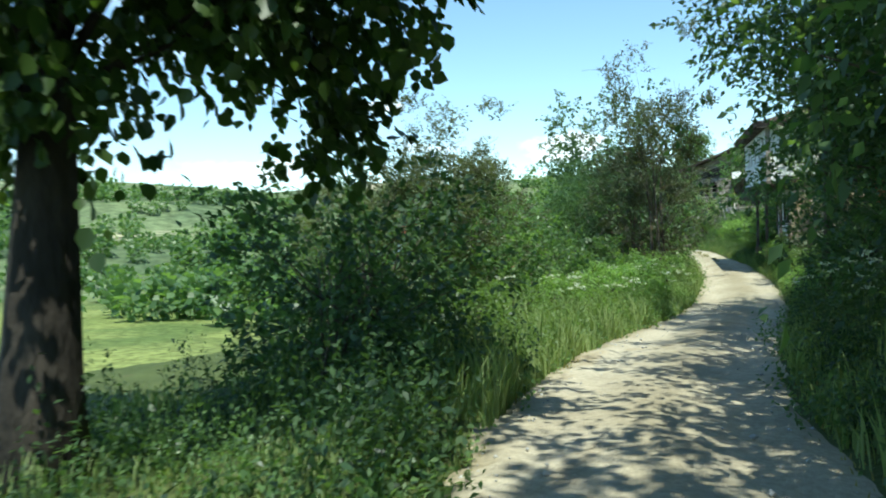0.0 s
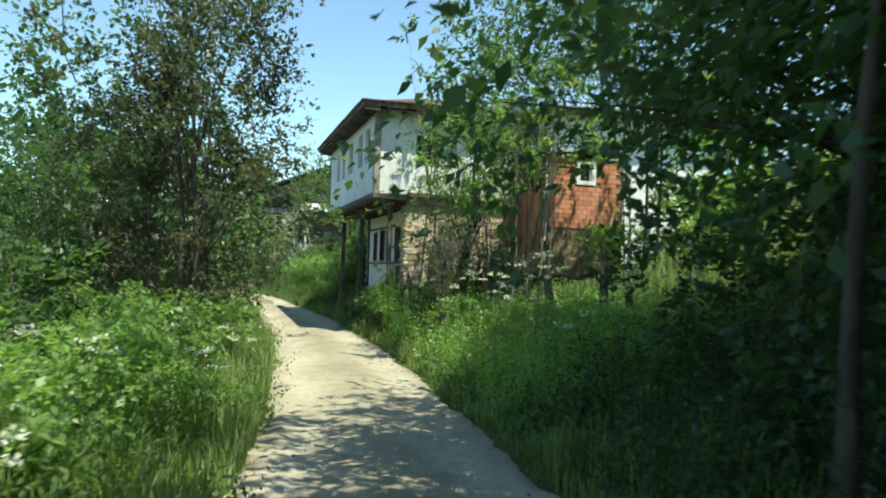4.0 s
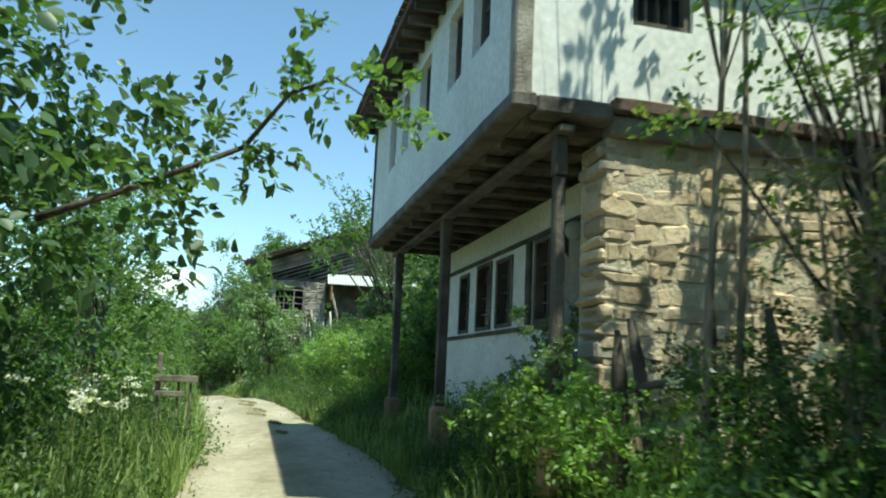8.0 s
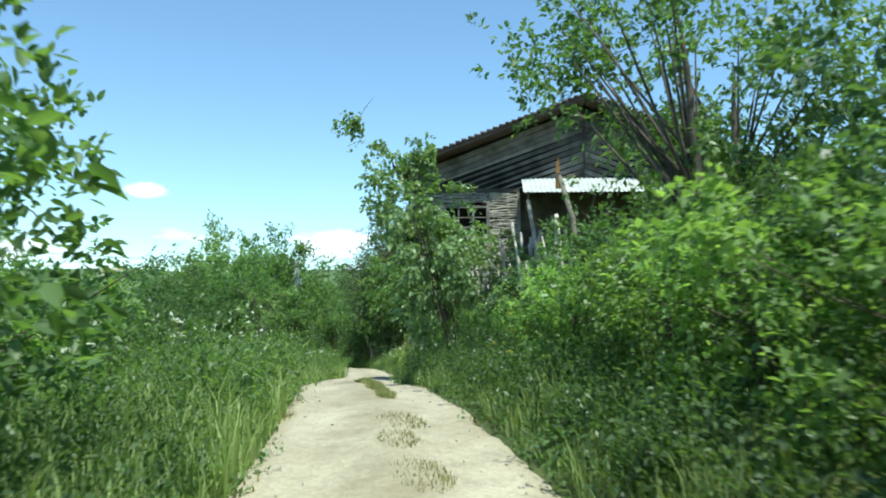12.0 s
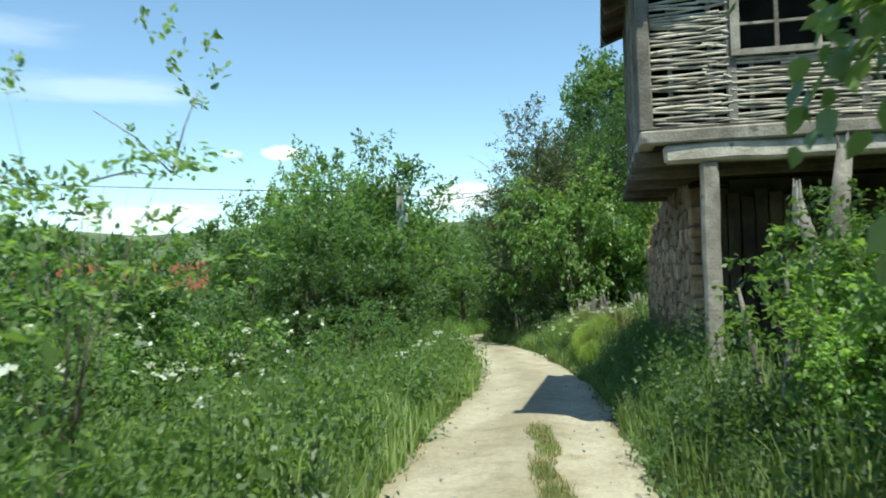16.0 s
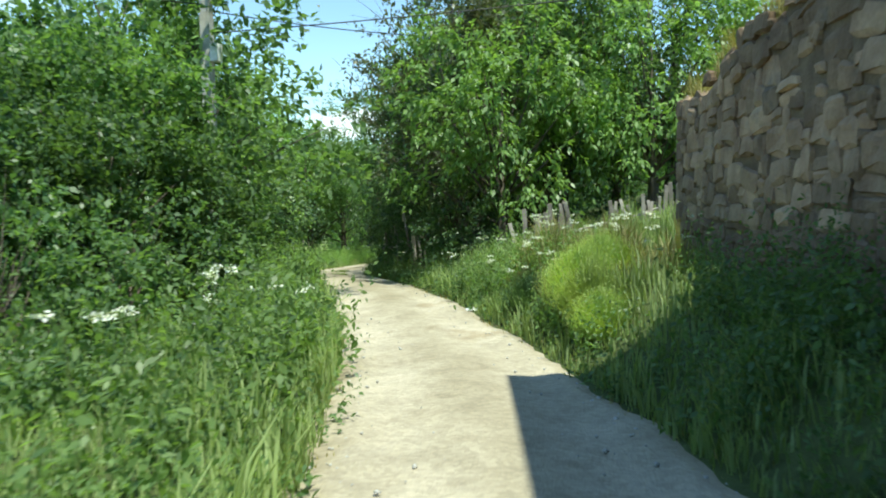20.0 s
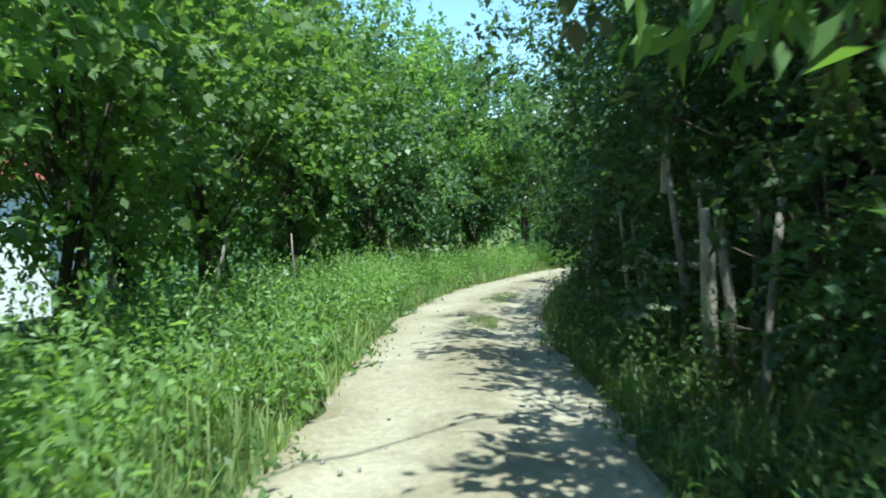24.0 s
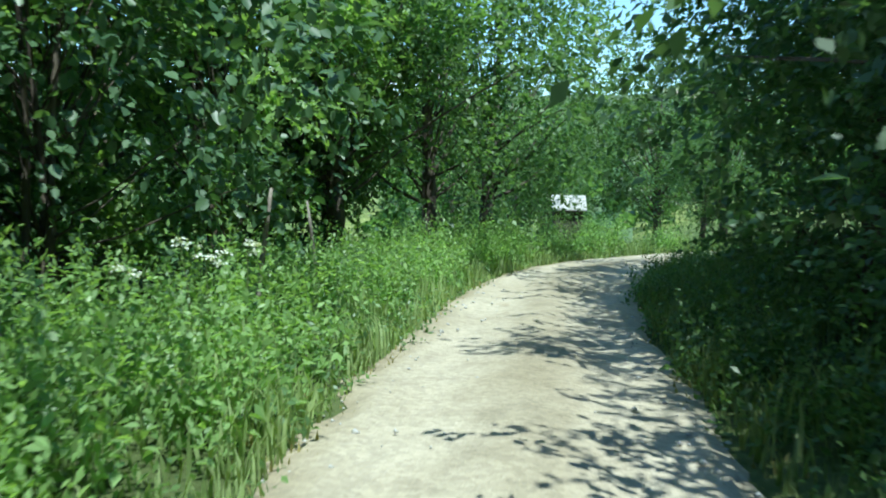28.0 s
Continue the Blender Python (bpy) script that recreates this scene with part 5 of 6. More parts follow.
# wall of trees on the uphill side
for y, d, s, k in ((-20, 4.0, 1.0, "dark"), (-17.4, 4.6, 1.25, "broad"), (-14.4, 5.0, 1.15, "dark"), (-12.6, 4.3, 1.1, "broad"), (-9.4, 4.4, 1.1, "dark"), (-6.2, 4.3, 1.1, "dark"), (-3.0, 4.3, 1.1, "dark"), (-0.6, 4.6, 1.05, "dark"), (1.2, 5.6, 1.1, "broad"), (-5, 8, 1.35, "broad"), (-11, 8.5, 1.2, "dark"), (0.5, 8.6, 1.3, "dark"), (3.4, 8.4, 0.8, "dark"), (-1.8, 6.6, 1.3, "broad")):
    plant(k, y, d, s, R.uniform(0, 360))
# bush colour darkened for the shade under these trees
for y, d in ((-17, 2.7), (-14, 2.6), (-11.6, 2.5), (-9.4, 2.6), (-7.2, 2.5), (-5, 2.5), (-2.9, 2.6), (-1.0, 2.6), (0.8, 2.7)):
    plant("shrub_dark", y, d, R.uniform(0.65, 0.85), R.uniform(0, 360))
for y, d, s in ((3.6, 6.2, 1.1), (4.6, 7.6, 1.2), (5.6, 8.6, 1.1), (3.2, 4.6, 0.9)):
    plant("shrub_light", y, d, s, R.uniform(0, 360))
for y, d, s, k in ((16.5, -11.5, 0.75, "broad"), (20.5, -13, 0.75, "broad"), (13, -10.5, 0.65, "broad"), (24, -15, 0.8, "broad")):
    plant(k, y, d, s, R.uniform(0, 360))
for y, d, s, k in ((0.8, 4.4, 1.08, "dark"), (2.6, 5.2, 1.0, "dark"), (11.0, 6.6, 0.85, "high")):
    plant(k, y, d, s, R.uniform(0, 360))
# slender stems in front of the white house
for y, d, s in ((8.4, 3.2, 1.2), (10.9, 3.0, 1.1), (12.6, 3.2, 1.25), (6.4, 5.6, 1.35)):
    plant("sapling", y, d, s, R.uniform(0, 360))
for y, d, s in ((3.2, 2.6, 0.5), (5.2, 2.5, 0.5), (7.0, 2.3, 0.5), (9.2, 2.3, 0.5)):
    plant("shrub_light", y, d, s, R.uniform(0, 360))
# first two dark-leaved to stand in for shade on this corner
for y, d, s in ((11.3, 2.3, 0.5), (12.6, 2.5, 0.45), (12.6, 3.0, 0.6), (13.2, 3.8, 0.5), (12.2, 4.2, 0.6), (11.2, 3.6, 0.6), (13.6, 2.9, 0.45)):
    plant("shrub_dark", y, d, s, R.uniform(0, 360))
for y, d, s in ((13.9, 2.0, 0.5), (14.8, 2.0, 0.52), (15.9, 1.95, 0.5)):
    plant("shrub_light", y, d, s, R.uniform(0, 360))
for _ in range(4):
    R.random()
for y, d, s in ((13.4, 8.2, 1.0), (12.6, 9.2, 1.1), (12.6, 7.0, 0.9), (11.6, 8.0, 0.9)):
    plant("shrub_light", y, d, s, R.uniform(0, 360))
for y, d, s in ((9.6, 2.0, 0.7), (10.6, 2.3, 0.8), (11.6, 2.5, 0.85), (12.4, 2.6, 0.8), (12.9, 4.0, 0.8)):
    plant("thicket", y, d, s, R.uniform(0, 360))
for y, d, s in ((7.6, 3.2, 0.95), (8.6, 2.9, 1.05), (9.5, 3.8, 1.0), (9.3, 5.2, 1.0)):
    plant("stem", y, d, s, R.uniform(0, 360))
plant("old_plum", 13.0, 3.2, 1.0, 60)
# extra tall stem, added so its top casts blotches on the white wall
plant("stem", 13.7, 2.6, 1.5, 30)
# downhill side opposite the white house
plant("overhang", 13.0, -3.2, 1.0, 0)
for y, d, s, k in ((12.9, -4.15, 1.0, "hazel_dense"), (15.7, -4.2, 0.76, "hazel_dense"), (11.2, -5.0, 0.9, "hazel_dense"), (9.4, -4.9, 0.5, "dark"), (7.9, -5.2, 0.48, "dark")):
    plant(k, y, d, s, R.uniform(0, 360))
for y, d, s in ((18.2, -3.6, 0.8), (20.6, -3.0, 0.95), (22.6, -3.3, 1.0), (23.6, -3.4, 1.3), (25.4, -3.8, 1.25), (26.8, -4.2, 1.0), (21.5, -5.2, 1.1)):
    plant("plum", y, d, s, R.uniform(0, 360))
# overgrown bank between the houses
for k in range(26):
    y = 24.2 + k * 0.74
    plant(("shrub_light", "shrub", "shrub_light", "shrub")[k % 4], y, 2.6 + 0.5 * (k % 2), R.uniform(0.5, 0.68) * (0.72 if 33 < y < 41.5 else 1.0), R.uniform(0, 360))
    if not 32.5 < y < 42.5:
        plant(("shrub", "shrub_light", "shrub_dark")[k % 3], y, 4.5 + R.uniform(-0.4, 0.6), R.uniform(0.85, 1.1) if y < 28 else R.uniform(0.5, 0.68), R.uniform(0, 360))
for y, d, s in ((24.6, 4.6, 1.1), (26.4, 5.8, 1.25), (28.5, 6.6, 1.2), (25.4, 7.4, 1.4)):
    plant("shrub_dark", y, d, s * 1.15, R.uniform(0, 360))
plant("apple", 33.6, 5.3, 1.0, 170)
plant("vine", 37.4, 2.3, 0.92, 172)
plant("vine", 16.4, 2.1, 0.29, 40)
plant("vine", 15.0, 2.3, 0.24, 200)
for y, d, s in ((40.4, 2.9, 0.55), (41.3, 2.6, 0.5), (42.2, 2.9, 0.5), (39.4, 2.5, 0.5)):
    plant("shrub_light", y, d, s, R.uniform(0, 360))
plant("plum", 39.0, -4.6, 0.8, 70)
plant("sapling", 38.1, -2.3, 0.58, 30)
plant("vine", 38.6, 2.6, 0.6, 190)
plant("vine", 35.6, 2.5, 0.36, 20)
plant("vine", 36.3, 2.9, 0.4, 100)
plant("walnut", 41.0, 9.6, 0.85, 80)
# open verge and low garden on the downhill side
for k in range(20):
    y = 27 + k * 1.35
    plant(("shrub_light", "shrub", "plum")[k % 3] if k % 3 < 2 else "shrub", y, -5.0 - R.uniform(0, 3.0), R.uniform(0.85, 1.1) if y < 40 else R.uniform(0.65, 0.85), R.uniform(0, 360))
for k in range(14):
    plant(("shrub", "shrub_light")[k % 2], 36 + k * 1.35, -8.5 - R.uniform(0, 4.5), R.uniform(1.0, 1.35), R.uniform(0, 360))
for y, d, s, k in ((54.2, -6.2, 0.56, "dense"), (57.2, -5.6, 0.8, "dense"), (57.5, -9, 0.75, "dense"), (59.5, -4.9, 0.98, "dense"), (56.8, -4.0, 0.42, "dense"), (55.4, -4.6, 0.52, "dense"), (61.5, -8.5, 0.7, "dark")):
    plant(k, y, d, s, R.uniform(0, 360))
for y, d, s in ((52, -4.4, 0.8), (54, -3.8, 0.8), (57.5, -3.6, 0.75), (60.5, -3.2, 0.8)):
    plant("shrub", y, d, s, R.uniform(0, 360))
for y, d, s in ((60, -22, 0.6), (64, -24, 0.62), (68, -26, 0.62), (72, -25, 0.6), (66, -20, 0.55), (57, -19, 0.5), (76, -28, 0.6)):
    plant("broad", y, d, s, R.uniform(0, 360))
for y, d, s in ((44.5, -8.3, 1.5), (46.2, -8.7, 1.45), (47.8, -9.6, 1.5), (43.0, -9.6, 1.5), (45.2, -10.8, 1.6), (52, -9.8, 1.3), (53.4, -11, 1.4), (50.6, -11, 1.4)):
    plant("shrub", y, d, s, R.uniform(0, 360))
# the walnut over the lane and the trees behind it
for y, d, s, k in ((64.6, 3.7, 0.66, "walnut"), (66.8, 5.6, 0.72, "walnut"), (66.2, 8.0, 0.66, "walnut"), (68.6, 3.6, 0.8, "dark"), (70.6, 3.5, 0.84, "dark"), (72.6, 3.6, 0.85, "dark"), (74.6, 4.3, 0.9, "dark"), (76.8, 4.5, 0.92, "dark"), (79, 4.2, 0.9, "dark"), (81.4, 4.2, 0.9, "dark"), (84, 4.2, 1.0, "broad"), (76, 7.8, 1.05, "broad"), (69, 10, 0.85, "walnut")):
    plant(k, y, d, s, R.uniform(0, 360))
plant("round", 76.6, 8.3, 1.0, 40)
plant("dead_top", 66.8, 3.2, 1.0, 10)
for y in (64.0, 65.4, 66.8, 68.3, 69.8, 71.3, 72.8, 74.3, 75.8, 77.3, 79, 80.6, 82.2):
    plant("shrub_dark", y, 2.75, R.uniform(0.75, 0.9), R.uniform(0, 360))
for k in range(13):
    y = 62.8 + k * 2.05 + 0.35 * math.sin(k * 2.6)
    plant(("hazel", "hazel", "hazel_dense")[k % 3 if y > 74 else 0], y, -5.0 - 0.9 * (k % 2), R.uniform(0.8, 0.95), R.uniform(0, 360))
    if k % 2 == 0:
        plant(("hazel", "broad")[k // 2 % 2], y + 1.2, -8.2, R.uniform(1.1, 1.3) * (0.7 if y < 68 else 1.0), R.uniform(0, 360))
for y in (63, 75, 77, 79, 81, 83, 85):
    plant(("shrub_light", "shrub")[int(y) % 4 // 2], y, -5.4 + R.uniform(-0.5, 0.3), R.uniform(0.75, 1.0), R.uniform(0, 360))
for _ in range(15):
    R.random()
for y, d, s, k in ((67.5, 7.6, 1.0, "dark"), (70.5, 7.4, 0.95, "dark"), (73.5, 7.6, 1.0, "dark"), (77, 7.4, 1.1, "broad"), (81, 8.0, 1.05, "dark"), (78.6, 5.6, 1.15, "dark"), (75.6, 6.2, 1.15, "dark"), (80.6, 5.6, 1.1, "dark"), (82.6, 6.0, 1.2, "dark"), (86, 4.6, 1.1, "dark"), (113, 6, 1.1, "broad"), (108, 10, 1.0, "dark"), (96, 9, 1.0, "broad")):
    plant(k, y, d, s, R.uniform(0, 360))
for y, d, s, k in ((86, -4.2, 1.0, "broad"), (89.5, -3.9, 1.0, "broad"), (93, -4.6, 1.1, "broad"), (92, 5.5, 0.9, "broad"), (100, 6.5, 1.0, "walnut"), (106, 2, 1.0, "broad"), (109, -18, 1.1, "broad"), (110, -14, 1.2, "broad"), (108, -22, 1.2, "broad"), (107, -9, 1.0, "broad"), (99, -9.5, 0.55, "broad"), (99, -3.5, 0.5, "broad"), (103, -16, 0.9, "hazel"), (110, -4, 1.2, "dark"), (86.5, 6.0, 0.8, "broad")):
    plant(k, y, d, s, R.uniform(0, 360))


# ---- weeds and grass along the verges ----
def weed_template(rng, stems, per, height, radius, leaf, width=0.5):
    pos, size = [], []
    for s in range(stems):
        a, r = rng.uniform(0, math.tau), radius * math.sqrt(rng.uniform())
        h = height * rng.uniform(0.55, 1.1)
        lx, ly = rng.normal(size=2) * 0.14
        for k in range(per):
            t = (k + 0.5) / per
            pos.append((r * math.cos(a) + lx * t + rng.normal() * 0.03, r * math.sin(a) + ly * t + rng.normal() * 0.03, h * (0.12 + 0.88 * t)))
            size.append(leaf * (1.15 - 0.6 * t) * rng.uniform(0.7, 1.3))
    return leaves(np.array(pos), np.array(size), rng, 0.25, width, None, True)


def scatter(templates, places, rng):
    """Joins copies of leaf templates at places (x, y, z, scale) into one array."""
    out = []
    for x, y, z, s in places:
        t = templates[rng.integers(len(templates))]
        a = rng.uniform(0, math.tau)
        c, sn = math.cos(a), math.sin(a)
        rot = np.array([[c, sn, 0], [-sn, c, 0], [0, 0, 1]])
        out.append(t @ rot * s + [x, y, z])
    return np.concatenate(out)


def verge(rng, n, y0, y1, side, d0, d1, lo, hi, skew=1.6):
    out = []
    for _ in range(n):
        y = rng.uniform(y0, y1)
        d = d0 + (d1 - d0) * rng.uniform() ** skew
        x, yy, z = at(y, side * d)
        out.append((x, yy, z - 0.03, rng.uniform(lo, hi)))
    return out


rng = np.random.default_rng(9)
TALL = [weed_template(rng, 12, 16, 1.0, 0.42, 0.098, 0.42) for _ in range(5)]
LOW = [weed_template(rng, 13, 8, 0.42, 0.4, 0.08, 0.5) for _ in range(4)]


def stuff(name, v, faces, nv, material, label, category):
    ob = part_mesh(name, np_mesh(name, v, faces, nv), material)
    return tagged(ob, label, category, kind="stuff")


for name, y0, y1, side, n, dd, lo, hi, tem, m_, lab in (
    # leaves coloured dark up to the edge of the trees' shade, light beyond
    ("weeds", -16, -9.8, -1, 60, (1.5, 5.0), 0.5, 0.95, TALL, L_DARK, "nettles and weeds under the trees, coloured dark for shade"),
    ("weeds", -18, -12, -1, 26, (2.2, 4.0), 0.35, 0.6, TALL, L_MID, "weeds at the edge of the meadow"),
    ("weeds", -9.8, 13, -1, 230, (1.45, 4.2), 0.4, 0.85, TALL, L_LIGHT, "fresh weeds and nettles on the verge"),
    # shade of the tree wall put into the leaf colour
    ("weeds", -20, 4, 1, 150, (1.55, 3.6), 0.5, 0.95, TALL, L_DARK, "weeds at the foot of the bank, coloured dark for shade"),
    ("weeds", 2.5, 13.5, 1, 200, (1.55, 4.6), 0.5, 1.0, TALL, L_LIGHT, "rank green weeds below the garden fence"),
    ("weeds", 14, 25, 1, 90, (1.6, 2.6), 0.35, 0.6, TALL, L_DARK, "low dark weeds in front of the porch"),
    ("weeds", 13, 28, -1, 150, (1.5, 4.0), 0.45, 0.9, TALL, L_MID, "tangled weeds along the lane"),
    ("weeds", 24, 44, 1, 190, (1.5, 3.2), 0.5, 0.9, TALL, L_MID, "weeds at the foot of the overgrown bank"),
    ("weeds", 28, 62, -1, 210, (1.6, 5.5), 0.65, 1.3, TALL, L_LIGHT, "waist-high weeds and nettles beside the lane"),
    ("weeds", 28, 62, -1, 210, (1.5, 5.5), 0.5, 1.15, TALL, L_MID, "dark green weeds and nettles beside the lane"),
    ("weeds", 43, 53.5, 1, 100, (1.6, 2.9), 0.5, 0.95, TALL, L_MID, "weeds in the shade of the stone wall"),
    ("weeds", 53.5, 60, 1, 46, (1.6, 2.9), 0.5, 0.9, TALL, L_LIGHT, "weeds below the stone wall"),
    ("weeds", 59, 90, 1, 170, (1.5, 3.4), 0.45, 0.85, TALL, L_MID, "shaded weeds on the bank"),
    ("weeds", 62, 96, -1, 170, (2.2, 4.6), 0.6, 0.95, TALL, L_MID, "tall nettles at the edge of the wood"),
    ("weeds", 62, 96, -1, 340, (1.6, 4.4), 0.6, 1.1, TALL, L_LIGHT, "bright green weeds along the lane"),
    ("herbs", -20, 100, -1, 340, (1.3, 2.0), 0.6, 1.1, LOW, L_MID, "low herbs at the edge of the gravel"),
    ("herbs", -20, 100, 1, 320, (1.3, 1.9), 0.6, 1.1, LOW, L_MID, "low herbs at the edge of the gravel"),
):
    stuff(name, scatter(tem, verge(rng, n, y0, y1, side, *dd, lo, hi), rng), FAR_FACES, 4, m_, lab, "weeds")


def grass(n, y0, y1, side, d0, d1, h0, h1, material, label, skew=1.5, name="grass"):
    y = rng.uniform(y0, y1, n)
    d = d0 + (d1 - d0) * rng.uniform(size=n) ** skew - 0.05 * rng.uniform(size=n)
    x = road_x(y) + side * d
    z = land_z(x, y)
    tuft = 0.6 + 0.5 * np.sin(x * 3.1) * np.cos(y * 2.7)
    v = blades(np.stack([x, y, z - 0.02], 1), rng.uniform(h0, h1, n) * np.clip(tuft, 0.35, 1.2), rng, 0.55, 0.009)
    stuff(name, v, BLADE_FACES, 5, material, label, "grass")


grass(23000, -12.5, 14, -1, 1.25, 4.0, 0.25, 0.75, L_GRASS, "long green roadside grass")
grass(5000, -19, -12.3, -1, 1.25, 5.0, 0.12, 0.34, L_GRASS, "short grass at the edge of the meadow", 0.9)
grass(12000, -18, 25, 1, 1.25, 3.0, 0.2, 0.6, L_GRASS, "green grass at the foot of the bank")
grass(7000, 54.5, 63.5, 1, 1.9, 6.0, 0.35, 0.8, L_GRASS, "sunlit yellow-green grass on the bank", 0.9)
grass(9000, 3, 12, 1, 2.5, 9.0, 0.3, 0.7, L_GRASS, "sunlit grass on the slope", 0.8)
grass(34000, 14, 62, -1, 1.25, 5.5, 0.25, 0.8, L_GRASS, "tall seeding grass beside the lane")
grass(14000, 24, 60, 1, 1.25, 3.0, 0.2, 0.6, L_GRASS, "grass along the bank")
grass(16000, 57, 64, 1, 1.3, 6.5, 0.3, 0.8, L_GRASS, "bright meadow grass on the slope by the fence", 1.0)
grass(2600, 55.6, 58.4, 1, 1.7, 3.2, 0.55, 1.0, L_STRIP, "yellowish dry grass clump by the wall", 1.0)
grass(22000, 62, 100, -1, 1.25, 4.0, 0.2, 0.5, L_GRASS, "green grass along the shaded lane")
grass(9000, 64, 100, 1, 1.25, 3.0, 0.2, 0.55, L_GRASS, "grass in the shade")


def tufts(places, n, h, material, label):
    pos, hh = [], []
    for y, d, r in places:
        for _ in range(n):
            a, q = rng.uniform(0, math.tau), r * math.sqrt(rng.uniform())
            yy, dd = y + q * math.cos(a) * 1.6, d + q * math.sin(a) * 0.7
            pos.append((float(road_x(yy)) + dd, yy, float(road_z(yy)) + 0.02))
            hh.append(h * rng.uniform(0.4, 1.0))
    v = blades(np.array(pos), np.array(hh), rng, 1.0, 0.0035)
    stuff("grass_tufts", v, BLADE_FACES, 5, material, label, "grass")


# tufts in the middle of the track
mid_strip = [(32.4 + 0.3 * k, 0.2 + 0.05 * math.sin(k * 0.9), 0.2 + 0.05 * math.sin(k * 1.3)) for k in range(42) if k % 13 != 9]
tufts(mid_strip, 240, 0.13, L_STRIP, "dry grass strip between the wheel lines")
tufts(mid_strip[::3], 150, 0.16, L_GRASS, "green grass between the wheel lines")
tufts([(25.9, 0.1, 0.3), (27.2, 0.2, 0.35), (28.6, 0.1, 0.3), (24.3, 0.3, 0.2), (22.3, 0.2, 0.15), (29.8, 0.2, 0.4)], 420, 0.1, L_STRIP, "dry grass tufts on the gravel")
tufts([(70.7, 0.15, 0.4), (71.3, 0.2, 0.35), (74.5, 0.1, 0.4), (75.5, 0.15, 0.4)], 700, 0.1, L_GRASS, "grass tufts in the middle of the track")


def umbels(places, label):
    """White umbel flowers: flat heads of many tiny florets on stalks."""
    heads, bm = [], bmesh.new()
    for x, y, z, h in places:
        top = Vector((x + rng.normal() * 0.08, y + rng.normal() * 0.08, z + h))
        tube(bm, [(x, y, z), ((x + top.x) / 2, (y + top.y) / 2 + 0.01, z + h * 0.55), tuple(top)], [0.006, 0.005, 0.003], 4)
        for k in range(rng.integers(2, 5)):
            c = np.array(top) + np.append(rng.normal(size=2) * 0.07, rng.uniform(-0.06, 0.03))
            n = 16
            a, r = rng.uniform(0, math.tau, n), 0.055 * np.sqrt(rng.uniform(size=n))
            heads.append(c + np.stack([r * np.cos(a), r * np.sin(a), rng.normal(size=n) * 0.006], 1))
    pos = np.concatenate(heads)
    v = leaves(pos, np.full(len(pos), 0.026), rng, 0.0, 0.9)
    stuff("flower_heads", v, LEAF_FACES, 6, L_FLOWER, label, "flowers")
    st = part("flower_stalks", bm, L_GRASS)
    tagged(st, "thin green stalks of the white flowers", "flowers", kind="stuff")


fl = []
for n, y0, y1, side, d0, d1, h0, h1 in ((46, -5, 8, -1, 1.5, 3.6, 0.6, 1.1), (26, -14, -5, 1, 1.6, 3.2, 0.6, 1.1), (60, 3, 13, 1, 1.6, 4.0, 0.9, 1.45), (14, 12, 20, -1, 1.5, 2.6, 0.7, 1.1), (12, 17, 22, -1, 1.5, 2.6, 0.7, 1.1), (12, 28, 44, -1, 1.8, 4.5, 0.8, 1.2), (9, 46, 54, -1, 1.5, 2.6, 0.7, 1.0), (46, 56, 64, 1, 1.5, 4.5, 0.5, 0.9), (20, 64, 80, 1, 1.6, 3.0, 0.6, 1.0), (8, 66, 80, -1, 1.6, 3.0, 0.7, 1.0)):
    for _ in range(n):
        x, y, z = at(rng.uniform(y0, y1), side * rng.uniform(d0, d1))
        fl.append((x, y, z, rng.uniform(h0, h1)))
umbels(fl, "white umbel flowers among the weeds")

# dry grass on the broken top of the stone wall
def wall_grass():
    n = 4600
    a = rng.uniform(6.3, 13.3, n)
    b = rng.uniform(0.8, 1.3, n)
    c, sn = math.cos(radians(10.5)), math.sin(radians(10.5))
    x, y = -10.1 + b * c - a * sn, 44.7 + b * sn + a * c
    z = 2.62 + 0.2 * bump01(a, 6.1, 7.0) - 0.15 * (a - 7.0) - 0.02
    v = blades(np.stack([x, y, z], 1), rng.uniform(0.2, 0.6, n) * (0.6 + 0.5 * np.sin(a * 4.0)), rng, 0.9, 0.004)
    stuff("wall_grass", v, BLADE_FACES, 5, L_DRY, "dry grass growing on the broken wall top", "grass")


wall_grass()


# ---- far woods in the valley and on the hills ----
def far_woods():
    tem = []
    for k in range(4):
        q = rng.normal(size=(80, 3))
        q /= np.linalg.norm(q, axis=1, keepdims=True)
        q *= rng.uniform(0.45, 1.0, (80, 1)) * [1, 1, 0.85]
        tem.append(leaves(q + [0, 0, 0.75], rng.uniform(0.28, 0.5, 80), rng, 0.1, 0.9, q, True))
    out = []
    while len(out) < 2000:
        r = 40 + 620 * rng.uniform() ** 1.5
        a = rng.uniform(-0.5, 2.4)
        x, y = -10 - r * math.sin(a), 10 + r * math.cos(a)
        d = x - float(road_x(np.clip(y, -60, 125)))
        if d > -32 and y < 140 or y < 60 and r < 110 or (wave(x, y, 0.035, 0.6) < (0.3 if y < 70 else -0.1) and r < 280):
            continue
        s = rng.uniform(1.6, 3.4) * (1 + r / 400)
        out.append(tem[rng.integers(4)] * s + [x, y, float(land_z(x, y)) + 0.2])
    stuff("far_woods", np.concatenate(out), FAR_FACES, 4, L_MID, "scattered far trees and hedges in the valley", "woods")


far_woods()

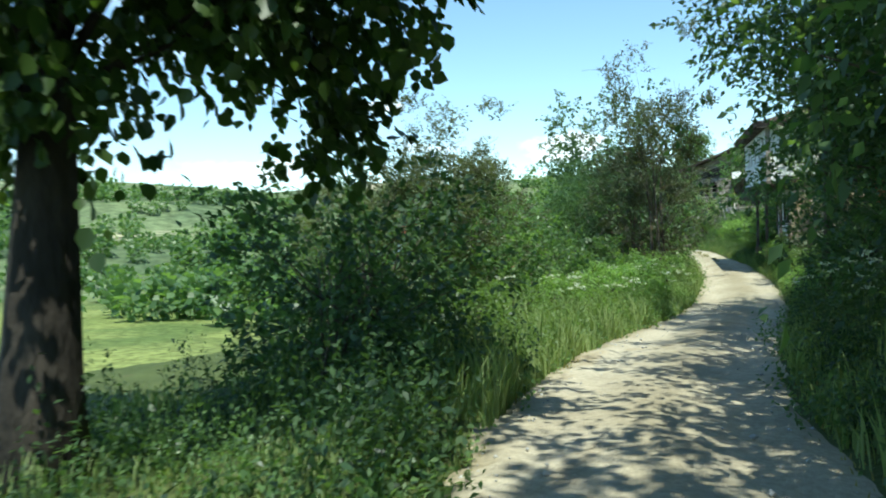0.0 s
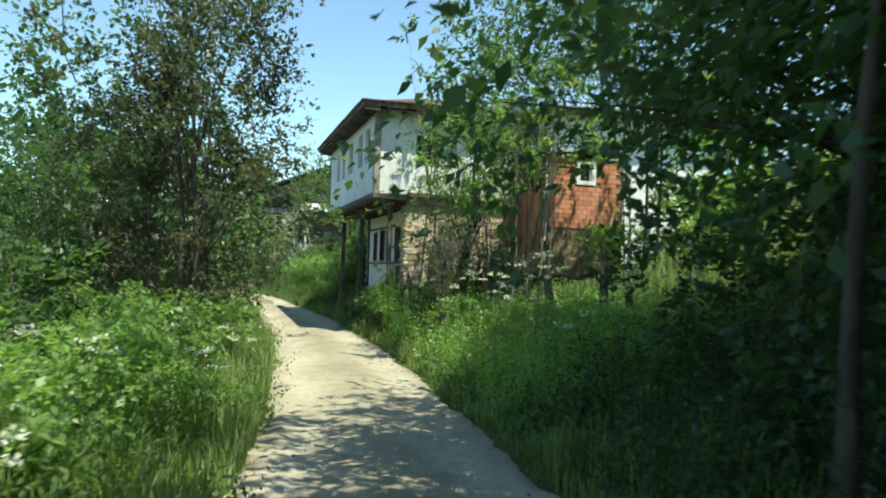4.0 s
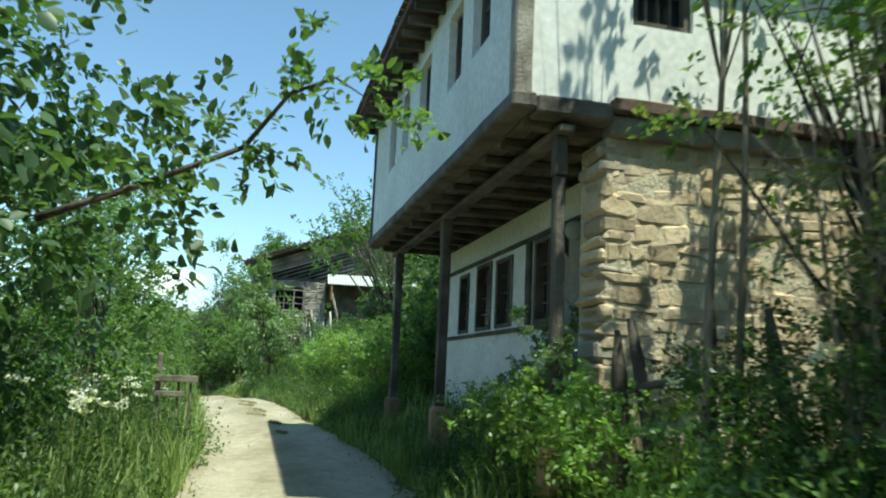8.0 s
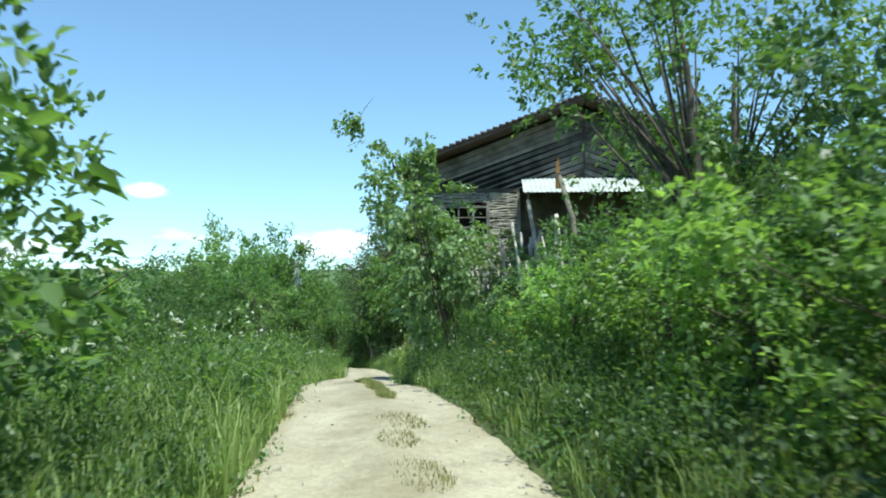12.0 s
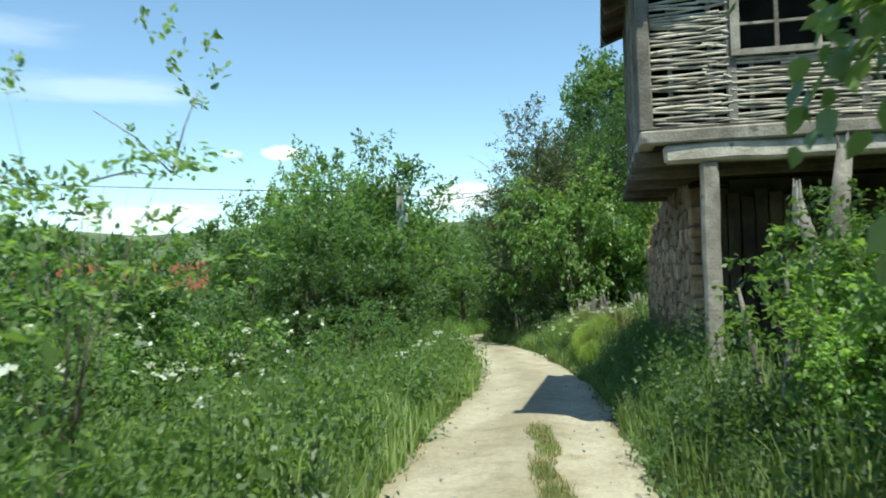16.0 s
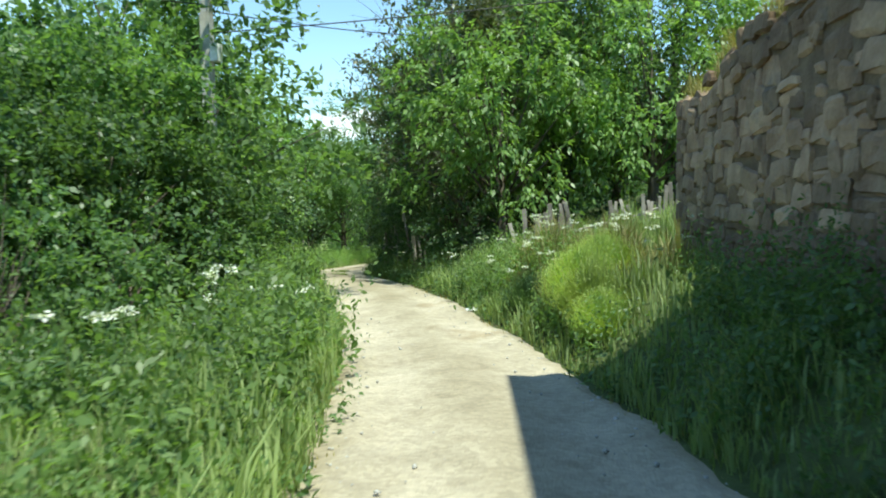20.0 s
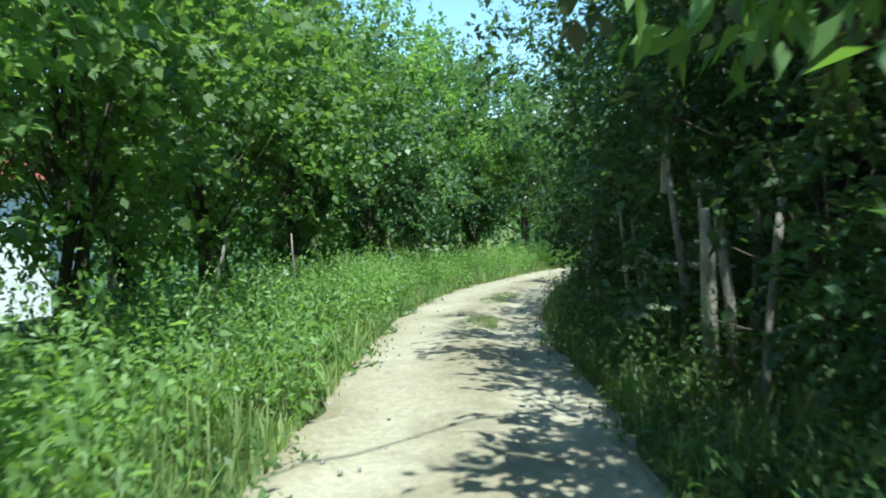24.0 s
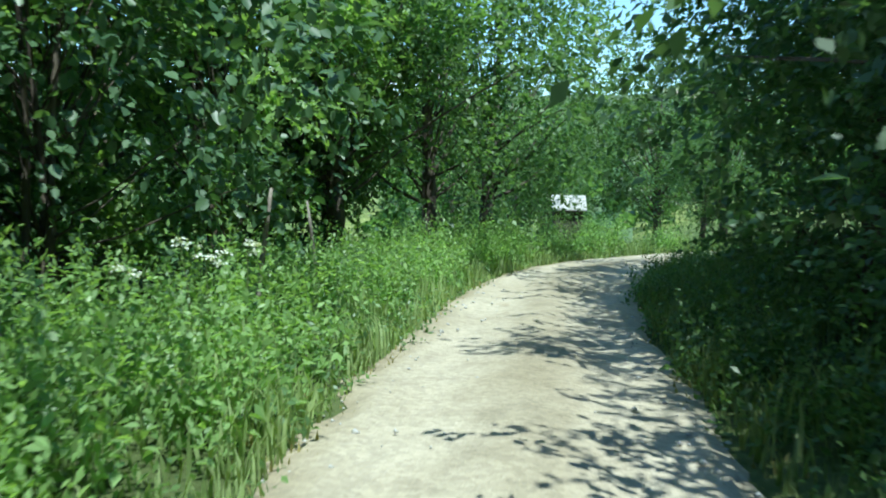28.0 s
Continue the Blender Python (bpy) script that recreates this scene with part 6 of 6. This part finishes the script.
# ---- small things ----
def picket_fence():
    rnd = random.Random(4)
    f = thing("picket_fence", "broken old fence of leaning grey split pickets", "fence")
    for k in range(38):
        t = k / 37
        x, y = -14.6 + 3.5 * t, 61.5 + 1.5 * t
        if rnd.random() < 0.12 or 0.3 < t < 0.45:
            continue
        g = float(land_z(x, y))
        hh = rnd.uniform(0.9, 1.2) if t < 0.3 else rnd.uniform(0.6, 0.85)
        w = rnd.uniform(0.03, 0.05)
        bm = boxed(-w, w, -0.012, 0.012, -0.1, hh, 0.006, 0.008, 3)
        bmesh.ops.transform(bm, matrix=pose(x, y, g, rnd.uniform(-8, 8), rnd.uniform(-16, 10), 15 + rnd.uniform(-10, 10)), verts=bm.verts)
        part("picket", bm, M_GREYWOOD, f)
    for z in (0.4,):
        bm = bmesh.new()
        pts = [(-14.6 + 3.5 * t, 61.56 + 1.5 * t, float(land_z(-14.6 + 3.5 * t, 61.5 + 1.5 * t)) + z) for t in (0, 0.33, 0.66, 1)]
        tube(bm, pts, [0.025] * 4, 6)
        part("rail", bm, M_GREYWOOD, f)


picket_fence()


def utility_pole():
    x, y = -19.8, 58.8
    g = float(land_z(x, y))
    p = thing("utility_pole", "slim grey concrete pole with a small white box", "pole", at=(x, y, g))
    part("shaft", boxed(-0.09, 0.09, -0.08, 0.08, -0.2, 4.35 - g, 0.02), M_CONCRETE, p)
    part("junction_box", boxed(0.1, 0.24, -0.09, 0.09, 3.15 - g, 3.45 - g, 0.015), M_PLASTER, p, "small white box")
    return Vector((x, y, 4.15))


def cable(a, b, sag, r=0.012, label="thin black sagging overhead cable"):
    bm = bmesh.new()
    pts = [Vector(a).lerp(Vector(b), k / 16) - Vector((0, 0, sag * 4 * (k / 16) * (1 - k / 16))) for k in range(17)]
    tube(bm, pts, [r] * 17, 5)
    tagged(part("overhead_cable", bm, M_WIRE), label, "cable")


top = utility_pole()
cable(top, (-48, 33, 6.0), 0.5)
cable(top - Vector((0, 0, 0.1)), (-13, 76, 7.0), 0.5)
cable(top - Vector((0, 0, 0.5)), (-2, 70, 7.5), 0.3)
cable((-22, -2, 4.6), (-60, 30, 4.6), 0.8)


def red_roof_house():
    h = thing("red_roof_house", "low house with a bright red tiled roof down the slope", "house", at=(-52, 79, 0), turn=40)
    part("wall", boxed(-6, 6, -3.5, 3.5, -7.5, 0.6), M_PLASTER, h)
    for s in (-1, 1):
        bm = bmesh.new()
        a = [bm.verts.new(p) for p in ((-6.6, s * 4.1, 0.35), (6.6, s * 4.1, 0.35), (6.6, 0, 2.7), (-6.6, 0, 2.7))]
        b = [bm.verts.new(v.co + Vector((0, 0, 0.15))) for v in a]
        for f in ((a[3], a[2], a[1], a[0]), b, *((a[i], a[(i + 1) % 4], b[(i + 1) % 4], b[i]) for i in range(4))):
            bm.faces.new(f if s < 0 else f[::-1])
        part("roof", bm, M_REDTILE, h)


red_roof_house()


def stake_fence(name, label, stakes, rails, material, seed, radius=0.045):
    """Rough round stakes with pointed or broken tops; stakes (way, offset, top height), rails by stake numbers and heights."""
    rnd = random.Random(seed)
    f = thing(name, label, "fence")
    tops = []
    for y, d, h in stakes:
        x, yy, g = at(y, d)
        lx, ly = rnd.uniform(-0.16, 0.16) * h, rnd.uniform(-0.14, 0.14) * h
        r = radius * rnd.uniform(0.75, 1.25)
        bm = bmesh.new()
        pts = [(0, 0, -0.3), (lx * 0.3 + rnd.uniform(-0.02, 0.02), ly * 0.3, h * 0.35), (lx * 0.7, ly * 0.7 + rnd.uniform(-0.03, 0.03), h * 0.75), (lx, ly, h)]
        tube(bm, pts, [r * 1.1, r, r * 0.92, r * rnd.uniform(0.3, 0.85)], 7)
        bmesh.ops.translate(bm, vec=(x, yy, g), verts=bm.verts)
        part("stake", bm, material, f, "", True)
        tops.append(Vector((x, yy, g)))
    for i, j, z0, z1 in rails:
        a, b = tops[i] + Vector((-0.07, 0, z0)), tops[j] + Vector((-0.07, 0, z1))
        bm = bmesh.new()
        tube(bm, [a, a.lerp(b, 0.4) + Vector((0, 0, -0.06)), a.lerp(b, 0.75) + Vector((0, 0.02, 0.03)), b], [0.04, 0.036, 0.034, 0.025], 6)
        part("rail", bm, material, f, "", True)
    return f


stake_fence("garden_fence", "old dark wooden garden fence with a sagging rail", [(5.6, 3.3, 1.35), (7.2, 3.2, 1.4), (8.7, 3.1, 1.35), (10.1, 3.1, 1.5), (11.3, 3.2, 1.3), (12.6, 3.3, 1.4), (14.2, 3.4, 1.25), (14.2, 2.8, 1.3), (14.2, 2.4, 1.2), (14.15, 2.15, 1.25)], [(0, 1, 1.1, 1.0), (1, 2, 1.05, 1.1), (2, 3, 1.1, 0.85), (3, 4, 1.1, 1.0), (4, 5, 0.95, 1.15), (3, 5, 0.6, 0.5), (6, 9, 0.75, 0.8)], M_BOARD, 5, 0.06)
stake_fence("stake_fence", "ragged fence of tall grey leaning stakes on the bank", [(34.4 + 0.2 * k, 3.3 + 0.25 * math.sin(k * 2.3), 1.75 + 0.4 * math.sin(k * 1.9) + 0.25 * math.sin(k * 5.1)) for k in range(40)], [(0, 6, 1.3, 1.2), (6, 12, 1.15, 1.25), (12, 24, 1.2, 1.0), (2, 9, 0.6, 0.7)], M_ROD, 12, 0.042)
stake_fence("stake_fence", "crooked stake fence under the dark trees", [(66.2, 2.1, 1.3), (67.4, 2.2, 1.5), (68.6, 2.0, 1.25), (69.9, 2.1, 1.4), (71.2, 2.0, 1.3), (72.4, 2.0, 1.45), (73.7, 1.95, 1.5), (74.1, 2.0, 1.45), (75.6, 2.2, 1.3), (77.2, 2.3, 1.4)], [(1, 3, 0.8, 0.9), (3, 5, 0.85, 0.7), (5, 7, 0.75, 0.85), (7, 9, 0.8, 0.7)], M_GREYWOOD, 19, 0.03)
stake_fence("stake_fence", "thick pale split stakes at the edge of the dark wood", [(66.9, 2.05, 1.3), (67.0, 2.25, 1.45), (67.3, 2.5, 1.25)], [], M_GREYWOOD, 7, 0.055)
stake_fence("verge_fence", "thin grey fence stakes standing in the weeds", [(67.2, -3.2, 1.2), (70.8, -3.1, 1.25), (72.4, -3.0, 1.2), (76.6, -2.9, 1.2), (79.6, -2.6, 1.35), (81.2, -2.5, 1.2)], [], M_GREYWOOD, 23, 0.022)


def broken_gate():
    """Weathered post with two short boards nailed across, half sunk in the weeds."""
    g = float(land_z(-4.85, 19.1))
    f = thing("broken_gate", "weathered post with short grey planks nailed to it", "fence", at=(-4.85, 19.1, g), turn=11)
    part("post", boxed(-0.035, 0.035, -0.035, 0.035, -0.3, 1.27 - g, 0.015, 0.012, 5), M_OLDGREY, f)
    part("short_post", boxed(0.25, 0.285, -0.03, 0.03, -0.3, 0.92 - g, 0.01, 0.01, 3), M_OLDGREY, f)
    part("short_post", boxed(0.41, 0.44, -0.03, 0.03, -0.3, 0.88 - g, 0.01, 0.01, 3), M_OLDGREY, f)
    part("plank", boxed(-0.08, 0.52, -0.085, -0.052, 0.885 - g, 0.975 - g, 0.008, 0.01, 4), M_OLDGREY, f)
    part("plank", boxed(0.0, 0.36, -0.085, -0.052, 0.70 - g, 0.77 - g, 0.008, 0.01, 4), M_OLDGREY, f)


broken_gate()


def yellow_flowers():
    pos = []
    for _ in range(26):
        x, y, z = at(rng.uniform(31.2, 33.6), rng.uniform(1.7, 2.7))
        c = np.array([x, y, z + rng.uniform(0.35, 0.95)])
        n = 9
        pos.append(c + rng.normal(size=(n, 3)) * 0.011)
    pos = np.concatenate(pos)
    stuff("yellow_flowers", leaves(pos, np.full(len(pos), 0.022), rng, -0.2, 0.8), LEAF_FACES, 6, L_YELLOW, "small yellow flowers among the bank weeds", "flowers")


yellow_flowers()


def dead_trunk(name, label, y, d, pts, radii, material, tip):
    """Bare snapped trunk: tapered stem and a jagged torn top."""
    x, yy, g = at(y, d)
    root = thing(name, label, "stump", at=(x, yy, g))
    bm = bmesh.new()
    tube(bm, pts, radii, 8)
    part("stem", bm, material, root, "", True)
    rnd = random.Random(int(y * 10))
    top = Vector(pts[-1])
    for k in range(5):
        bm = bmesh.new()
        o = Vector((rnd.uniform(-0.6, 0.6), rnd.uniform(-0.6, 0.6), 0)) * radii[-1]
        tube(bm, [top + o - Vector((0, 0, 0.25)), top + o * 1.1, top + o * 1.3 + Vector((0, 0, rnd.uniform(0.05, 0.28)))], [0.03, 0.026, 0.006], 5)
        part("splinter", bm, tip, root)
    return root


dead_trunk("dead_tree", "thin crooked dead stem in the shade", 67.2, 1.95, [(0, 0, -0.2), (-0.02, 0, 0.7), (-0.1, 0, 1.15), (-0.2, 0.05, 1.7)], [0.05, 0.042, 0.03, 0.02], M_GREYWOOD, M_GREYWOOD)
dead_trunk("snapped_tree", "snapped dead trunk with an orange torn top on the bank", 34.2, 3.5, [(0, 0, -0.3), (0.05, 0, 1.0), (0.0, 0, 1.75), (-0.22, 0.05, 2.5)], [0.055, 0.05, 0.045, 0.038], M_STEM, M_BROKEN)
dead_trunk("dead_tree", "bleached forked dead trunk beside the old house", 43.7, 3.2, [(0, 0, -0.3), (0.03, 0, 0.8), (-0.04, 0, 1.5), (0.05, 0.02, 2.2)], [0.13, 0.12, 0.1, 0.07], M_GREYWOOD, M_GREYWOOD)
dead_trunk("dead_tree", "bleached forked dead trunk beside the old house", 43.5, 2.95, [(0, 0, -0.3), (-0.05, 0, 0.7), (-0.08, 0, 1.3), (-0.2, 0.02, 1.75)], [0.09, 0.08, 0.07, 0.05], M_GREYWOOD, M_GREYWOOD)
stake_fence("yard_fence", "few bleached stakes in front of the open ground floor", [(43.2, 2.3, 1.15), (43.3, 2.65, 1.3), (43.4, 2.8, 1.2), (42.4, 2.2, 0.9)], [], M_GREYWOOD, 31, 0.035)


def plank_panel():
    """Low leaning panel of old planks half lost in the weeds."""
    g = float(land_z(-5.55, 21.1))
    f = thing("plank_fence", "low leaning fence panel of weathered planks in the weeds", "fence", at=(-5.55, 21.1, g), turn=107)
    for x in (-0.6, 0.6):
        part("post", boxed(x - 0.035, x + 0.035, -0.03, 0.03, -0.3, 0.95 - g, 0.01, 0.01, 4), M_OLDGREY, f)
    for k in range(1, 3):
        part("plank", boxed(-0.75, 0.72, 0.034, 0.06, 0.55 - g + k * 0.14, 0.675 - g + k * 0.14, 0.006, 0.01, 5), M_OLDGREY, f)


plank_panel()


def grey_roof_shed():
    """Low shed beyond the bend, only its pale grey roof shows."""
    h = thing("grey_shed", "low shed with a pale grey sheet roof beyond the bend", "shed", at=(-27.9, 101, 0), turn=12)
    z = float(land_z(-27.9, 101))
    part("wall", boxed(-0.5, 0.5, -0.75, 0.75, z - 0.3, -2.44), M_BOARD, h)
    for sgn in (-1, 1):
        bm = bmesh.new()
        a = [bm.verts.new(v) for v in ((-0.6, sgn * 0.9, -2.5), (0.6, sgn * 0.9, -2.5), (0.6, 0, -2.05), (-0.6, 0, -2.05))]
        b = [bm.verts.new(v.co + Vector((0, 0, 0.04))) for v in a]
        for fc in ((a[3], a[2], a[1], a[0]), b, *((a[i], a[(i + 1) % 4], b[(i + 1) % 4], b[i]) for i in range(4))):
            bm.faces.new(fc if sgn < 0 else fc[::-1])
        part("roof", bm, M_CONCRETE, h, "pale grey sheet roof")


grey_roof_shed()


def paper_scrap():
    """Crumpled sheet of paper lying at the roadside."""
    bm = bmesh.new()
    bmesh.ops.create_grid(bm, x_segments=7, y_segments=6, size=0.11)
    rnd = random.Random(2)
    for v in bm.verts:
        v.co.z = 0.03 * noise.noise(v.co * 18) + rnd.uniform(0, 0.012)
        v.co.y *= 0.7
    bmesh.ops.solidify(bm, geom=bm.faces[:], thickness=0.002)
    x, y = PAPER
    bmesh.ops.transform(bm, matrix=pose(x, y, float(road_z(y)) + 0.03, 4, -3, 25), verts=bm.verts)
    tagged(part("paper_scrap", bm, M_PAPER), "crumpled white paper scrap at the edge of the track", "litter")


PAPER = (-14.95, 58.35)
paper_scrap()


def broom_bush(y, d, height, radius, n, material, label, seed):
    """Rounded bush of many fine upright shoots."""
    rr = np.random.default_rng(seed)
    x, yy, z = at(y, d)
    root = thing("broom_bush", label, "shrub", "shrubs beside the lane", at=(x, yy, z - 0.05))
    a, q = rr.uniform(0, math.tau, n), np.sqrt(rr.uniform(size=n))
    dirn = np.stack([np.cos(a) * q, np.sin(a) * q], 1)
    h = height * np.sqrt(1.02 - q * q) * rr.uniform(0.65, 1.0, n)
    b = np.concatenate([dirn * radius * 0.55, np.zeros((n, 1))], 1)
    t = np.concatenate([dirn * radius * rr.uniform(0.85, 1.25, (n, 1)), h[:, None] + 0.1], 1)
    mid = (b + t) / 2 + [0, 0, 0.12] * h[:, None]
    side = np.stack([-np.sin(a), np.cos(a), np.zeros(n)], 1) * rr.uniform(0.003, 0.006, (n, 1))
    v = np.stack([b - side, b + side, mid + side, t, mid - side], 1)
    part_mesh("crown", np_mesh("crown", v, BLADE_FACES, 5), material, root)
    m = n // 2
    k = rr.integers(0, n, m)
    f = rr.uniform(0.35, 1.0, (m, 1))
    pos = mid[k] * (1 - f) + t[k] * f
    part_mesh("foliage", np_mesh("foliage", leaves(pos, rr.uniform(0.02, 0.05, m), rr, -0.3, 0.35, None, True), FAR_FACES, 4), material, root)


for y, d, h, r, n in ((54.4, 1.75, 0.5, 0.4, 2200), (55.0, 1.85, 0.7, 0.5, 3400), (55.7, 2.0, 0.75, 0.55, 3600), (56.4, 2.5, 0.65, 0.5, 2400)):
    broom_bush(y, d, h, r, n, L_BROOM, "yellow-green rounded bush of fine shoots below the wall", int(y * 10))
for y, d, h, r, n in ((56.9, 1.7, 0.5, 0.42, 1500),):
    broom_bush(y, d, h, r, n, L_DARK, "low dark green tuft on the sunny bank", int(y * 10))


def dog_rose_flowers():
    """White five-petalled blossoms on the bushes of the downhill side."""
    pos, size = [], []
    for _ in range(70):
        x, y, z = at(rng.uniform(35.5, 43.5), -rng.uniform(2.2, 5.2))
        c = np.array([x, y, z + rng.uniform(0.75, 1.6)])
        for k in range(5):
            a = k * math.tau / 5 + rng.uniform(0, 0.3)
            pos.append(c + [0.012 * math.cos(a), 0.012 * math.sin(a), rng.normal() * 0.01])
            size.append(rng.uniform(0.035, 0.055))
    stuff("rose_blossoms", leaves(np.array(pos), np.array(size), rng, -0.5, 0.9), LEAF_FACES, 6, L_FLOWER, "white dog rose blossoms on the roadside bushes", "flowers")


dog_rose_flowers()


def brick_stub():
    """Low ruin of orange brick with a dark opening, down in the meadow."""
    x, y = -34.4, 65.5
    g = float(land_z(x, y))
    b = thing("brick_ruin", "low ruined oven of orange brick in the meadow", "ruin", at=(x, y, g), turn=20)
    top = -1.5 - g
    core = part("wall", wall_along_x(-0.9, 0.9, -1.2, 1.2, -0.5, top, [(-0.35, 0.35, top - 1.0, top - 0.3)]), M_BRICK, b)
    # near-black sheet painted for the dark depth of the opening
    part("backing", boxed(-0.36, 0.36, 0.0, 0.1, top - 1.01, top - 0.29), M_UNLIT, b)
    part("slab", boxed(-1.3, 1.3, -1.0, 1.0, top + 0.004, top + 0.12, 0.02, 0.03, 3), M_CONCRETE, b)


brick_stub()


def loose_stones():
    """Small stones lying on the gravel, most along its edges."""
    rr = np.random.default_rng(41)
    n = 3600
    y = rr.uniform(-16, 86, n)
    d = rr.choice([-1, 1], n) * np.where(rr.uniform(size=n) < 0.75, rr.uniform(0.9, 1.35, n), rr.uniform(0.0, 0.9, n))
    x = road_x(y) + d
    z = road_z(y) + 0.03 - 0.05 * bump01(np.abs(d), 0.9, 1.32)
    r = 0.008 + 0.022 * rr.uniform(size=n) ** 3
    o = np.array([(1, 0, 0), (0, 1, 0), (-1, 0, 0), (0, -1, 0), (0, 0, 0.8), (0, 0, -0.8)], float)
    v = np.stack([x, y, z], 1)[:, None] + o[None] * r[:, None, None] * rr.uniform(0.6, 1.3, (n, 6, 1))
    stuff("loose_stones", v, ((0, 1, 4), (1, 2, 4), (2, 3, 4), (3, 0, 4), (1, 0, 5), (2, 1, 5), (3, 2, 5), (0, 3, 5)), 6, M_CONCRETE, "small loose stones on the gravel track", "stones")


loose_stones()
for side in (-1, 1):
    grass(5000, -16, 92, side, 1.08, 1.5, 0.05, 0.16, L_DRY, "short dry grass along the edge of the gravel", 1.0)
